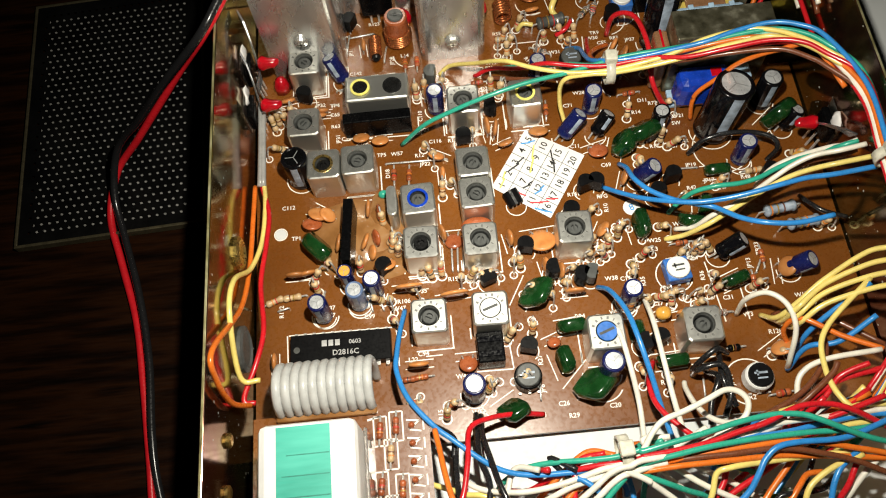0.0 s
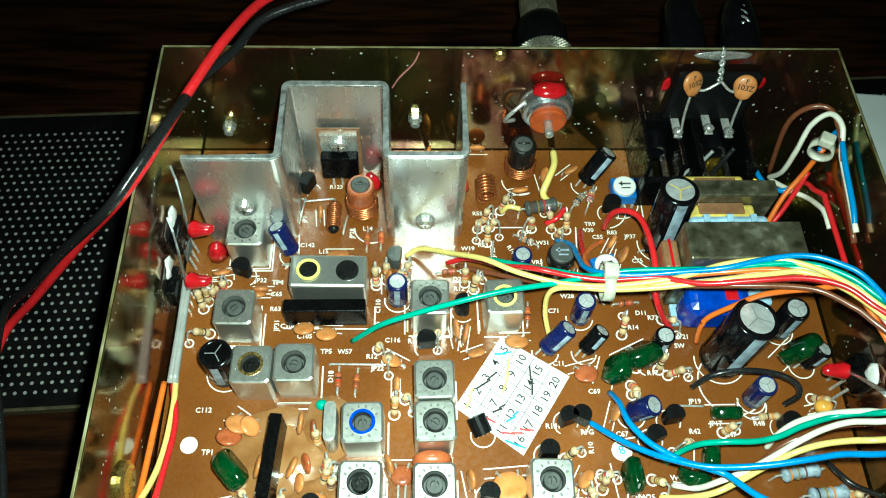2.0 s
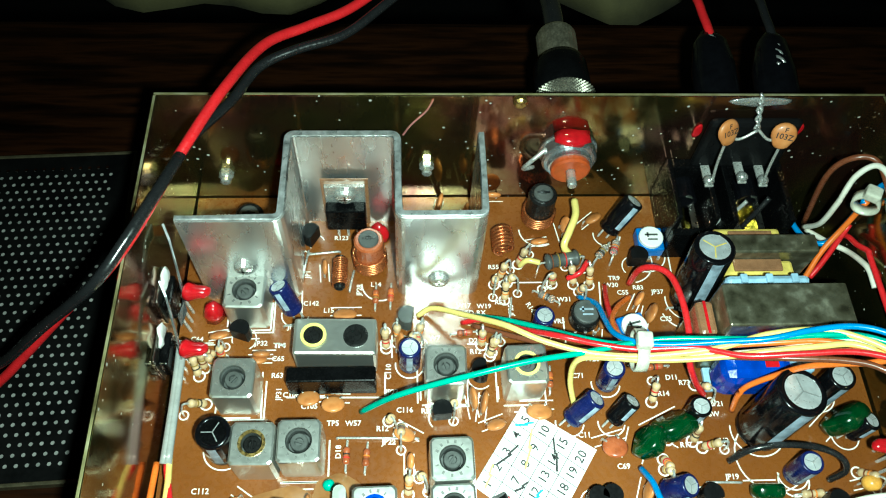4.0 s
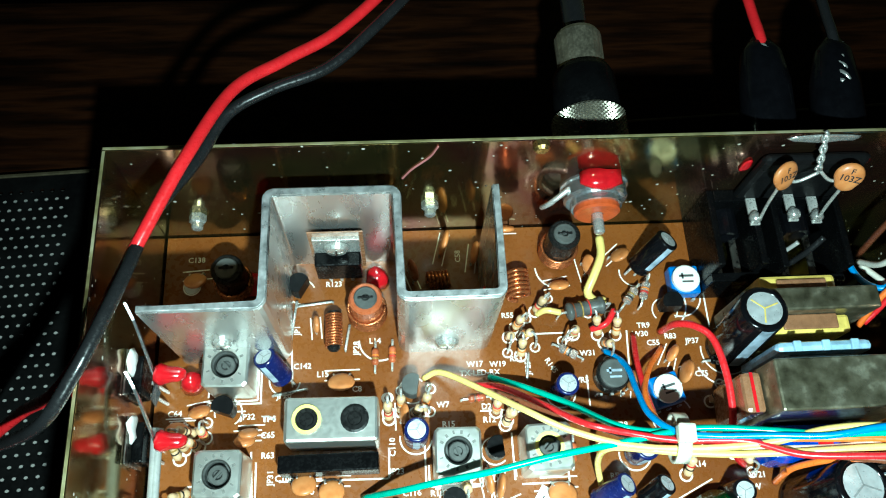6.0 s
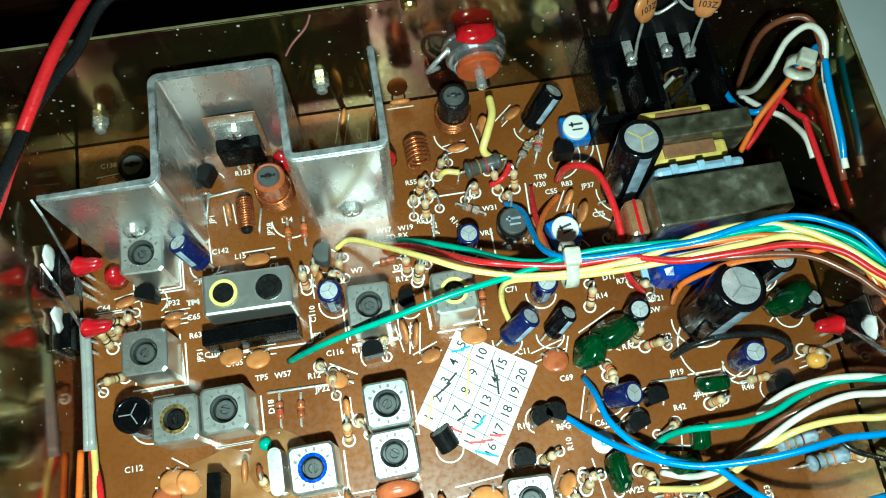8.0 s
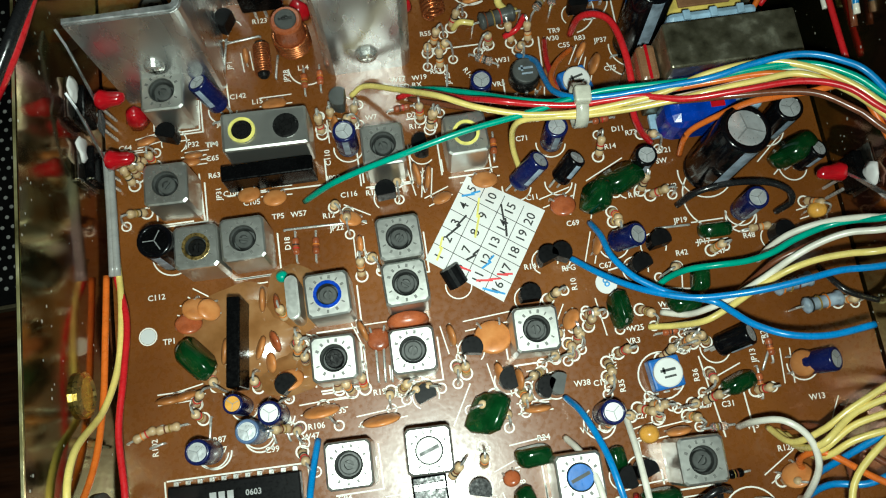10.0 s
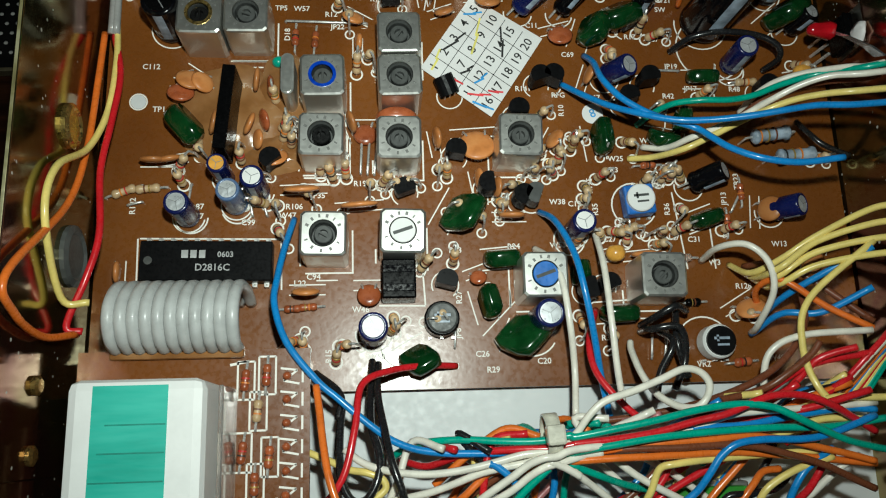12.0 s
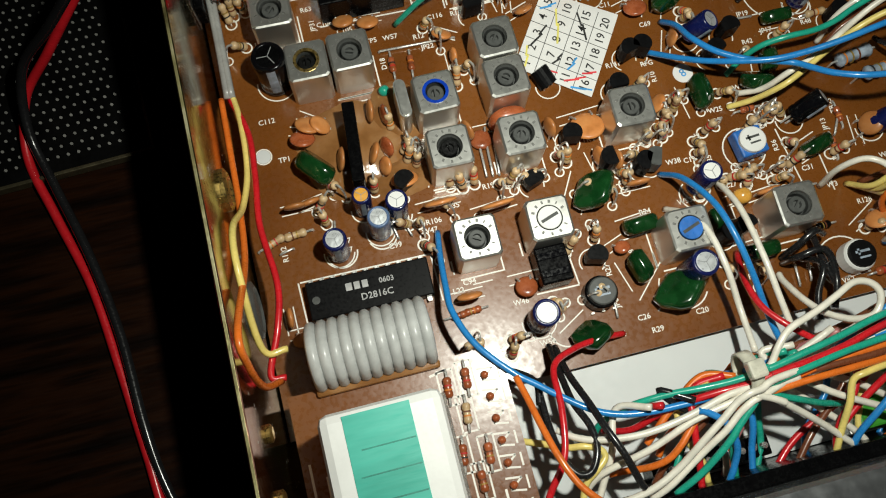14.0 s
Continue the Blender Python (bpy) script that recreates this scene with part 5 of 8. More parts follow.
wire('yellow', [(143.6, -65.4, 20.0), (137.0, -71.7, 7.5), (130.7, -77.9, 6.6), (125.8, -82.6, 4.5), (121.6, -86.2, 3.5)], r=0.74)
wire('red', [(144.5, -65.9, 20.0), (131.1, -73.9, 18.0), (119.2, -80.7, 15.6), (108.5, -86.1, 15.0), (102.4, -90.2, 14.0)], r=0.74)
wire('white', [(111.7, -71.3, 20.0), (100.6, -76.8, 14.5), (109.4, -83.1, 13.4), (116.3, -87.9, 11.5), (121.8, -91.7, 10.5)], r=0.74)
wire('orange', [(91.7, -74.7, 20.0), (88.3, -72.3, 11.0), (79.9, -78.5, 8.6), (69.9, -83.3, 8.0), (66.5, -87.1, 7.0)], r=0.74)
wire('green', [(83.6, -76.5, 20.0), (80.8, -73.6, 7.5), (75.9, -82.2, 4.8), (71.1, -88.9, 4.5), (67.8, -93.9, 3.5)], r=0.74)
wire('red', [(80.3, -74.8, 20.0), (74.1, -75.9, 18.0), (72.0, -83.8, 17.6), (71.8, -89.9, 15.0), (71.0, -94.6, 14.0)], r=0.74)
wire('yellow', [(76.9, -75.8, 20.0), (71.5, -76.8, 14.5), (71.1, -84.1, 13.7), (73.6, -89.9, 11.5), (73.7, -94.2, 10.5)], r=0.74)
wire('blue', [(90.6, -74.4, 20.0), (86.6, -76.6, 11.0), (86.7, -84.4, 10.7), (85.6, -90.3, 8.0), (84.6, -94.8, 7.0)], r=0.74)
wire('orange', [(88.2, -75.3, 20.0), (85.2, -77.5, 7.5), (83.8, -85.0, 6.9), (82.2, -90.8, 4.5), (80.9, -95.2, 3.5)], r=0.74)
wire('black', [(73.3, -78.0, 20.0), (67.5, -74.4, 18.0), (72.0, -79.6, 16.8), (78.5, -83.8, 15.0), (80.9, -86.9, 14.0)], r=0.74)
wire('white', [(64.5, -77.1, 20.0), (59.0, -75.7, 14.5), (56.0, -83.3, 13.8), (52.9, -89.1, 11.5), (50.4, -93.5, 10.5)], r=0.74)
wire('red', [(66.7, -77.3, 20.0), (61.9, -76.3, 11.0), (67.3, -78.9, 8.5), (70.2, -81.1, 8.0), (71.6, -82.7, 7.0)], r=0.74)
wire('pink', [(105.8, -72.1, 20.0), (97.8, -74.5, 7.5), (89.6, -82.9, 4.7), (82.6, -89.5, 4.5), (79.7, -94.6, 3.5)], r=0.74)
wire('orange', [(-6.0, 13.3, 6.5), (-6.0, 1.9, 8.4), (-6.0, -15.7, 12.0), (-6.0, -29.9, 20.0), (-6.0, -47.4, 41.8), (-6.0, -53.2, 37.9), (-6.0, -55.6, 25.9), (-4.2, -53.9, 15.0)])
wire('red', [(-4.1, 13.3, 6.0), (-1.3, 2.5, 9.0), (-1.4, -9.1, 12.0), (-2.3, -20.9, 14.0), (-1.0, -34.5, 16.0), (-2.6, -43.6, 17.0), (-5.9, -52.4, 16.0), (-3.2, -53.4, 15.0)])
wire('yellow', [(-4.1, 18.2, 5.0), (-2.6, 6.7, 8.0), (-3.0, -6.2, 10.0), (-5.0, -16.1, 14.0), (-6.0, -24.3, 26.2), (-6.0, -34.6, 29.3), (-6.0, -47.5, 19.3), (-1.6, -48.2, 17.0)])
wire('grey', [(-3.8, 40.8, 9.0), (-3.9, 27.7, 8.0), (-4.4, 12.9, 7.0)], r=0.9)
wire('grey', [(-3.1, 40.7, 9.0), (-3.3, 27.6, 8.0), (-3.5, 12.9, 7.0)], r=0.9)
wire('blue', [(152.1, 81.1, 4.0), (149.5, 73.7, 8.0), (150.4, 67.0, 10.0), (153.5, 64.0, 12.0), (156.6, 65.5, 14.0), (159.2, 67.9, 22.0), (158.6, 67.8, 26.0)])
wire('white', [(153.6, 72.6, 6.0), (153.5, 68.9, 14.0), (153.1, 68.4, 24.0), (154.1, 70.4, 32.0), (157.3, 70.8, 36.0), (159.3, 66.8, 36.0), (159.3, 60.7, 32.0), (159.3, 50.9, 30.0), (159.3, 41.1, 28.0)])
wire('brown', [(154.5, 74.6, 5.0), (151.0, 74.7, 26.0), (153.1, 74.2, 34.0), (157.8, 72.1, 36.0), (159.3, 64.1, 34.0), (159.3, 55.2, 30.0), (159.3, 39.3, 26.0)])
wire('white', [(154.0, 71.7, 6.0), (156.8, 65.3, 10.0), (159.3, 61.8, 12.0), (159.3, 56.8, 16.0), (159.3, 53.1, 18.0), (159.3, 48.3, 18.0)])
wire('red', [(155.9, 66.5, 8.0), (158.5, 65.2, 14.0), (158.5, 60.1, 18.0), (159.3, 57.2, 20.0), (159.3, 55.7, 20.0), (159.3, 47.4, 20.0), (159.3, 34.9, 20.0)])
wire('orange', [(149.7, 57.2, 6.0), (152.9, 61.9, 12.0), (156.9, 65.5, 18.0), (159.3, 67.6, 26.0)])
wire('red', [(151.8, 58.1, 5.0), (154.5, 60.9, 9.0), (158.3, 66.0, 18.0)])
wire('blue', [(158.5, 66.6, 28.0), (159.3, 66.6, 34.0), (159.3, 56.7, 32.0), (159.3, 47.0, 30.0), (159.3, 42.3, 28.0)])
wire('yellow', [(92.9, 80.1, 8.0), (92.7, 75.6, 8.0), (90.8, 71.2, 7.0), (89.4, 67.9, 5.0), (91.8, 66.7, 2.0), (94.0, 67.3, 0.5)], r=1.0)
wire('yellow', [(78.0, 64.4, 1.0), (79.6, 64.3, 4.0), (82.8, 63.6, 4.0)], r=0.74)
wire('red', [(95.2, 63.8, 4.0), (92.8, 60.6, 4.0), (89.8, 60.0, 2.0)], r=0.74)

# ---- upper harness ----
wire('green', [(37.7, 25.9, 0.9), (45.1, 25.9, 10.4), (52.8, 26.8, 14.4), (62.6, 27.8, 18.4), (74.7, 29.9, 20.4), (86.8, 31.6, 20.9), (98.8, 33.3, 22.3), (105.6, 33.3, 24.0), (115.2, 31.9, 26.9), (124.2, 30.2, 30.5), (133.3, 29.6, 33.4), (141.1, 28.4, 35.6), (147.0, 25.0, 37.4), (151.7, 20.3, 38.1), (158.6, 10.0, 38.0), (159.0, -12.0, 37.0), (158.6, -29.0, 36.0), (157.6, -45.0, 34.0), (156.0, -54.0, 29.0), (153.5, -61.5, 20.0), (147.0, -71.5, 16.0), (140.0, -78.3, 11.0)], r=0.68)
wire('green', [(66.0, 50.4, 0.5), (72.8, 46.6, 6.0), (80.7, 41.5, 12.0), (87.6, 35.5, 19.9), (94.4, 33.7, 20.7), (100.3, 33.9, 21.4), (108.1, 33.2, 23.6), (116.5, 31.6, 26.3), (124.5, 30.1, 29.5), (133.6, 29.4, 32.4), (141.4, 28.1, 34.6), (147.3, 24.4, 36.4), (152.1, 19.7, 37.1), (158.4, 9.2, 37.0), (158.8, -12.0, 36.0), (158.3, -29.0, 35.0), (157.3, -45.0, 33.0), (155.6, -54.0, 28.0), (153.0, -61.5, 20.0), (146.0, -71.5, 16.0), (138.0, -78.3, 11.0)], r=0.68)
wire('yellow', [(51.4, 50.7, 0.5), (55.1, 51.0, 4.0), (62.5, 45.7, 11.0), (70.3, 39.2, 19.5), (77.9, 35.0, 20.6), (86.8, 31.9, 21.0), (93.5, 30.5, 21.8), (99.8, 29.9, 22.7), (108.0, 29.5, 25.1), (115.7, 29.8, 27.4), (124.4, 31.2, 30.6), (133.6, 30.8, 33.5), (140.0, 28.4, 35.5), (145.7, 24.1, 37.2), (151.0, 18.4, 38.2), (158.2, 8.4, 38.3), (158.5, -12.0, 37.3), (158.1, -29.0, 36.3), (157.0, -45.0, 34.3), (155.2, -54.0, 29.3), (152.5, -61.5, 20.0), (145.0, -71.5, 16.0), (136.0, -78.3, 11.0)], r=0.68)
wire('red', [(62.4, 48.6, 0.5), (67.6, 46.8, 6.0), (75.7, 41.4, 12.0), (81.6, 35.8, 20.9), (90.6, 33.3, 21.5), (98.4, 31.6, 22.5), (105.0, 31.0, 24.2), (111.5, 30.1, 26.1), (119.1, 27.0, 29.1), (129.0, 25.8, 32.7), (138.9, 24.9, 35.6), (145.9, 22.0, 37.6), (150.6, 17.3, 38.3), (158.0, 7.6, 38.8), (158.2, -12.0, 37.8), (157.8, -29.0, 36.8), (156.7, -45.0, 34.8), (154.8, -54.0, 29.8), (152.0, -61.5, 20.0), (144.0, -71.5, 16.0), (134.0, -78.3, 11.0)], r=0.68)
wire('yellow', [(88.2, 25.6, 0.5), (86.1, 30.1, 9.0), (86.7, 31.3, 18.0), (93.5, 30.1, 21.3), (99.4, 29.2, 22.1), (107.8, 28.2, 24.6), (116.4, 27.7, 27.3), (124.5, 27.4, 30.5), (132.7, 27.2, 33.0), (139.7, 26.7, 35.0), (145.4, 22.6, 36.8), (150.8, 16.9, 37.7), (157.8, 6.8, 37.4), (158.0, -12.0, 36.4), (157.6, -29.0, 35.4), (156.4, -45.0, 33.4), (154.4, -54.0, 28.4), (151.5, -61.5, 20.0), (143.0, -71.5, 16.0), (132.0, -78.3, 11.0)], r=0.68)
wire('blue', [(92.5, 55.5, 0.5), (95.1, 50.3, 7.0), (95.1, 43.1, 13.0), (95.5, 37.4, 18.0), (98.7, 33.1, 22.9), (105.1, 31.7, 24.6), (114.8, 30.9, 27.5), (123.9, 29.9, 31.1), (132.3, 30.6, 33.7), (140.4, 30.3, 36.0), (146.5, 27.4, 37.8), (152.0, 22.0, 38.7), (157.6, 6.0, 39.2), (157.8, -12.0, 38.2), (157.3, -29.0, 37.2), (156.1, -45.0, 35.2), (154.0, -54.0, 30.2), (151.0, -61.5, 20.0), (142.0, -71.5, 16.0), (130.0, -78.3, 11.0)], r=0.68)
wire('orange', [(105.9, 55.5, 0.5), (100.3, 49.4, 7.0), (96.7, 42.9, 13.0), (96.6, 36.6, 18.0), (99.9, 32.4, 21.8), (107.4, 30.9, 24.1), (116.1, 30.4, 26.7), (125.2, 29.4, 30.3), (133.2, 28.6, 32.8), (139.7, 26.6, 34.8), (145.7, 23.2, 36.5), (151.3, 18.0, 37.5), (157.4, 5.2, 38.0), (157.5, -12.0, 37.0), (157.1, -29.0, 36.0), (155.8, -45.0, 34.0), (153.6, -54.0, 29.0), (150.5, -61.5, 20.0), (141.0, -71.5, 16.0), (128.0, -78.3, 11.0)], r=0.68)
wire('brown', [(64.9, 47.8, 0.5), (75.9, 41.8, 6.0), (86.1, 36.4, 12.0), (94.1, 31.9, 19.9), (99.6, 30.3, 20.6), (105.1, 29.6, 22.2), (112.8, 29.0, 24.5), (119.9, 27.5, 27.1), (129.7, 25.6, 30.7), (137.5, 24.1, 33.0), (142.9, 22.1, 34.6), (147.7, 18.0, 35.8), (150.7, 14.6, 36.3), (157.2, 4.4, 36.8), (157.2, -12.0, 35.8), (156.8, -29.0, 34.8), (155.5, -45.0, 32.8), (153.2, -54.0, 27.8), (150.0, -61.5, 20.0), (140.0, -71.5, 16.0), (126.0, -78.3, 11.0)], r=0.68)
wire('white', [(100.0, 29.8, 21.4), (108.2, 29.1, 23.8), (116.8, 28.5, 26.5), (124.9, 27.9, 29.7), (133.3, 28.0, 32.2), (140.3, 27.6, 34.2), (146.2, 23.7, 36.0), (151.6, 18.0, 36.9), (157.0, 3.6, 37.1), (157.0, -12.0, 36.1), (156.6, -29.0, 35.1), (155.2, -45.0, 33.1), (152.8, -54.0, 28.1), (149.5, -61.5, 20.0), (139.0, -71.5, 16.0), (124.0, -78.3, 11.0)], r=0.68)
wire('red', [(99.7, 58.7, 0.5), (97.8, 50.5, 7.0), (97.1, 41.5, 13.0), (97.9, 34.4, 18.0), (103.4, 31.5, 21.4), (110.9, 30.2, 23.6), (120.1, 28.1, 26.9), (130.1, 26.8, 30.5), (140.1, 25.8, 33.4), (147.3, 22.8, 35.4), (152.1, 18.3, 36.1), (156.8, 2.8, 36.6), (156.8, -12.0, 35.6), (156.3, -29.0, 34.6), (154.9, -45.0, 32.6), (152.4, -54.0, 27.6), (149.0, -61.5, 20.0), (138.0, -71.5, 16.0), (122.0, -78.3, 11.0)], r=0.68)
wire('red', [(106.1, 59.2, 0.5), (106.4, 58.1, 10.0), (109.2, 56.4, 14.0), (112.2, 53.2, 15.0), (113.7, 46.0, 15.0), (114.0, 38.3, 14.0), (113.6, 32.5, 12.0), (116.4, 29.9, 6.0), (119.9, 28.8, 0.5)], r=0.8)
wire('orange', [(125.9, 24.8, 0.5), (125.0, 25.9, 8.0), (126.1, 26.7, 12.0), (130.3, 27.1, 17.0), (133.6, 26.3, 24.0), (137.1, 24.9, 29.0), (141.8, 23.4, 33.0), (150.0, 22.0, 35.0), (155.0, 9.0, 34.0)], r=0.7)
wire('black', [(122.6, 12.7, 0.5), (126.4, 13.8, 6.0), (133.5, 14.1, 8.0), (141.0, 13.2, 8.0), (145.4, 10.8, 8.0), (146.5, 8.5, 6.0), (144.8, 7.8, 1.0)], r=0.75)
# ---- front harness ----
wire('green', [(54.9, -79.2, 8.0), (56.1, -77.9, 9.7), (59.1, -76.4, 12.9), (63.1, -75.7, 16.9), (69.0, -75.6, 18.8), (75.8, -76.1, 20.7), (82.5, -76.2, 22.1), (87.5, -75.4, 23.2), (88.4, -75.7, 23.4), (95.7, -74.5, 24.5), (103.2, -73.2, 25.0), (111.1, -71.6, 25.0), (118.9, -70.7, 25.0), (124.8, -71.3, 25.5), (128.5, -72.9, 25.9), (133.9, -75.4, 25.0), (139.6, -77.7, 23.6), (146.0, -79.2, 21.5), (150.7, -80.0, 20.0)], r=0.72)
wire('red', [(57.0, -79.2, 6.0), (61.7, -80.4, 10.1), (67.1, -78.8, 14.8), (72.3, -77.9, 18.5), (78.0, -77.6, 20.8), (84.8, -77.6, 22.2), (89.3, -76.8, 23.0), (88.4, -76.9, 23.1), (95.9, -76.3, 23.5), (103.5, -75.3, 23.7), (111.2, -73.5, 24.2), (116.7, -72.4, 24.8), (123.1, -70.0, 25.0), (127.4, -69.2, 25.0), (132.9, -69.6, 24.5), (137.7, -71.4, 24.0), (142.8, -73.9, 22.0), (147.8, -76.4, 20.0)], r=0.72)
wire('green', [(78.9, -94.6, 12.0), (78.8, -88.7, 16.1), (80.3, -84.2, 19.6), (82.9, -80.7, 21.3), (84.7, -78.9, 22.1), (88.2, -78.4, 23.2), (95.7, -77.3, 23.8), (103.3, -76.3, 24.0), (111.0, -75.7, 24.0), (119.1, -75.3, 23.4), (127.3, -75.1, 22.8), (135.6, -75.3, 22.1), (142.3, -74.9, 21.6), (149.9, -73.9, 21.0)], r=0.72)
wire('blue', [(34.8, -27.6, 0.5), (33.5, -34.8, 5.6), (32.6, -42.6, 10.4), (32.4, -48.4, 12.9), (35.1, -56.2, 14.6), (40.9, -63.6, 15.0), (44.8, -67.0, 15.0), (48.1, -69.9, 15.0), (52.3, -73.3, 15.3), (55.6, -75.5, 15.9), (59.8, -77.1, 16.6), (64.9, -77.9, 17.4), (69.1, -78.1, 18.0), (76.0, -78.2, 19.1), (82.9, -78.1, 20.1), (96.6, -76.7, 21.2), (109.3, -75.0, 22.0), (120.9, -74.5, 21.9), (128.4, -73.5, 21.0), (135.0, -72.6, 20.9), (142.7, -71.9, 20.0), (148.5, -72.3, 20.0)], r=0.72)
wire('white', [(46.2, -76.7, 15.0), (49.5, -79.1, 16.1), (53.6, -80.6, 17.3), (59.6, -81.5, 18.6), (64.6, -81.4, 19.5), (70.1, -80.6, 20.4), (74.6, -79.6, 21.0), (78.8, -78.6, 21.6), (82.9, -78.2, 22.0), (96.1, -76.8, 22.5), (106.6, -75.7, 22.2), (112.0, -74.6, 22.0), (117.9, -72.7, 22.0), (124.4, -72.0, 21.9), (131.1, -71.8, 21.4), (148.7, -71.0, 20.0)], r=0.72)
wire('white', [(48.0, -93.7, 8.0), (48.9, -91.3, 9.8), (49.9, -89.0, 11.5), (52.7, -87.0, 14.0), (57.3, -85.9, 15.7), (61.9, -84.9, 17.2), (66.5, -83.4, 18.4), (71.1, -81.7, 19.6), (75.6, -80.7, 20.7), (79.2, -80.1, 21.4), (82.8, -79.3, 22.1), (88.4, -78.9, 22.5), (93.5, -78.7, 22.5)], r=0.72)
wire('white', [(51.7, -92.9, 16.0), (57.1, -92.6, 17.0), (61.7, -91.5, 18.0), (66.2, -89.4, 19.0), (69.8, -87.0, 20.5), (73.3, -84.5, 22.0), (76.5, -82.4, 23.0), (79.6, -80.2, 24.0), (82.2, -79.2, 25.0), (84.5, -79.0, 25.0), (87.9, -77.9, 24.5), (98.8, -77.1, 22.0), (111.6, -76.0, 16.0)], r=0.72)
wire('white', [(60.5, -93.9, 15.0), (64.5, -92.1, 17.0), (69.1, -89.3, 18.5), (72.6, -87.1, 20.0), (76.6, -84.8, 21.5), (79.8, -82.4, 22.5), (82.4, -80.9, 23.5), (84.7, -80.3, 23.5), (93.9, -78.4, 21.0), (106.5, -77.4, 15.0)], r=0.72)
wire('orange', [(55.2, -87.8, 9.0), (57.6, -87.8, 10.8), (62.1, -88.1, 14.3), (65.7, -87.5, 16.0), (68.4, -85.7, 17.2), (70.8, -83.5, 17.7), (73.2, -81.7, 18.0), (78.4, -80.7, 18.0)], r=0.72)
wire('orange', [(41.0, -64.8, 17.0), (41.8, -69.7, 19.0), (42.7, -75.8, 21.5), (43.9, -81.6, 23.4), (45.9, -86.8, 24.0), (48.9, -90.7, 24.0), (51.9, -93.1, 23.5), (54.6, -95.1, 23.0)], r=0.72)
wire('brown', [(63.5, -92.3, 8.0), (66.7, -88.5, 10.7), (70.8, -85.3, 13.6), (74.5, -82.9, 15.4), (78.6, -80.0, 17.2), (81.8, -78.7, 18.4), (84.9, -79.3, 19.3), (96.3, -78.2, 21.8), (107.7, -78.2, 22.8), (113.8, -77.9, 23.0), (121.5, -78.3, 23.0), (129.4, -80.2, 22.5), (135.7, -82.2, 21.9), (141.3, -84.8, 20.9), (146.1, -86.9, 20.0)], r=0.72)
wire('green', [(65.7, -94.3, 14.0), (70.1, -92.0, 16.6), (73.6, -89.6, 18.7), (77.2, -86.8, 20.5), (79.8, -84.2, 21.7), (83.4, -81.0, 23.0)], r=0.72)
wire('blue', [(72.8, -80.0, 21.0), (74.1, -80.5, 21.0), (76.8, -82.8, 21.0), (78.3, -85.5, 19.7), (78.9, -88.7, 18.1), (77.8, -92.3, 15.7), (76.8, -94.4, 14.3), (76.2, -96.5, 13.0)], r=0.72)
wire('white', [(83.3, -79.9, 24.0), (86.1, -81.0, 23.5), (88.9, -82.6, 23.1), (88.1, -82.0, 22.6), (92.6, -85.2, 20.3), (97.1, -88.7, 17.9), (101.2, -92.3, 15.6), (104.2, -94.9, 14.0)], r=0.72)
wire('green', [(84.7, -79.8, 22.0), (89.0, -81.0, 21.3), (88.6, -81.0, 21.2), (93.1, -82.7, 19.3), (98.5, -84.6, 16.4), (104.3, -86.0, 12.8), (110.9, -87.2, 8.0)], r=0.72)
wire('orange', [(78.2, -81.9, 19.0), (81.8, -80.8, 20.1), (86.7, -80.1, 21.5), (88.5, -80.0, 22.0), (95.9, -79.7, 22.7), (103.5, -79.6, 22.7), (111.5, -79.4, 22.0), (119.6, -79.4, 21.3), (127.7, -80.1, 20.6), (136.0, -81.0, 19.9), (147.5, -82.4, 19.0)], r=0.72)
wire('orange', [(83.7, -80.3, 22.0), (88.5, -79.0, 22.0), (98.8, -77.8, 22.0), (106.3, -77.2, 22.5), (113.9, -76.9, 23.0), (122.0, -76.5, 22.5), (129.9, -77.7, 22.0), (135.4, -79.0, 21.4), (141.0, -80.3, 20.7), (146.9, -81.9, 20.0)], r=0.72)
wire('blue', [(102.6, -94.9, 14.0), (104.7, -91.9, 16.3), (108.0, -88.9, 19.1), (111.3, -86.1, 20.7), (113.6, -82.8, 22.2), (115.6, -79.9, 23.0), (118.6, -77.8, 23.9), (123.8, -77.2, 24.0), (131.8, -77.3, 23.6), (137.5, -76.4, 23.0), (147.0, -73.4, 22.0)], r=0.72)
wire('yellow', [(99.4, -94.8, 14.0), (101.0, -90.3, 16.8), (103.0, -85.9, 19.4), (104.4, -82.0, 20.9), (107.2, -81.1, 22.0), (114.2, -80.5, 21.3), (125.3, -80.0, 20.1), (136.7, -79.7, 19.0)], r=0.72)
wire('yellow', [(126.4, -96.0, 14.0), (124.1, -90.9, 16.6), (124.8, -87.4, 18.2), (127.3, -85.0, 19.1), (132.0, -82.6, 20.0), (138.6, -80.8, 20.0)], r=0.72)
wire('yellow', [(120.4, -77.4, 20.0), (129.1, -76.3, 20.0), (135.8, -74.1, 20.0), (141.3, -73.7, 20.0), (148.1, -74.3, 20.0)], r=0.72)
wire('yellow', [(131.8, -72.2, 20.0), (138.6, -70.1, 20.9), (142.4, -69.7, 21.0), (148.2, -70.0, 21.0), (159.5, -70.0, 23.0)], r=0.72)
wire('blue', [(129.0, -96.2, 13.0), (129.5, -91.5, 16.4), (130.4, -87.1, 18.8), (132.4, -83.6, 19.9), (134.8, -81.7, 20.0), (138.9, -79.2, 20.0)], r=0.72)
wire('red', [(131.1, -92.3, 10.0), (132.8, -89.7, 13.6), (134.9, -86.7, 16.6), (137.1, -82.7, 18.4), (139.3, -80.2, 19.0)], r=0.72)
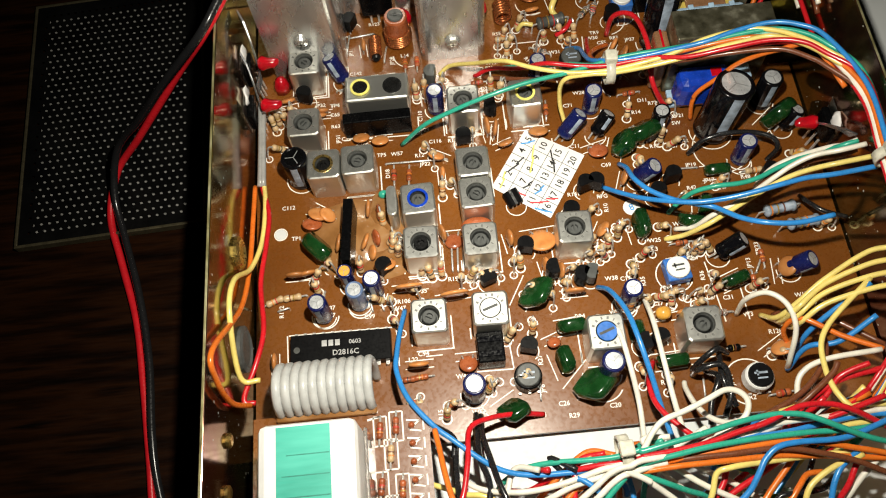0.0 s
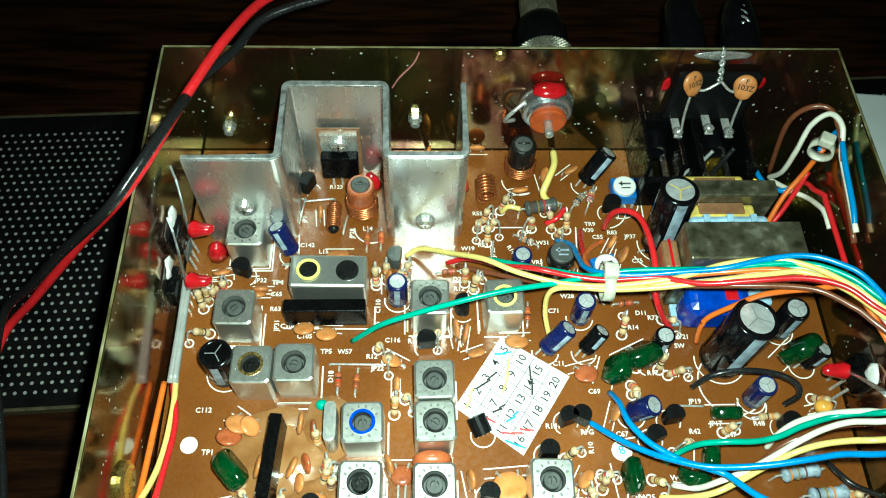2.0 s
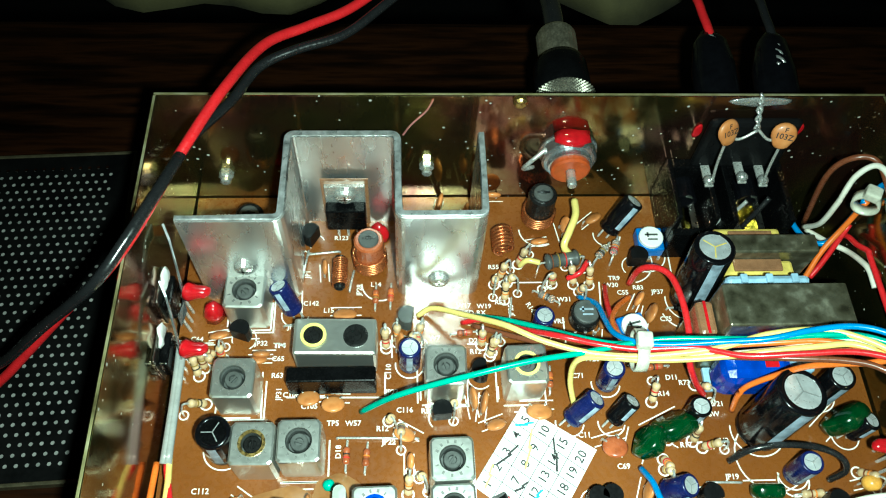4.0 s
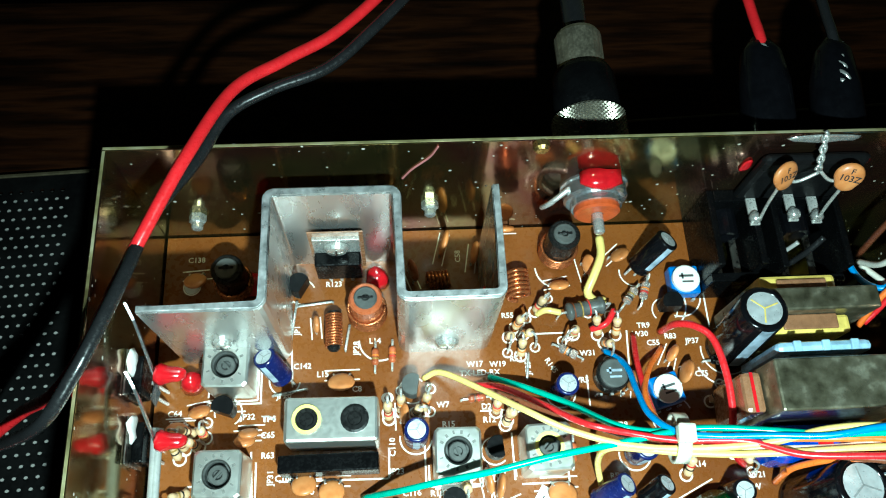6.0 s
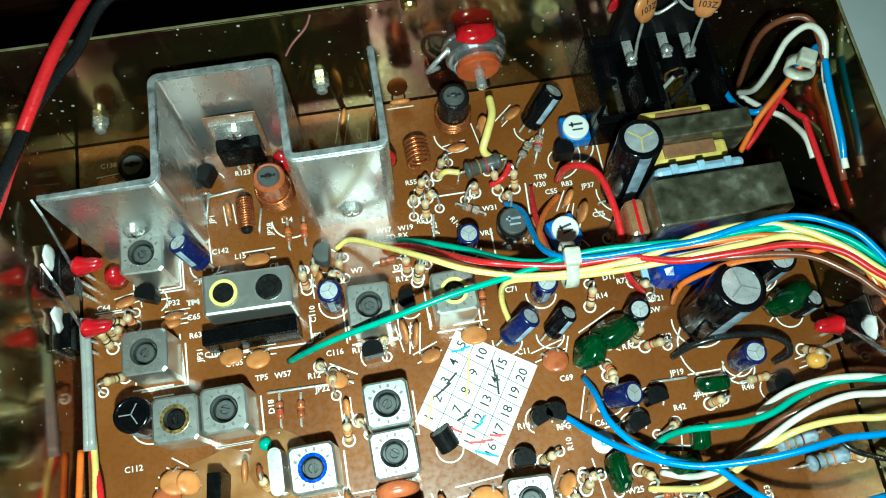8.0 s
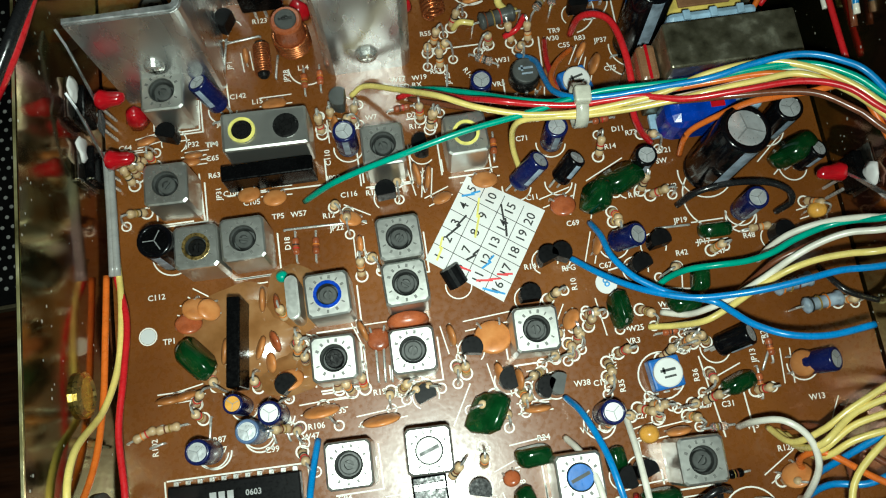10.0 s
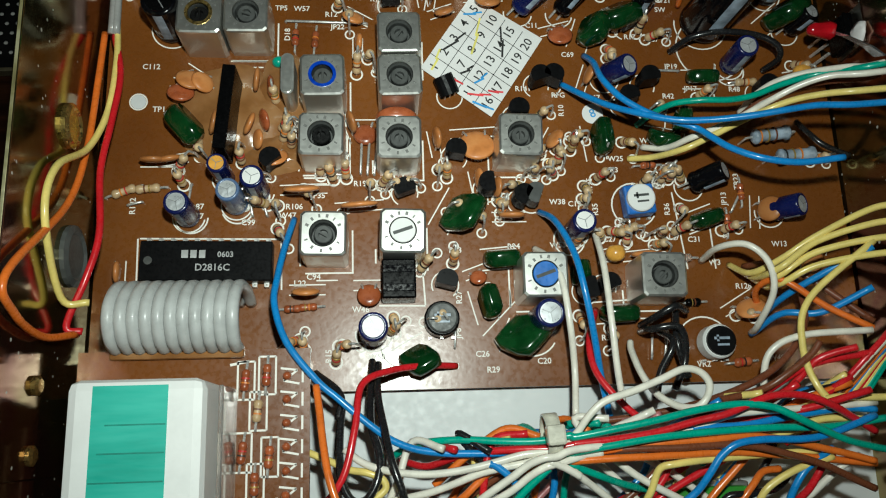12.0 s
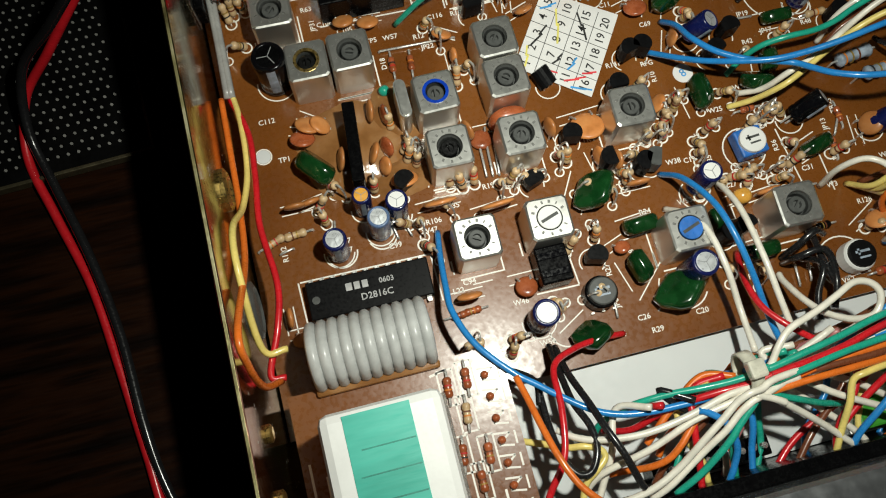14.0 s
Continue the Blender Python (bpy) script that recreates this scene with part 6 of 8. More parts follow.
wire('white', [(133.9, -91.9, 10.0), (136.2, -87.7, 15.0), (141.1, -82.8, 18.0), (145.3, -80.8, 18.0)], r=0.72)
wire('white', [(106.2, -56.4, 4.0), (105.7, -58.5, 6.0), (105.6, -63.8, 11.7), (106.9, -68.1, 16.3), (109.4, -70.6, 20.2), (112.0, -70.9, 23.0), (113.8, -69.0, 23.9), (114.0, -66.6, 24.7), (112.3, -64.6, 25.0), (109.3, -64.0, 25.0), (105.0, -65.7, 25.0), (99.7, -67.7, 25.0), (94.0, -69.5, 24.7), (91.0, -72.1, 24.0), (89.1, -74.7, 23.0), (87.1, -76.8, 22.0)], r=0.72)
wire('brown', [(111.2, -71.7, 18.0), (115.4, -70.2, 17.5), (122.8, -68.9, 17.0), (128.3, -67.5, 17.3), (132.4, -65.0, 18.6), (137.3, -61.3, 19.6), (139.1, -58.9, 20.0)], r=0.72)
wire('red', [(132.0, -69.3, 14.0), (133.8, -67.9, 15.2), (136.0, -65.4, 17.0), (138.5, -62.5, 19.1), (141.7, -61.2, 20.6), (145.4, -60.4, 22.0)], r=0.72)
wire('orange', [(108.9, -96.4, 8.0), (110.6, -95.6, 9.3), (116.3, -92.8, 13.3), (121.2, -88.9, 15.4), (124.0, -85.9, 15.9), (126.9, -83.4, 14.9), (130.8, -83.0, 14.0)], r=0.72)
wire('black', [(119.3, -96.2, 8.0), (117.7, -91.3, 13.1), (119.3, -87.8, 15.2), (123.6, -87.4, 15.3), (130.4, -86.6, 12.7), (134.9, -84.1, 10.0)], r=0.72)
wire('yellow', [(35.2, -74.9, 7.0), (38.5, -76.7, 12.0), (43.3, -78.7, 14.0), (47.1, -80.4, 15.0), (50.4, -81.0, 16.0), (53.2, -82.2, 16.0), (53.8, -84.0, 16.0), (51.7, -85.8, 16.0), (48.9, -88.0, 15.0), (47.5, -91.6, 14.0), (48.0, -93.9, 13.0)], r=0.72)
wire('red', [(69.2, -60.3, 0.5), (62.7, -60.5, 5.0), (55.4, -61.6, 9.0), (49.6, -64.5, 13.0), (48.3, -72.4, 16.0), (46.7, -79.8, 17.0), (44.8, -83.8, 17.0), (42.0, -87.3, 16.0), (40.2, -90.4, 15.0), (39.2, -93.5, 14.0)], r=0.72)
wire('black', [(51.5, -59.2, 4.0), (51.1, -66.1, 9.8), (51.2, -72.3, 13.8), (52.7, -77.6, 16.3), (52.4, -82.2, 17.5), (50.3, -85.7, 17.7), (47.6, -85.7, 17.3), (45.7, -82.0, 16.3), (45.2, -75.5, 13.7), (45.6, -68.1, 11.0)], r=0.78)
wire('black', [(52.7, -59.8, 4.0), (52.5, -66.2, 10.6), (53.7, -73.0, 16.2), (54.9, -78.7, 19.3), (56.7, -84.1, 20.0), (58.5, -89.9, 18.5), (59.2, -91.2, 18.0)], r=0.78)
wire('black', [(40.1, -61.7, 8.0), (45.2, -66.2, 12.0), (44.9, -71.1, 12.0)], r=0.78)

# ---- wires over the middle of the board ----
wire('blue', [(101.7, 11.4, 1.0), (102.1, 6.7, 7.0), (102.5, 1.0, 11.0), (105.3, -4.0, 13.0), (108.6, -7.0, 14.0), (112.1, -9.4, 15.0), (116.4, -11.1, 15.5), (120.7, -12.8, 16.0), (122.8, -15.5, 18.0), (125.6, -18.9, 20.5), (130.7, -22.0, 23.0), (138.0, -23.3, 24.0), (146.8, -22.6, 25.0)], r=0.72)
wire('blue', [(95.7, 3.6, 2.0), (99.3, -0.7, 6.0), (103.9, -5.0, 10.0), (108.9, -8.5, 14.0), (115.9, -11.3, 17.0), (122.8, -12.1, 19.0), (129.6, -12.3, 21.5), (136.1, -11.9, 23.5), (143.0, -11.2, 24.5), (149.8, -11.7, 26.0), (159.5, -11.7, 28.0)], r=0.72)
wire('green', [(112.9, -6.0, 0.5), (116.0, -4.3, 4.0), (119.4, -3.9, 8.5), (124.7, -4.4, 11.5), (130.9, -4.5, 12.0), (136.2, -3.6, 12.5), (141.8, -1.5, 13.0), (148.1, -0.0, 14.5), (152.3, -0.2, 17.5), (155.7, -1.5, 22.0), (159.5, -1.5, 24.0)], r=0.72)
wire('white', [(138.0, -2.8, 0.5), (138.9, -1.3, 6.0), (141.7, 0.2, 10.0), (145.9, 0.9, 13.0), (150.2, 0.7, 16.0), (154.1, -0.4, 20.0), (156.3, -1.3, 22.0), (159.5, -1.3, 24.0)], r=0.72)
wire('white', [(113.8, -11.3, 0.5), (117.9, -13.1, 5.0), (121.1, -13.1, 11.0), (125.9, -11.7, 13.0), (131.9, -9.2, 14.0), (138.4, -6.0, 16.0), (143.2, -4.2, 19.0), (148.2, -3.5, 22.0), (153.4, -4.4, 25.0), (159.5, -4.4, 27.0)], r=0.72)
wire('yellow', [(110.4, -14.1, 0.5), (115.0, -15.1, 4.5), (119.1, -15.7, 11.0), (123.9, -14.0, 13.0), (130.8, -10.8, 14.0), (137.0, -8.4, 16.0), (141.9, -7.6, 19.5), (146.7, -7.9, 23.0), (150.9, -8.7, 26.0), (159.5, -8.7, 28.0)], r=0.72)
wire('brown', [(130.1, -10.4, 1.0), (133.5, -7.7, 8.0), (137.1, -5.3, 12.0), (142.7, -3.8, 15.0), (148.5, -2.7, 17.0), (156.8, -3.0, 20.0), (159.5, -3.0, 22.0)], r=0.72)
wire('black', [(149.1, -6.8, 5.0), (150.2, -11.1, 8.0), (152.6, -14.1, 9.0), (158.1, -16.6, 9.0)], r=0.65)
wire('grey', [(134.4, 73.6, 17.0), (132.3, 72.9, 13.0), (129.3, 73.0, 7.0), (129.0, 71.4, 2.0), (128.9, 69.8, 0.5)], r=0.5)
wire('black', [(140.5, 74.6, 17.0), (138.2, 72.9, 13.0), (136.6, 72.2, 7.0), (137.0, 70.9, 2.0), (137.0, 69.3, 0.5)], r=0.7)

# ---- cable ties ----
cable_tie(99.6, 32.2, 20.6, turn=-4, w_=8.6, hgt=7.4)
cable_tie(84.3, -75.4, 21.8, turn=4, w_=7.2, hgt=6.4)
cable_tie(157.0, 65.4, 28.5, turn=60, w_=5.2, hgt=5.2)
cable_tie(157.6, -13.3, 36.5, turn=92, w_=5, hgt=6)

# ---- paper label ----
LABEL_CORNERS = [(63.2, 8.3), (75.6, 26.8), (92.2, 15.9), (79.2, -3.8)]


# ---- paper label with handwritten strokes ----
def paper_label():
    w0, n0, e0, s0 = (Vector(p) for p in LABEL_CORNERS)
    ob = thing("paper_label", "white paper label of numbered squares with pen marks, on the board", "label", (0, 0, 0))
    bm = bmesh.new()
    prism(bm, [tuple(p) for p in (w0, s0, e0, n0)], 0.45, 0.6)
    part("sheet", bm, PAPER, ob)

    def spot(u, v):          # u along 1..5, v along 1, 6, 11, 16
        return w0 + (n0 - w0) * u + (s0 - w0) * v
    turn = math.degrees(math.atan2((n0 - w0).y, (n0 - w0).x))

    def rule(a, b, mat, wd=0.16, z=0.62, name="ruled_line"):
        d = (b - a).normalized()
        s = Vector((-d.y, d.x)) * wd / 2
        bm2 = bmesh.new()
        bm2.faces.new([bm2.verts.new((p.x, p.y, z)) for p in (a + s, a - s, b - s, b + s)])
        part(name, bm2, mat, ob)
    for i in range(1, 5):
        rule(spot(i / 5, 0), spot(i / 5, 1), INK)
    for j in range(1, 4):
        rule(spot(0, j / 4), spot(1, j / 4), INK)
    for j in range(4):
        for i in range(5):
            p = spot((i + 0.5) / 5, (j + 0.5) / 4)
            legend(str(1 + i + 5 * j), p.x, p.y, 3.0, turn, 0.63, ob, INK, "number")
    for (a, b, c_, d), m in (((0.32, 0.1, 0.62, 0.2), INK), ((0.05, 0.12, 0.3, 0.06), YELLOW_INK), ((0.45, 0.4, 0.85, 0.24), YELLOW_INK), ((0.62, 0.72, 0.9, 0.5), INK), ((0.2, 0.42, 0.36, 0.5), INK),
                             ((0.1, 0.3, 0.12, 0.52), RED_INK), ((0.2, 0.62, 0.38, 0.68), BLUE_INK), ((0.06, 0.62, 0.2, 0.86), RED_INK), ((0.02, 0.72, 0.08, 0.98), BLUE_INK), ((0.78, 0.05, 0.92, 0.22), BLUE_INK), ((0.22, 0.8, 0.3, 0.96), RED_INK)):
        pa, pb = spot(a, b), spot(c_, d)
        rule(pa, pa.lerp(pb, 0.6) + Vector((0.4, -0.3)), m, 0.5, 0.64, "pen_stroke")
        rule(pa.lerp(pb, 0.5), pb, m, 0.45, 0.644, "pen_stroke")


paper_label()


# ---- heatsink ----
def screw(parent, at, rot, r=2.4, name="screw", mat=STEEL):
    bm = bmesh.new()
    lathe(bm, [(r, 0), (r, 0.6), (r * 0.8, 1.3), (r * 0.4, 1.6), (0, 1.65)], 16)
    ob = part(name, bm, mat, parent, at=at, rot=rot)
    for a in (0, 90):
        bm = bmesh.new()
        box(bm, -r * 0.55, r * 0.55, -0.22, 0.22, 1.5, 1.68)
        part("cross_slot", bm, TIN_DARK, ob, rot=(0, 0, a))
    return ob


heatsink = thing("heatsink", "folded thick aluminium heatsink standing on the board", "heatsink", (0, 0, 0))
bm = bmesh.new()
path = []
for cx, cy, a0, a1 in ((-0.8, 57, None, None), (20.0, 58.5, -90, 0), (23.2, 78.2, 180, 90), (45.2, 78.2, 90, 0), (48.4, 59.2, 180, 270), (64.4, 59.2, -90, 0)):
    if a0 is None:
        path.append((cx, cy))
        continue
    for k in range(5):
        a = math.radians(a0 + (a1 - a0) * k / 4)
        path.append((cx + 1.6 * math.cos(a), cy + 1.6 * math.sin(a)))
path.append((66, 80))
strip(bm, path, 1.5, 0.02, 36.5)
part("folded_sheet", bm, ALU, heatsink)
# the highlight along the sheared top, added as a paler strip
bm = bmesh.new()
strip(bm, path, 1.2, 36.51, 37.1)
part("lit_cut_edge", bm, LIT_CUT_ALU, heatsink, "sheared edge with its highlight put in as a paler strip")
screw(heatsink, (56.5, 56.9, 8.5), (90, 0, 0), 2.6)
screw(heatsink, (10.5, 56.2, 17), (90, 0, 0), 2.2)
bm = bmesh.new()
lathe(bm, [(0, 0), (2, 0), (2, 5), (1.6, 5.4), (0, 5.4)], 14)
part("spacer", bm, STEEL, heatsink, at=(61, 60.5, 10), rot=(0, 90, 0))


def power_transistor(x, y, z, rot, label, lacquer=False):
    ob = thing("power_transistor", label, "power transistor", (x, y, z), rot, "power transistors")
    bm = bmesh.new()
    box(bm, -5, 5, 0, 1.2, 0, 15, 0.15)
    part("metal_tab", bm, STEEL, ob)
    bm = bmesh.new()
    box(bm, -5, 5, -3.2, -0.01, 0, 8.6, 0.4)
    part("plastic_body", bm, BLACK, ob)
    screw(ob, (0, -0.1, 11.8), (90, 0, 0), 2.6)
    for s in (-2.5, 0, 2.5):
        bm = bmesh.new()
        sweep(bm, [(s, -1.5, 0.3), (s, -1.5, -z - 0.2)], 0.4, 6)
        part("lead", bm, LEAD, ob)
    return ob


power_transistor(33.5, 76.3, 5, (0, 0, 0), "power transistor screwed inside the aluminium heatsink")
bm = bmesh.new()
prism(bm, [(-5.8, -16), (5.8, -16), (5.8, 4), (-5.8, 4)], 0, 0.25)
tagged(part("mica_washer", bm, BROWN_TAPE, at=(33.5, 77.5, B + 18), rot=(90, 0, 0)), "copper-brown mounting tab behind the power transistor", "insulator")


# ---- wall-mounted transistors with spring clips and red lacquer ----
def wall_transistor(y, z, side=1, label="power transistor clipped to the chassis wall, dabbed with red lacquer"):
    ob = thing("clamped_transistor", label, "power transistor", (L if side > 0 else R, y, z), (0, 0, 90 if side > 0 else -90), "clamped transistors")
    bm = bmesh.new()
    box(bm, -4.6, 4.6, -0.4, -0.05, -7, 4, 0.1)
    part("mica_sheet", bm, TIN_DARK, ob, "insulating sheet")
    bm = bmesh.new()
    box(bm, -4.0, 4.0, -2.6, -0.45, -6, 1, 0.4)
    part("plastic_body", bm, BLACK, ob)
    bm = bmesh.new()
    bend = [(11, -1.0, 9.5, 1.5), (8, -2.4, 8.0, 1.3), (3, -3.6, 3.0, 1.2), (-1.5, -4.2, -3.5, 1.3), (-3.5, -2.4, -8, 1.6)]
    rim = [[bm.verts.new((x_ + q, y_, z_ + w_)), bm.verts.new((x_ - q, y_ - 0.3, z_ - w_))] for x_, y_, z_, w_ in bend for q in (0.6,)]
    for a_, b_ in zip(rim, rim[1:]):
        bm.faces.new((a_[0], a_[1], b_[1], b_[0]))
    bmesh.ops.remove_doubles(bm, verts=bm.verts, dist=0.01)
    bmesh.ops.solidify(bm, geom=bm.faces[:], thickness=0.5)
    part("spring_clip", bm, CHROME, ob, "bright spring clip")
    bm = bmesh.new()
    lathe(bm, [(0, 0), (2.6, 0), (2.9, 0.4), (2.0, 0.9), (0, 1.0)], 14)
    for v in bm.verts:
        v.co += 0.9 * noise.noise_vector(v.co * 0.45 + Vector((y, z, 0)))
    part("paste_smear", bm, PAPER, ob, "smear of white heat paste", at=(2.2, -0.5, 2.5), rot=(90, 0, 0), smooth=True)
    bm = bmesh.new()
    lathe(bm, [(0, 0), (1.8, 0.2), (2.2, 1.4), (1.7, 3.4), (1.5, 5.0), (0.9, 6.2), (0, 6.5)], 12)
    for v in bm.verts:
        v.co += 0.5 * noise.noise_vector(v.co * 0.6)
    part("lacquer_blob", bm, LACQUER, ob, "glossy red locking lacquer", at=(0, -4.6, 0), rot=(90, 0, 0), smooth=True)
    for s in (-2.5, 0, 2.5):
        bm = bmesh.new()
        sweep(bm, [(s, -2.5, -6.5), (s, -3.2, -z - 0.3)], 0.4, 6)
        part("lead", bm, LEAD, ob)
    return ob


wall_transistor(50, 16)
wall_transistor(37.5, 12)
wall_transistor(12, 13, -1)


def lacquer_dab(x, y, z, r, h=2.0):
    bm = bmesh.new()
    lathe(bm, [(0, 0), (r, 0), (r * 0.95, h * 0.4), (r * 0.6, h * 0.85), (0, h)], 14)
    for v in bm.verts:
        v.co += 0.22 * r * noise.noise_vector(v.co * 0.5 + Vector((x, y, 0)))
    ob = part("lacquer_dab", bm, LACQUER, smooth=True)
    ob.matrix_basis = pose(x * MM, y * MM, BOARD + z * MM)
    return tagged(ob, "glossy dab of red locking lacquer", "lacquer dab", "lacquer dabs")


lacquer_dab(1.2, 51.5, 0.3, 2.6, 6)
lacquer_dab(41.5, 74.5, 0.3, 2.8, 4)
lacquer_dab(66.5, 67, 9, 2.0, 4)
lacquer_dab(13.5, 74, 0.2, 3.0, 2)


for x_, z_, h_ in ((120.6, 28.5, 5.0), (146.0, 29.0, 4.6)):
    bm = bmesh.new()
    lathe(bm, [(0, 0), (1.1, 0), (1.0, 0.3), (0.6, 0.5), (0, 0.55)], 12)
    for v in bm.verts:
        v.co.y *= h_ / 2
        v.co += 0.35 * noise.noise_vector(v.co * 0.5 + Vector((x_, 0, 0)))
    dab = part("lacquer_dab", bm, LACQUER, smooth=True)
    dab.matrix_basis = pose(x_ * MM, BACK - 0.0001, BOARD + z_ * MM, 90, 0, 0)
    tagged(dab, "smeared streak of red lacquer on the back wall", "lacquer dab", "lacquer dabs")


# ---- integrated circuit ----
def dip(x, y, ln, wd, pins, turn):
    ob = thing("integrated_circuit", "long black dual in-line integrated circuit with white print", "integrated circuit", (x, y, 0), (0, 0, turn))
    bm = bmesh.new()
    box(bm, -ln / 2, ln / 2, -wd / 2, wd / 2, 0.6, 4.0, 0.3)
    part("package", bm, BLACK_MATT, ob)
    for side in (-1, 1):
        for k in range(pins):
            px_ = (k - (pins - 1) / 2) * 2.5
            placed("pin", shared(("pin", side), lambda b: (box(b, -0.5, 0.5, min(0, side * 0.8), max(0, side * 0.8), 1.5, 1.8), box(b, -0.4, 0.4, side * 0.85 - 0.15, side * 0.85 + 0.15, -2, 2.1))), LEAD, ob, at=(px_, side * wd / 2, 0))
    bm = bmesh.new()
    lathe(bm, [(0.9, 0), (0.9, 0.03), (0, 0.03)], 12)
    part("index_mark", bm, FERRITE_GREY, ob, at=(-ln / 2 + 1.8, 0, 4.0))
    for k, wd_ in enumerate((1.4, 1.3, 1.3)):
        bm = bmesh.new()
        box(bm, -wd_ / 2, wd_ / 2, -0.85, 0.85, 0, 0.02)
        part("maker_mark", bm, INK_GREY, ob, at=(-4.4 + 1.8 * k, 1.4, 4.0))
    legend("0603", 4.0, 1.3, 1.7, 0, 4.02, ob, INK_GREY, "printed_code")
    legend("D2816C", 1.4, -1.5, 2.1, 0, 4.02, ob, INK_GREY, "printed_code")


dip(16.9, -37.4, 27.4, 8.6, 11, -1.0)
for a in ((2, -31.5, 32, -32.0), (32, -32.0, 32.2, -43.2), (1.6, -31.5, 1.8, -43)):
    printed(*a)


# ---- twin can, ferrite bar, single in-line module, crystal, block ----
twin = thing("twin_tuning_can", "long tinned double tuning can with one yellow ringed core", "tuning coil", (31.9, 40.6, 0), (0, 0, -1))
bm = bmesh.new()
box(bm, -9.6, 9.6, -4.6, 4.6, 0.02, 11.5, 0.7)
part("shield", bm, TIN, twin)
for sx, ring in ((-4.9, True), (4.8, False)):
    bm = bmesh.new()
    lathe(bm, [(2.9, 0), (2.9, 0.25), (2.4, 0.35), (1.5, 0.3), (1.3, 0.06), (0, 0.05)], 20)
    part("core", bm, FERRITE, twin, at=(sx, 0, 11.5))
    if ring:
        bm = bmesh.new()
        lathe(bm, [(2.3, 0.2), (2.3, 0.6), (3.0, 0.6), (3.0, 0.2)], 22)
        part("ring", bm, YELLOW_INK, twin, "yellow paint ring", at=(sx, 0, 11.5))
bm = bmesh.new()
box(bm, 20.8, 41.3, 30.6, 34.2, B + 0.02, B + 8.5, 0.35)
world_mesh("ferrite_bar", bm, BLACK, "long black filter module beside the twin can", "filter module")
sip = thing("filter_strip", "upright black single in-line module with tinned pins", "integrated circuit", (20.9, -5.5, 0), (0, 0, 85))
bm = bmesh.new()
box(bm, -9.5, 9.5, -1.4, 1.4, 1.5, 11, 0.3)
part("package", bm, BLACK, sip)
for k in range(9):
    placed("pin", shared(("sippin",), lambda b: box(b, -0.3, 0.3, -0.15, 0.15, -0.3, 1.7)), LEAD, sip, at=((k - 4) * 2.1, 0, 0))
crystal = thing("crystal", "slim tinned quartz crystal can standing by a tuning can", "crystal", (34, 2.0, 0), (0, 0, 90))
bm = bmesh.new()
prism(bm, [(3.4 + 1.4 * math.cos(a), 1.4 * math.sin(a)) for a in np.linspace(-math.pi / 2, math.pi / 2, 7)] + [(-3.4 + 1.4 * math.cos(a), 1.4 * math.sin(a)) for a in np.linspace(math.pi / 2, 3 * math.pi / 2, 7)], 0.02, 11, 0.4)
part("can", bm, TIN, crystal)
bm = bmesh.new()
lathe(bm, [(0, 0), (4.4, 0), (4.7, 2.5), (4.5, 5), (3.6, 6.4), (0, 6.8)], 18)
for v in bm.verts:
    v.co.y *= 0.45
filt = part("ceramic_filter", bm, CERAMIC_BROWN, smooth=True)
filt.matrix_basis = pose(0.0574, -0.0054, BOARD)
tagged(filt, "small glazed brown ceramic filter between two cans", "ceramic filter")
block = thing("filter_block", "small black moulded filter block with a ribbed top", "ceramic filter", (57.2, -42.4, 0))
bm = bmesh.new()
box(bm, -3.6, 3.6, -4.2, 4.2, 0.02, 7, 0.4)
part("body", bm, BLACK, block)
for k in (-1, 1):
    bm = bmesh.new()
    box(bm, -3.4, 3.4, k * 2 - 0.8, k * 2 + 0.8, 7, 7.4, 0.15)
    part("rib", bm, BLACK_SLEEVE, block)
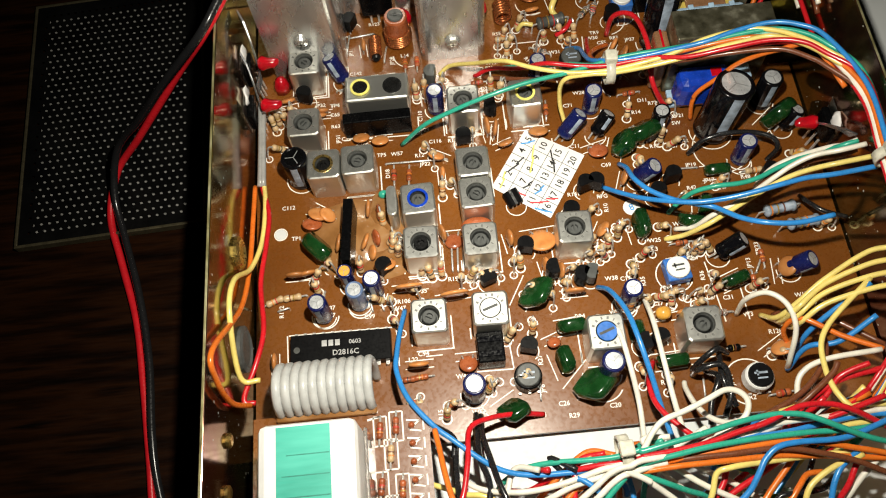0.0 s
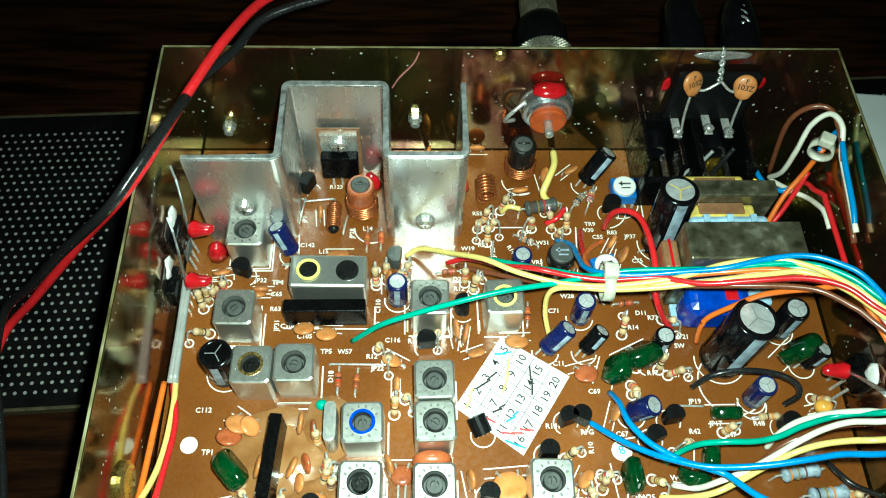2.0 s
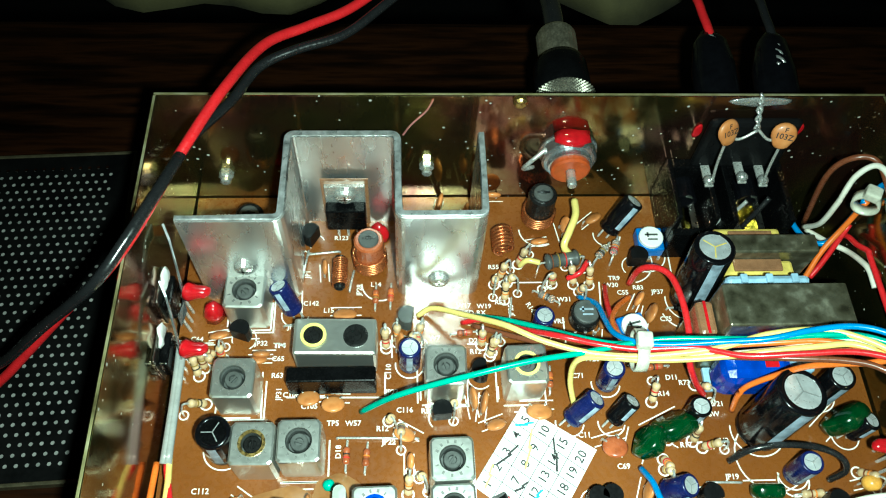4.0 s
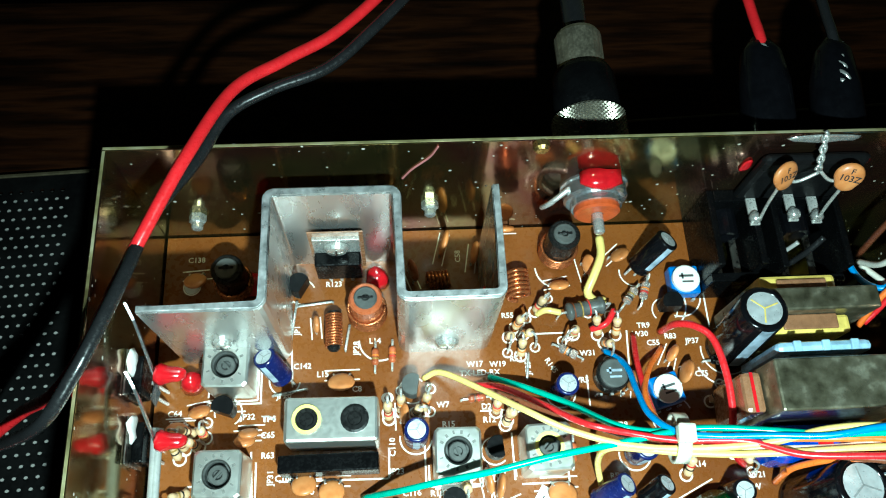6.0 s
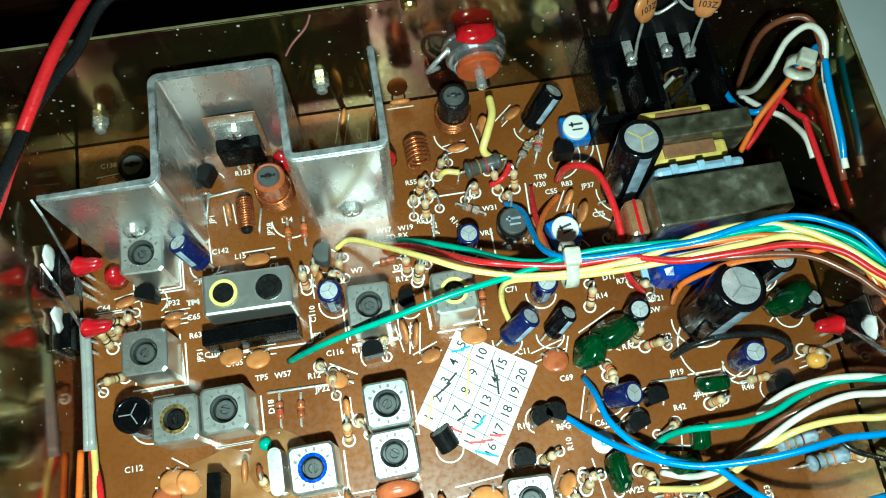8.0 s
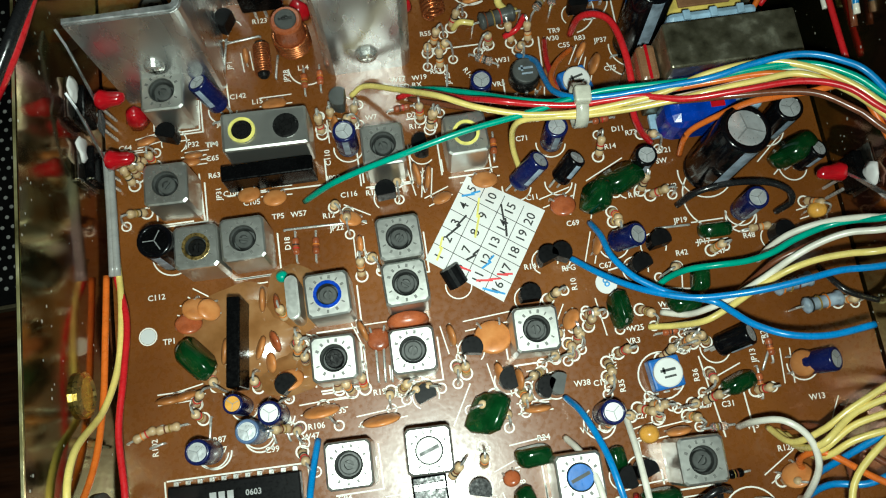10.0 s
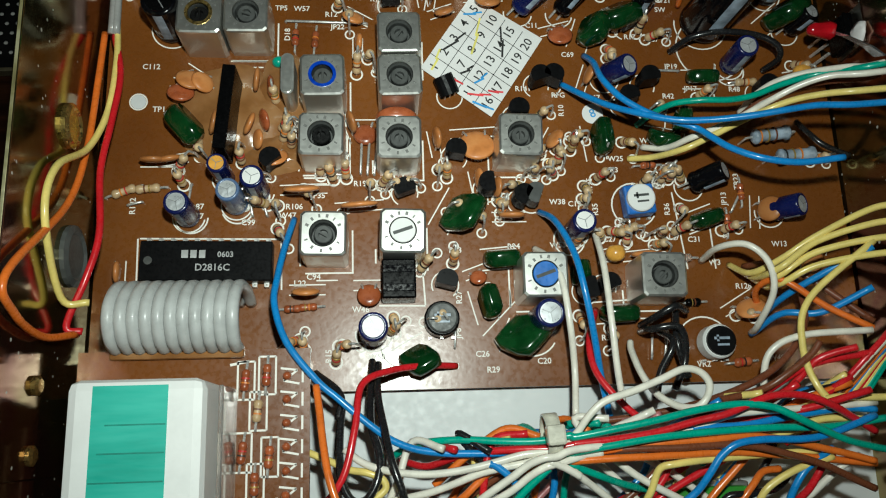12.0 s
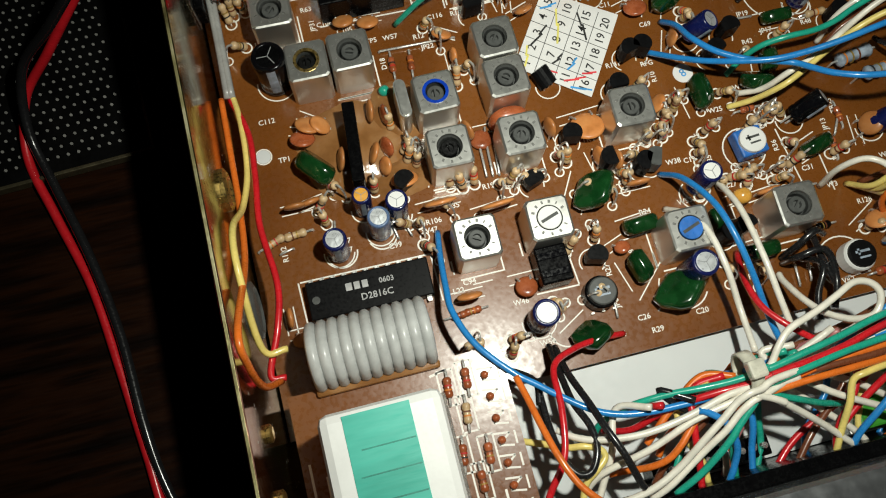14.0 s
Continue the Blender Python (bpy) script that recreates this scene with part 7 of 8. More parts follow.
# ---- transformer ----
trafo = thing("transformer", "dark laminated iron transformer with taped bobbin on the board", "transformer", (134, 50, 0))
bm = bmesh.new()
box(bm, -14.8, 14.0, -14.4, -4, 0.02, 25.5, 0.5)
part("lamination_block", bm, CORE_STEEL, trafo)
bm = bmesh.new()
box(bm, -14.8, 14.0, 7.5, 12.5, 0.02, 19.5, 0.5)
part("lamination_block", bm, CORE_STEEL, trafo)
for nm, a_, m_, lb in (("bobbin_flange", (-11.5, 8.5, -2.2, 0.4, 1, 21.5, 1.2), PALE_BLUE, "pale blue plastic flange"),
                       ("winding", (-9, 6, -3.95, -2.25, 1, 20, 0.6), TAPE_WHITE, "winding under milky tape"),
                       ("side_tape", (-19, -14.85, -13.5, -5, 1, 19, 1.0), BROWN_TAPE, "glossy brown tape"),
                       ("tape_seam", (-17.4, -16.7, -13.3, -5.2, 19.01, 19.2, 0.05), LACQUER, "red seam"),
                       ("bobbin", (-11, 8.5, 3.4, 7.45, 1, 15.5, 0.8), YELLOW_TAPE, "yellow plastic bobbin"),
                       ("bobbin", (-9.5, 7.5, 12.55, 16.6, 1, 15.5, 0.8), YELLOW_TAPE, "yellow plastic bobbin"),
                       ("winding", (-6.5, 5.5, 4.2, 7.44, 15.51, 16.3, 0.3), BROWN_TAPE, "copper-brown winding"),
                       ("winding", (-13, 3.5, -22.5, -14.45, 1.5, 13.5, 2.6), BLUE_TAPE, "winding under shiny blue tape"),
                       ("bobbin_flange", (-13.6, 9.5, -20.5, -14.5, 0.02, 1.4, 0.3), PALE_BLUE, "pale blue plastic flange"),
                       ("bobbin_flange", (3.6, 9.0, -20.0, -14.5, 1.5, 12.0, 0.8), PALE_BLUE, "pale blue plastic flange"),
                       ("red_mark", (-3.4, -0.2, -19.5, -16.5, 13.52, 13.6, 0.03), LACQUER, "red mark"),
                       ("winding", (-6, 5, 12.56, 15.4, 15.51, 16.3, 0.3), BROWN_TAPE, "copper-brown winding")):
    bm = bmesh.new()
    box(bm, *a_)
    part(nm, bm, m_, trafo, lb)
for x_ in (-7.5, -1.5, 4.5):
    bm = bmesh.new()
    box(bm, x_ - 0.8, x_ + 0.8, -2.0, 0.2, 21.51, 22.3, 0.2)
    part("flange_rib", bm, PALE_BLUE, trafo)

# ---- jack sockets on the back wall ----
def jack(x0, x1, y0, hgt, label):
    ob = thing("jack_socket", label, "jack socket", ((x0 + x1) / 2, Y1, 0), (0, 0, 0), "jack sockets")
    hw = (x1 - x0) / 2
    d = Y1 - y0
    for nm, a in (("front_plate", (-hw, hw, -d, -d + 2, 0.02, hgt * 0.7)), ("cheek", (-hw, -hw + 1.5, -d + 2.01, -0.05, 0.02, hgt)),
                  ("cheek", (hw - 1.5, hw, -d + 2.01, -0.05, 0.02, hgt)), ("collar", (-hw + 1.51, hw - 1.51, -3, -0.05, 0.02, hgt))):
        bm = bmesh.new()
        box(bm, *a, 0.3)
        part(nm, bm, BLACK, ob)
    for s in (-0.4, 0.4):
        bm = bmesh.new()
        box(bm, s * hw - 0.8, s * hw + 0.8, -d + 3, -4, hgt * 0.45, hgt * 0.45 + 0.4)
        part("contact_spring", bm, TIN_DARK, ob)
    bm = bmesh.new()
    lathe(bm, [(3, 0), (3, 6), (2, 6), (2, 0)], 16)
    part("sleeve", bm, BLACK_SLEEVE, ob, at=(0, -3, hgt * 0.6), rot=(90, 0, 0))


jack(116, 127, 67, 17, "black plastic jack socket with metal springs, against the back wall")
jack(130, 146, 66, 17, "wide black plastic jack socket with solder lugs, against the back wall")
plate_ = thing("socket_plate", "black insulating plate on the back wall", "socket plate", (132, Y1 - 0.1, 16))
bm = bmesh.new()
box(bm, -10, 13, -2.5, 0, 0, 18.5, 1.5)
part("plate", bm, BLACK_MATT, plate_)
for x_, z_ in ((-6.5, 1), (1.5, 2.5), (7.5, 1)):
    bm = bmesh.new()
    box(bm, -1.1, 1.1, -9, -2.51, 0, 0.6, 0.1)
    lug = part("solder_lug", bm, LEAD, plate_, at=(x_, 0, z_))
    bm = bmesh.new()
    lathe(bm, [(0, 0), (1.5, 0), (1.4, 1.0), (0.7, 1.7), (0, 1.8)], 10)
    part("solder_joint", bm, SOLDER, lug, at=(0, -7.5, 0.5), smooth=True)


def lead_disc(x, z, foot, knot, lean):
    ob = thing("disc_capacitor", "orange ceramic disc capacitor with printed code, soldered across the socket", "capacitor", (x, 80.5, z), (0, 0, 0), "ceramic capacitors")
    bm = bmesh.new()
    lathe(bm, [(0, -0.9), (2.0, -0.8), (2.7, -0.45), (3.0, 0), (2.7, 0.45), (2.0, 0.8), (0, 0.9)], 20)
    for v in bm.verts:
        if v.co.y < -2:
            v.co.y *= 1.3
    body = part("body", bm, CERAMIC, ob, rot=(62, 0, lean), smooth=True)
    legend("103Z", 0, -0.3, 2.0, 0, 0.92, body, INK, "printed_code")
    legend("F", 0, 1.4, 1.7, 0, 0.9, body, INK, "printed_code")
    for tip in (foot, knot):
        bm = bmesh.new()
        sweep(bm, curved([(0.6 * (1 if tip[0] > 0 else -1), 0, -2.2), (tip[0] * 0.5, tip[1] * 0.4 - 0.5, -2.4 + tip[2] * 0.5), tip], 6), 0.38, 6)
        part("lead", bm, LEAD, ob, smooth=True)


lead_disc(124.3, 36.5, (1.6, -2.0, -17.5), (7.2, 0.5, -0.5), 25)
lead_disc(138.2, 35.2, (1.0, -2.0, -16.5), (-6.7, 1.8, 0.8), -15)
bm = bmesh.new()
for o in (0, math.pi):
    sweep(bm, [(131.5 + 0.5 * math.cos(o + k * 0.8), 81.5 + k * 0.35, B + 36 + 0.5 * math.sin(o + k * 0.8) + k * 0.42) for k in range(16)], 0.4, 6)
world_mesh("twisted_lead", bm, SOLDER, "twisted bare lead soldered to the chassis edge", "bare wire", smooth=True)
bm = bmesh.new()
lathe(bm, [(0, 0), (1.7, 0), (1.5, 0.3), (0.8, 0.6), (0, 0.7)], 14)
for v in bm.verts:
    v.co.x *= 4.6
    v.co.z *= 0.5
    v.co += 0.3 * noise.noise_vector(v.co * 0.6)
sold = part("solder_patch", bm, SOLDER, smooth=True)
sold.matrix_basis = pose(0.1325, 0.0868, BOARD + 0.0395, 90, 0, 0)
tagged(sold, "smeared patch of solder on the back wall", "solder")


# ---- aerial socket and plug ----
aerial = thing("aerial_socket", "round aerial socket with steel nut and red insulator, back wall", "coaxial socket", (89.6, Y1, 20.8), (90, 0, 0))
bm = bmesh.new()
lathe(bm, [(7.4, 0.05), (7.4, 0.6), (6.9, 0.8), (6.9, 3.4), (6.4, 3.9), (5.6, 4.0), (5.5, 5.4), (5.0, 5.5), (4.9, 5.0)], 36)
part("nut", bm, CHROME, aerial, smooth=False)
bm = bmesh.new()
lathe(bm, [(4.95, 3.0), (4.95, 6.6), (4.4, 7.0), (1.4, 7.0), (1.3, 6.6), (0, 6.6)], 24)
part("insulator", bm, plain("red_insulator", (0.42, 0.07, 0.015), 0.35, coat=0.3), aerial, "orange-red insulator")
bm = bmesh.new()
lathe(bm, [(1.2, 6.5), (1.2, 11), (0.9, 11.4), (0, 11.5)], 14)
part("centre_pin", bm, SOLDER, aerial)
bm = bmesh.new()
lathe(bm, [(0, 1.2), (4.4, 1.6), (4.6, 4.2), (2.6, 5.4), (0, 5.6)], 14)
for v in bm.verts:
    v.co += 0.6 * noise.noise_vector(v.co * 0.4)
    v.co.y *= 0.34
part("lacquer_blob", bm, LACQUER, aerial, "glossy red lacquer", at=(0, 7.3, -1.2), smooth=True)
bm = bmesh.new()
sweep(bm, curved([(-6, 3, 2), (-10, 0, 4), (-11, -4, 3), (-8, -6, 1)], 6), 0.6, 6)
part("earth_lug", bm, LEAD, aerial, smooth=True)
plug = thing("coaxial_plug", "knurled coaxial plug with black boot on the back of the chassis", "coaxial plug", (90.2, Y1 + 1.1, 22), (-90, 0, 0))
bm = bmesh.new()
n, rows_ = 48, 31
ring_ = [[bm.verts.new((8.0 * math.cos(2 * math.pi * (i + 0.5 * (j % 2)) / n), 8.0 * math.sin(2 * math.pi * (i + 0.5 * (j % 2)) / n), 0.5 + j * 0.48)) for i in range(n)] for j in range(rows_)]
for j in range(rows_ - 2):
    for i in range(n):
        lo, hi = ring_[j][i], ring_[j + 2][i]
        le, ri = ring_[j + 1][i - 1 if j % 2 == 0 else i], ring_[j + 1][i if j % 2 == 0 else (i + 1) % n]
        mid = (lo.co + hi.co) / 2
        top = bm.verts.new((mid.x * 1.055, mid.y * 1.055, mid.z))
        for a, b in ((lo, ri), (ri, hi), (hi, le), (le, lo)):
            bm.faces.new((a, b, top))
bm.faces.new(ring_[-1])
part("knurled_ring", bm, plain("worn_nickel", (0.50, 0.47, 0.38), 0.28, 0.9), plug)
bm = bmesh.new()
lathe(bm, [(7.0, 14.6), (7.6, 15), (7.2, 25), (6.4, 27), (0, 27)], 24)
part("black_boot", bm, BLACK, plug, smooth=True)
bm = bmesh.new()
lathe(bm, [(5.4, 26.9), (5.5, 36.5), (5.0, 37.5), (2.9, 37.7), (0, 37.7)], 22)
part("nickel_sleeve", bm, plain("dull_nickel", (0.42, 0.38, 0.28), 0.45, 0.9), plug)


bm = bmesh.new()
sweep(bm, curved([(0, 0, 37.5), (0, 1, 50), (0, 5, 70), (4, 16, 100), (8, 19, 150)], 6), 2.8, 12)
part("coaxial_cable", bm, WIRES["black"], plug, smooth=True)


# ---- power leads behind the chassis ----
def terminal(x, y, lean, wire_col):
    ob = thing("power_terminal", "black rubber boot with twisted bare wire and solder", "power connector", (x, y, 27), (0, 0, lean), "power terminals")
    bm = bmesh.new()
    lathe(bm, [(0, 0), (5, 0), (5.6, 5), (5.2, 16), (4.0, 24), (2.2, 27), (0, 27.5)], 16)
    for v in bm.verts:
        v.co += 0.9 * noise.noise_vector(v.co * 0.25 + Vector((x, 0, 0)))
    part("rubber_boot", bm, BLACK_SLEEVE, ob, rot=(-80, 0, 0), smooth=True)
    bm = bmesh.new()
    for o in (0, 2.1, 4.2):
        sweep(bm, [(1.1 * math.cos(o + k * 0.7), 14 + k * 0.8, 6.4 + 1.1 * math.sin(o + k * 0.7)) for k in range(14)], 0.5, 6)
    part("bare_strands", bm, SOLDER, ob, smooth=True)
    bm = bmesh.new()
    sweep(bm, curved([(0, 22, 6), (-1, 30, 7), (-2, 44, 4), (-4, 70, -20), (-5, 100, -40)], 6), 1.15, 8)
    part("insulated_lead", bm, WIRES[wire_col], ob, smooth=True)


terminal(128, 89.5, 0, "red")
terminal(143, 89.5, -3, "black")


# ---- twin power cable over the corner ----
def cable(name, col, pts, label):
    bm = bmesh.new()
    sweep(bm, [(p.x, p.y, B + p.z) for p in curved(pts, 10)], 1.15, 12)
    tagged(part(name, bm, WIRES[col], smooth=True), label, "cable", "power cable cores")


cable("power_cable_core", "red",
      [(-24, -112, -16.8), (-30, -99, -16.8), (-39, -77, -16.8), (-42, -58, -16.8), (-45, -37, -16.8), (-48.5, -16, -16.8), (-54.5, 4, -16.6), (-58.4, 20, -14.5), (-54.8, 33.0, -9.0), (-44.0, 37.3, 2.0), (-32.7, 39.8, 15.0), (-21.8, 41.4, 28.0), (-11.5, 41.6, 40.5), (-4.9, 48.0, 46.0), (0.3, 58.4, 49.0), (4.7, 66.5, 51.5),
       (10.8, 79, 53), (17.3, 94, 50), (26.1, 101.7, 48), (35.6, 108.5, 47), (45.8, 119, 47), (54, 131, 46), (66, 149, 40), (78, 166, 28)],
      "red insulated power cable core draped over the chassis corner")
cable("power_cable_core", "black",
      [(-21, -110, -16.8), (-26.5, -97, -16.8), (-34.5, -80, -16.8), (-39, -65, -15.8), (-41, -51, -14.6), (-43, -30, -14.6), (-47.2, -9, -14.6), (-53.2, 12, -14.4), (-55.6, 25, -10), (-50.8, 34.8, 1.0), (-37.7, 34.9, 16.0), (-25.0, 34.1, 32.0), (-9.9, 34.7, 48.5), (-4.0, 40.9, 53.0), (-0.4, 48.5, 54.0), (2.4, 58.3, 52.5), (4.4, 70.9, 47.5), (10.2, 82.6, 44.5),
       (15.5, 92.5, 44.5), (23.5, 97.4, 45), (34.2, 102.1, 45), (43.2, 110.3, 46), (52.1, 121, 46), (59, 132, 45), (71, 150, 38), (83, 166, 26)],
      "black insulated power cable core draped over the chassis corner")

# ---- back wall fittings ----
for x_, z_ in ((2.5, 11.5), (54, 15)):
    st = thing("hex_standoff", "bright plated screw and spacer on the back wall", "screw", (x_, Y1, z_), (90, 0, 0), "wall screws")
    bm = bmesh.new()
    lathe(bm, [(1.9, 0.02), (1.9, 1.6), (1.5, 1.9), (0, 1.9)], 6)
    part("hexagon", bm, STEEL, st)
    bm = bmesh.new()
    lathe(bm, [(1.3, 1.9), (1.3, 3.2), (0.9, 3.5), (0, 3.6)], 12)
    part("thread", bm, STEEL, st)
st = thing("wall_screw_or_glint", "small brass screw near the top of the back wall", "screw", (75.2, Y1, 40), (90, 0, 0), "wall screws")
bm = bmesh.new()
lathe(bm, [(1.7, 0.02), (1.7, 1.2), (1.2, 1.8), (0, 1.9)], 14)
part("head", bm, BRASS, st)
bm = bmesh.new()
sweep(bm, curved([(48, Y1 - 0.15, B + 27), (50, Y1 - 0.15, B + 31), (53.5, Y1 - 0.15, B + 36), (55, Y1 - 0.15, B + 40)], 5), 0.22, 5)
world_mesh("loose_thread", bm, WIRES["pink"], "thin pink thread stuck to the back wall", "thread")
for y_, z_, rr, m, nm in ((-13, 18, 4.6, BRASS, "brass coloured plug in the left wall"), (-38, 12, 6.2, FERRITE_GREY, "grey rubber grommet in the left wall")):
    pl = thing("wall_grommet", nm.replace("left ", "side "), "grommet", (L, y_, z_), (0, 90, 0), "wall grommets")
    bm = bmesh.new()
    lathe(bm, [(rr, 0.02), (rr, 0.9), (rr * 0.8, 1.4), (rr * 0.7, 0.9), (0, 0.8)], 20)
    part("ring", bm, m, pl)
# added brass studs that stand in for glints on the left wall beside the display
for y_ in (-64, -76):
    tb = thing("wall_screw_or_glint", "brass-coloured stud standing in for a glint on the side wall", "screw", (L, y_, 24), (0, 90, 0), "wall screws")
    bm = bmesh.new()
    lathe(bm, [(1.8, 0.02), (1.8, 0.8), (1.2, 1.2), (0, 1.3)], 14)
    part("head", bm, BRASS, tb)

# ---- display board, meter box and ribbon cable ----
bm = bmesh.new()
box(bm, -4, 39.6, -97.2, -57.3, B + 12.4, B + 14)
sub = world_mesh("display_board", bm, PCB, "small brown circuit board with white legend at the front", "circuit board")
for x_, y_ in ((1, -59.5), (37.5, -59.5), (1, -91), (37.5, -91)):
    bm = bmesh.new()
    lathe(bm, [(1.6, 1.0), (1.6, B + 12.35), (0, B + 12.35)], 10)
    part("post", bm, ZINC, sub, at=(x_, y_, 0))
meter = thing("meter_box", "white plastic meter box with a teal label, on the display board", "signal meter", (14.0, -77.9, 14), (0, 0, 0))
bm = bmesh.new()
box(bm, -11, 11, -13.6, 13.6, 0.02, 24.2, 1.8)
part("housing", bm, WHITE, meter)
bm = bmesh.new()
box(bm, -6.6, 5.2, -6.9, 12.5, 24.2, 24.35)
part("label", bm, GREEN_LABEL, meter, "teal paper label")
for k in range(3):
    bm = bmesh.new()
    box(bm, -6.4 + k, 5.0, -2.6 + k * 4.4, -2.35 + k * 4.4, 24.36, 24.4)
    part("label_crease", bm, plain("dark_teal", (0.02, 0.24, 0.18), 0.5), meter)
bm = bmesh.new()
box(bm, 11.1, 12.0, -13, 13, 0.02, 14, 0.3)
part("clear_side", bm, LACQUER_CLEAR, meter, "clear plastic side")
bracket = thing("lamp_bracket", "bent brass bracket holding a red lamp before the meter", "bracket", (13.6, -94.2, 14), (0, 0, 0))
bm = bmesh.new()
strip(bm, [(-14, -3), (-14, 1.2), (-5, 1.2), (-5, -1.2), (5, -1.2), (5, 1.2), (14, 1.2), (14, -3)], 0.7, 0.02, 17)
part("strip", bm, BRASS, bracket)
bm = bmesh.new()
lathe(bm, [(0, -4), (1.6, -3.8), (2.0, -2), (2.0, 2), (1.6, 3.8), (0, 4)], 12)
part("lamp", bm, LACQUER, bracket, "glossy red lamp", at=(0, -0.1, 17.2), rot=(0, 90, 0), smooth=True)
ribbon = thing("ribbon_cable", "short arched grey ribbon cable from main to display board", "ribbon cable", (14.6, -46.4, 0))
for k in range(11):
    x_ = (k - 5) * 2.25
    bm = bmesh.new()
    sweep(bm, curved([(x_, 0.5, 0.1), (x_, 2.0, 7), (x_, 1.5, 15), (x_, -1.5, 20), (x_, -5.5, 21.5), (x_, -9, 19.5), (x_, -10.4, 16.5), (x_, -10.6, 14.2)], 5), 1.24, 8)
    part("conductor", bm, TUBE_GREY, ribbon, smooth=True)
bm = bmesh.new()
box(bm, -12.6, 12.6, -12.6, -10.9, 14.02, 15.6, 0.5)
part("glue_bead", bm, WAX, ribbon, "clear glue along the joint")


def sub_resistor(x, y, to, mat):
    ob = resistor(x, y, to=to, flat=True, mat=mat, ln=4.2, r=0.85, label="small banded resistor lying on the display board")
    ob.location.z += 14 * MM


SUB_PARTS = ((27.5, -63.3, CERAMIC_BROWN), (31.5, -62.4, CERAMIC_BROWN), (29.9, -69.1, BEIGE), (27.2, -76.7, CERAMIC_BROWN), (32.2, -77.6, CERAMIC_BROWN), (29.6, -82.4, CERAMIC_BROWN), (28.3, -92, BEIGE), (31.8, -91, BEIGE))
for x_, y_, m in SUB_PARTS:
    sub_resistor(x_, y_, 88 + random.uniform(-6, 6), m)


def sub_line(x0, y0, x1, y1, wd=0.35):
    ob = printed(x0, y0, x1, y1, wd)
    ob.parent = sub
    ob.location.z += 14.0 * MM


for k in range(8):
    y_ = -62.6 - k * 4.4
    bm = bmesh.new()
    lathe(bm, [(0, 0), (0.9, 0), (0.8, 1.0), (0.4, 1.5), (0, 1.6)], 10)
    led = part("small_lamp", bm, CERAMIC_BROWN, smooth=True)
    led.matrix_basis = pose(0.0353, y_ * MM, BOARD + 14 * MM)
    tagged(led, "tiny dark red bead component on the display board", "diode", "bead diodes")
    sub_line(34.0, y_ + 1.5, 37.2, y_ + 1.1, 0.4)
    sub_line(37.2, y_ + 1.1, 34.6, y_ - 0.9, 0.4)
    sub_line(34.6, y_ - 0.9, 37.6, y_ - 1.5, 0.4)
    sub_line(38.2, y_ - 1.3, 38.2, y_ + 1.3, 0.4)
for x_, y_, _ in SUB_PARTS:
    for a in ((-1.6, -3.6, -1.6, 3.6), (1.6, -3.6, 1.6, 3.6), (-1.6, -3.6, 1.6, -3.6), (-1.6, 3.6, 1.6, 3.6)):
        sub_line(x_ + a[0], y_ + a[1], x_ + a[2], y_ + a[3], 0.38)
for a in ((25.2, -73, 25.2, -92), (25.2, -92, 27.4, -92), (27.4, -92, 27.4, -86), (24.4, -60.3, 28, -59.6), (24.4, -66, 24.4, -72), (0.5, -74, 0.5, -90), (-2.4, -71, -2.4, -92), (33.6, -85, 33.6, -96)):
    sub_line(*a, 0.5)

# ---- selector switch and plug row under the front harness ----
switch = thing("selector_switch", "green and tinned selector switch under the front harness", "switch", (117, -89.5, -3.4))
bm = bmesh.new()
box(bm, -9, 11, -4, 4, 0.02, 9, 0.4)
part("frame", bm, TIN, switch)
bm = bmesh.new()
box(bm, -7.5, 9.5, -3.2, 3.2, 9.0, 12, 0.5)
part("wafer", bm, plain("green_wafer", (0.05, 0.28, 0.03), 0.4), switch, "bright green wafer")
for k in range(6):
    bm = bmesh.new()
    box(bm, -0.6, 0.6, -0.3, 0.3, 0, 3.5, 0.1)
    part("tag", bm, LEAD, switch, at=(-6 + k * 2.8, 4.3, 6))
pins_ = thing("pin_row", "black plug row with bright tinned pins at the front", "connector", (78, -90.5, -3.4))
bm = bmesh.new()
box(bm, -13, 13, -2.2, 2.2, 0.02, 8, 0.3)
part("housing", bm, BLACK, pins_)
for k in range(10):
    bm = bmesh.new()
    lathe(bm, [(0, 0), (0.8, 0), (0.7, 1.6), (0, 2.0)], 8)
    part("pin", bm, SOLDER, pins_, at=(-11.2 + k * 2.5, 0, 8))

# ---- paper beside the chassis and cloth at the back ----
bm = bmesh.new()
box(bm, 0, 90, 0, 92, 0.02, 9, 0.8)
pad = part("paper_pad", bm, SHELF, at=(184, 26, 0.0), rot=(0, 0, -5))
tagged(pad, "pale grey pad lying on the table beside the chassis", "paper pad")
bm = bmesh.new()
n, m_ = 60, 16
vs = [[bm.verts.new((-260 + i * 10, 182 + 8 * math.sin(i * 0.45) + 5 * math.sin(i * 1.1 + j * 0.3) + j * 2.2, 0.5 + j * 8)) for i in range(n)] for j in range(m_)]
for p, q in zip(vs, vs[1:]):
    for i in range(n - 1):
        bm.faces.new((p[i], p[i + 1], q[i + 1], q[i]))
cloth = world_mesh("draped_cloth", bm, node_material("olive_cloth", [(0.05, 0.045, 0.015), (0.09, 0.08, 0.03), (0.03, 0.028, 0.012)], 30.0, (0.8, 0.95), 0, 0.2, 900.0), "dark olive cloth hanging in folds behind the table", "cloth", smooth=True)
cloth.modifiers.new("thickness", "SOLIDIFY").thickness = 0.002

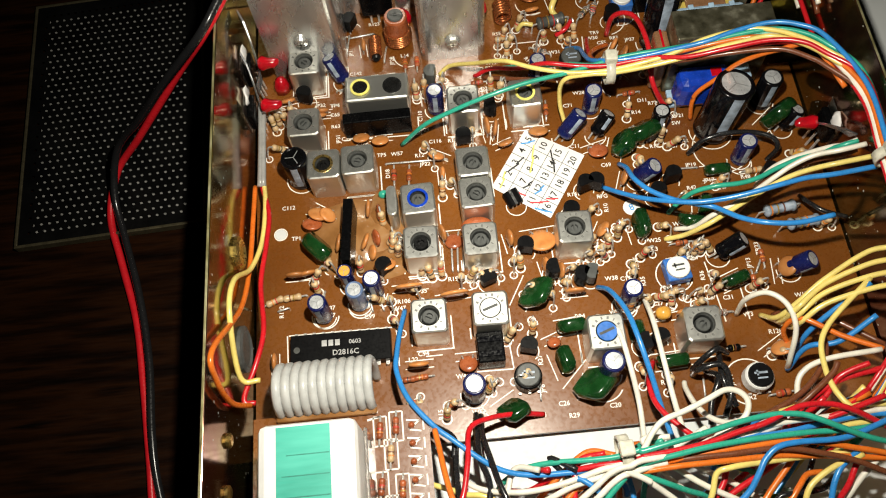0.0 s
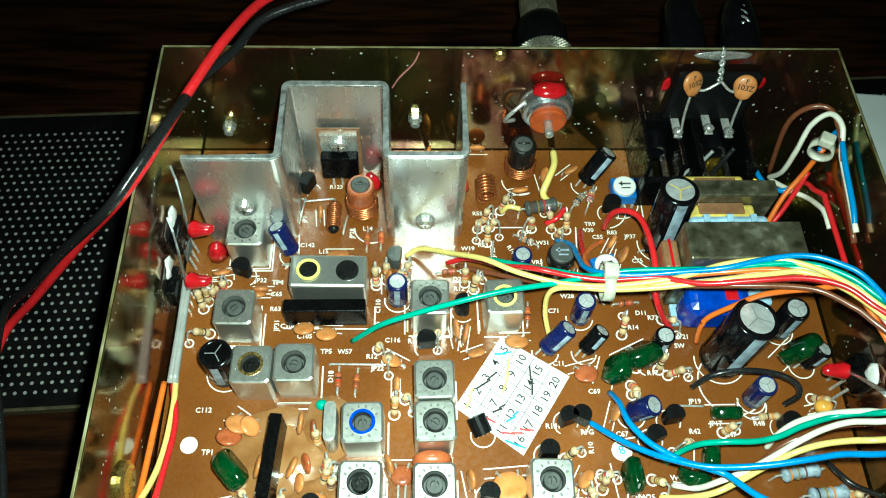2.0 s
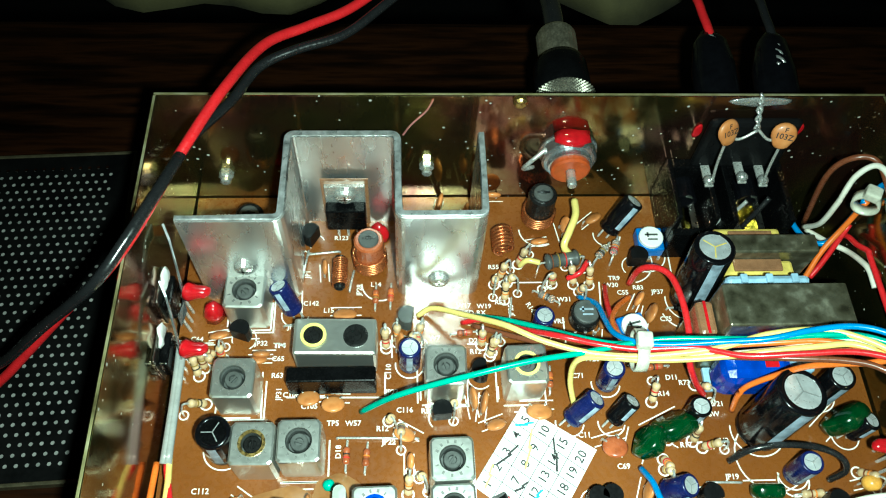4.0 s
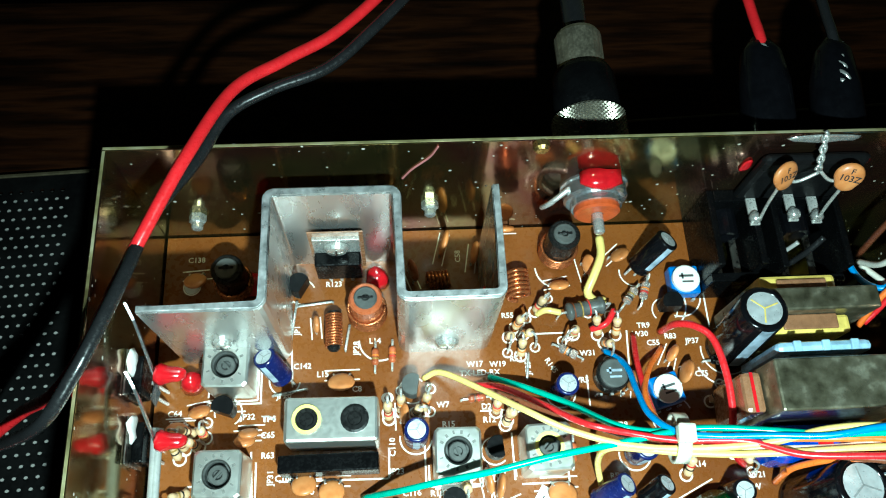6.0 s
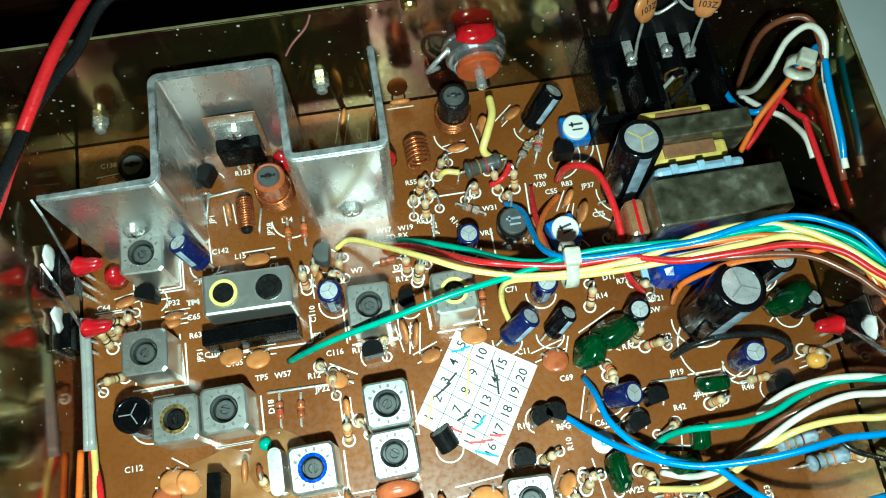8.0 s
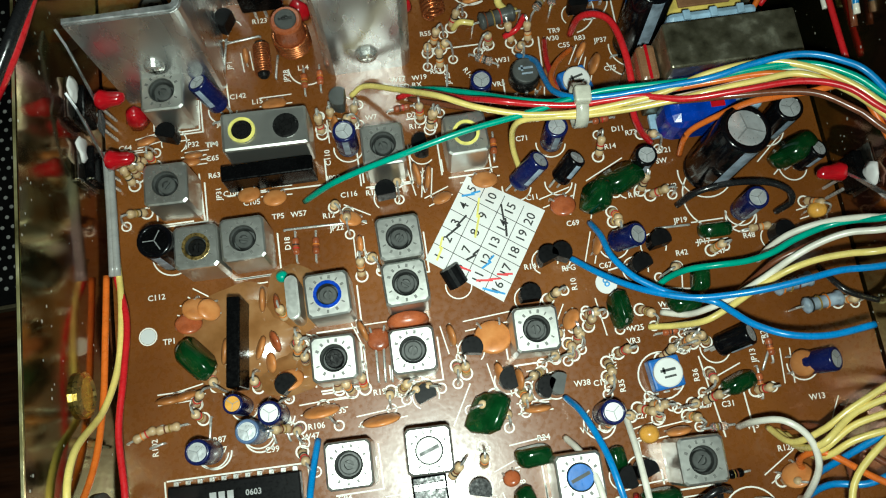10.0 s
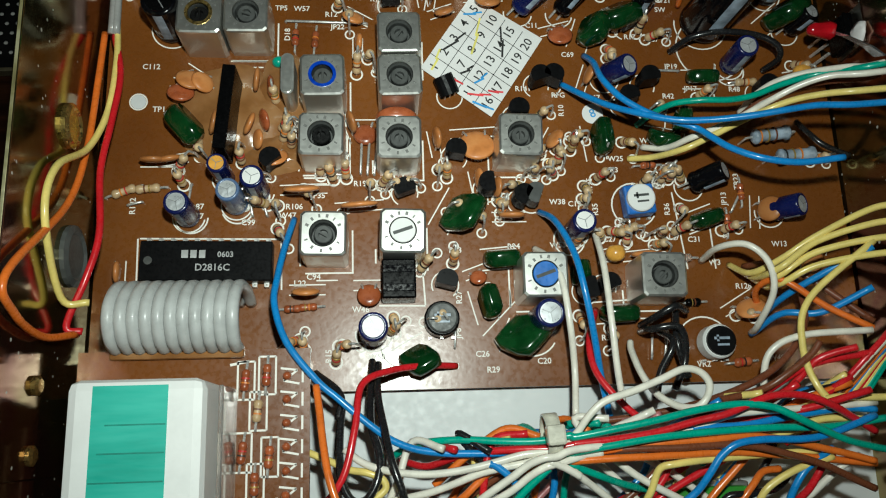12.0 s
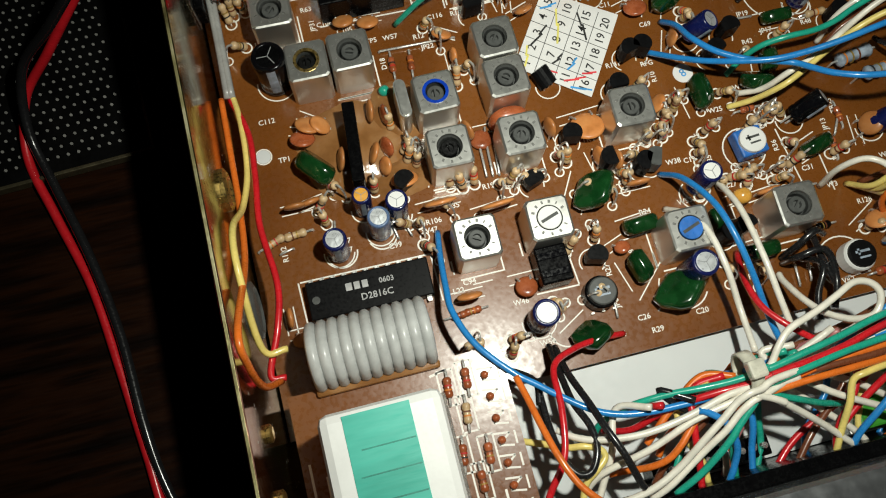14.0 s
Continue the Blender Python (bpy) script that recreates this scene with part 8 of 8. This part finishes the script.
bm = bmesh.new()
lathe(bm, [(2.5, 0.02), (2.5, 0.12), (0, 0.12)], 24)
spot_ = part("round_sticker", bm, PAPER, at=(SPOT[0], SPOT[1], B))
tagged(spot_, "small round white sticker with a blue mark, on the board", "sticker")
legend("8", SPOT[0], SPOT[1], 3.0, 20, 0.14, None, BLUE_INK, "blue_mark")

# ---- clear amber glue poured round the filter ----
def glue_pool(x, y, rx, ry, h):
    bm = bmesh.new()
    n, m_ = 40, 7
    rings = [[bm.verts.new((0, 0, h))]]
    for j in range(1, m_ + 1):
        f = j / m_
        rings.append([bm.verts.new((rx * f * math.cos(a) * (1 + 0.22 * noise.noise(Vector((math.cos(a) * 1.5 + x, math.sin(a) * 1.5, 0)))),
                                    ry * f * math.sin(a) * (1 + 0.22 * noise.noise(Vector((math.cos(a) * 1.5, math.sin(a) * 1.5 + y, 3)))),
                                    max(0.01, h * (1 - f ** 2.4) + 0.5 * noise.noise(Vector((f * 4 * math.cos(a), f * 4 * math.sin(a), x)))) * (f < 1) + 0.01)) for a in [2 * math.pi * k / n for k in range(n)]])
    for k in range(n):
        bm.faces.new((rings[0][0], rings[1][k], rings[1][(k + 1) % n]))
    for p, q in zip(rings[1:], rings[2:]):
        for k in range(n):
            bm.faces.new((p[k], q[k], q[(k + 1) % n], p[(k + 1) % n]))
    ob = part("glue_pool", bm, WAX, smooth=True)
    ob.matrix_basis = pose(x * MM, y * MM, BOARD)
    tagged(ob, "glossy amber glue poured round the components", "glue", "glue pools")


glue_pool(20, -3, 13, 11, 2.2)
glue_pool(33, 4, 7, 8, 2.4)
glue_pool(30, -13, 7, 5, 1.8)

# ---- printed rings round parts and board holes ----
for x_, y_, r_, a0, a1 in ((111, -25, 5.0, 60, 330), (124, -57, 6.0, 30, 250), (133, 14, 8.2, 120, 330), (12.7, -27, 3.3, 180, 360), (22.5, -25, 3.2, 200, 340), (86, -53, 5.4, 150, 330), (112, 68, 5.0, 250, 400), (120, 53, 6.5, 200, 330), (95.5, -33, 3.3, 120, 360), (107, 66, 6.2, 280, 380), (137, 8, 3.4, 150, 400), (57.5, -56, 4, 180, 360), (42, 60, 4.6, 180, 300), (84, 76, 5, 180, 300), (106, 40, 4.4, 20, 240)):
    printed_ring(x_, y_, r_, 0.35, a0, a1)
for x_, y_ in ((0, 0), (-0.8, 74.2)):
    bm = bmesh.new()
    lathe(bm, [(1.7, 0), (1.7, 0.03), (0, 0.03)], 18)
    part("board_hole", bm, SHELF, board, at=(x_, y_, B + 0.005))
    printed_ring(x_, y_, 1.75, 0.3)
for a in ((46, 1, 46, -6), (36.5, -17.5, 46, -17.5), (46.3, -17.5, 46.3, -8), (3, 25.2, 12, 25.2), (15, 47.5, 15.2, 55), (4, 47.3, 15, 47.5), (62.5, -38, 63, -47), (53, -47, 63, -47.2), (92.5, -48, 92.5, -38), (81.5, -38, 81.5, -48), (103, -38, 106, -38), (103, -48.5, 103, -38), (118, 60, 118, 72), (20, 30, 43, 29.6), (43.2, 29.6, 43.3, 36), (51, 28, 51, 38), (63, 27.5, 52, 27.5), (70, 28, 70, 38), (14, 36.5, 14.5, 25), (30.5, 10, 20, 10), (128, -28, 128.5, -40), (104, 0, 114, 1.5), (120, -22, 122, -40), (88, 43, 88, 50), (76, 60, 84, 60), (22, 64, 22.5, 50), (98, 52, 98.5, 60), (63.5, 43, 69, 43)):
    printed(*a)
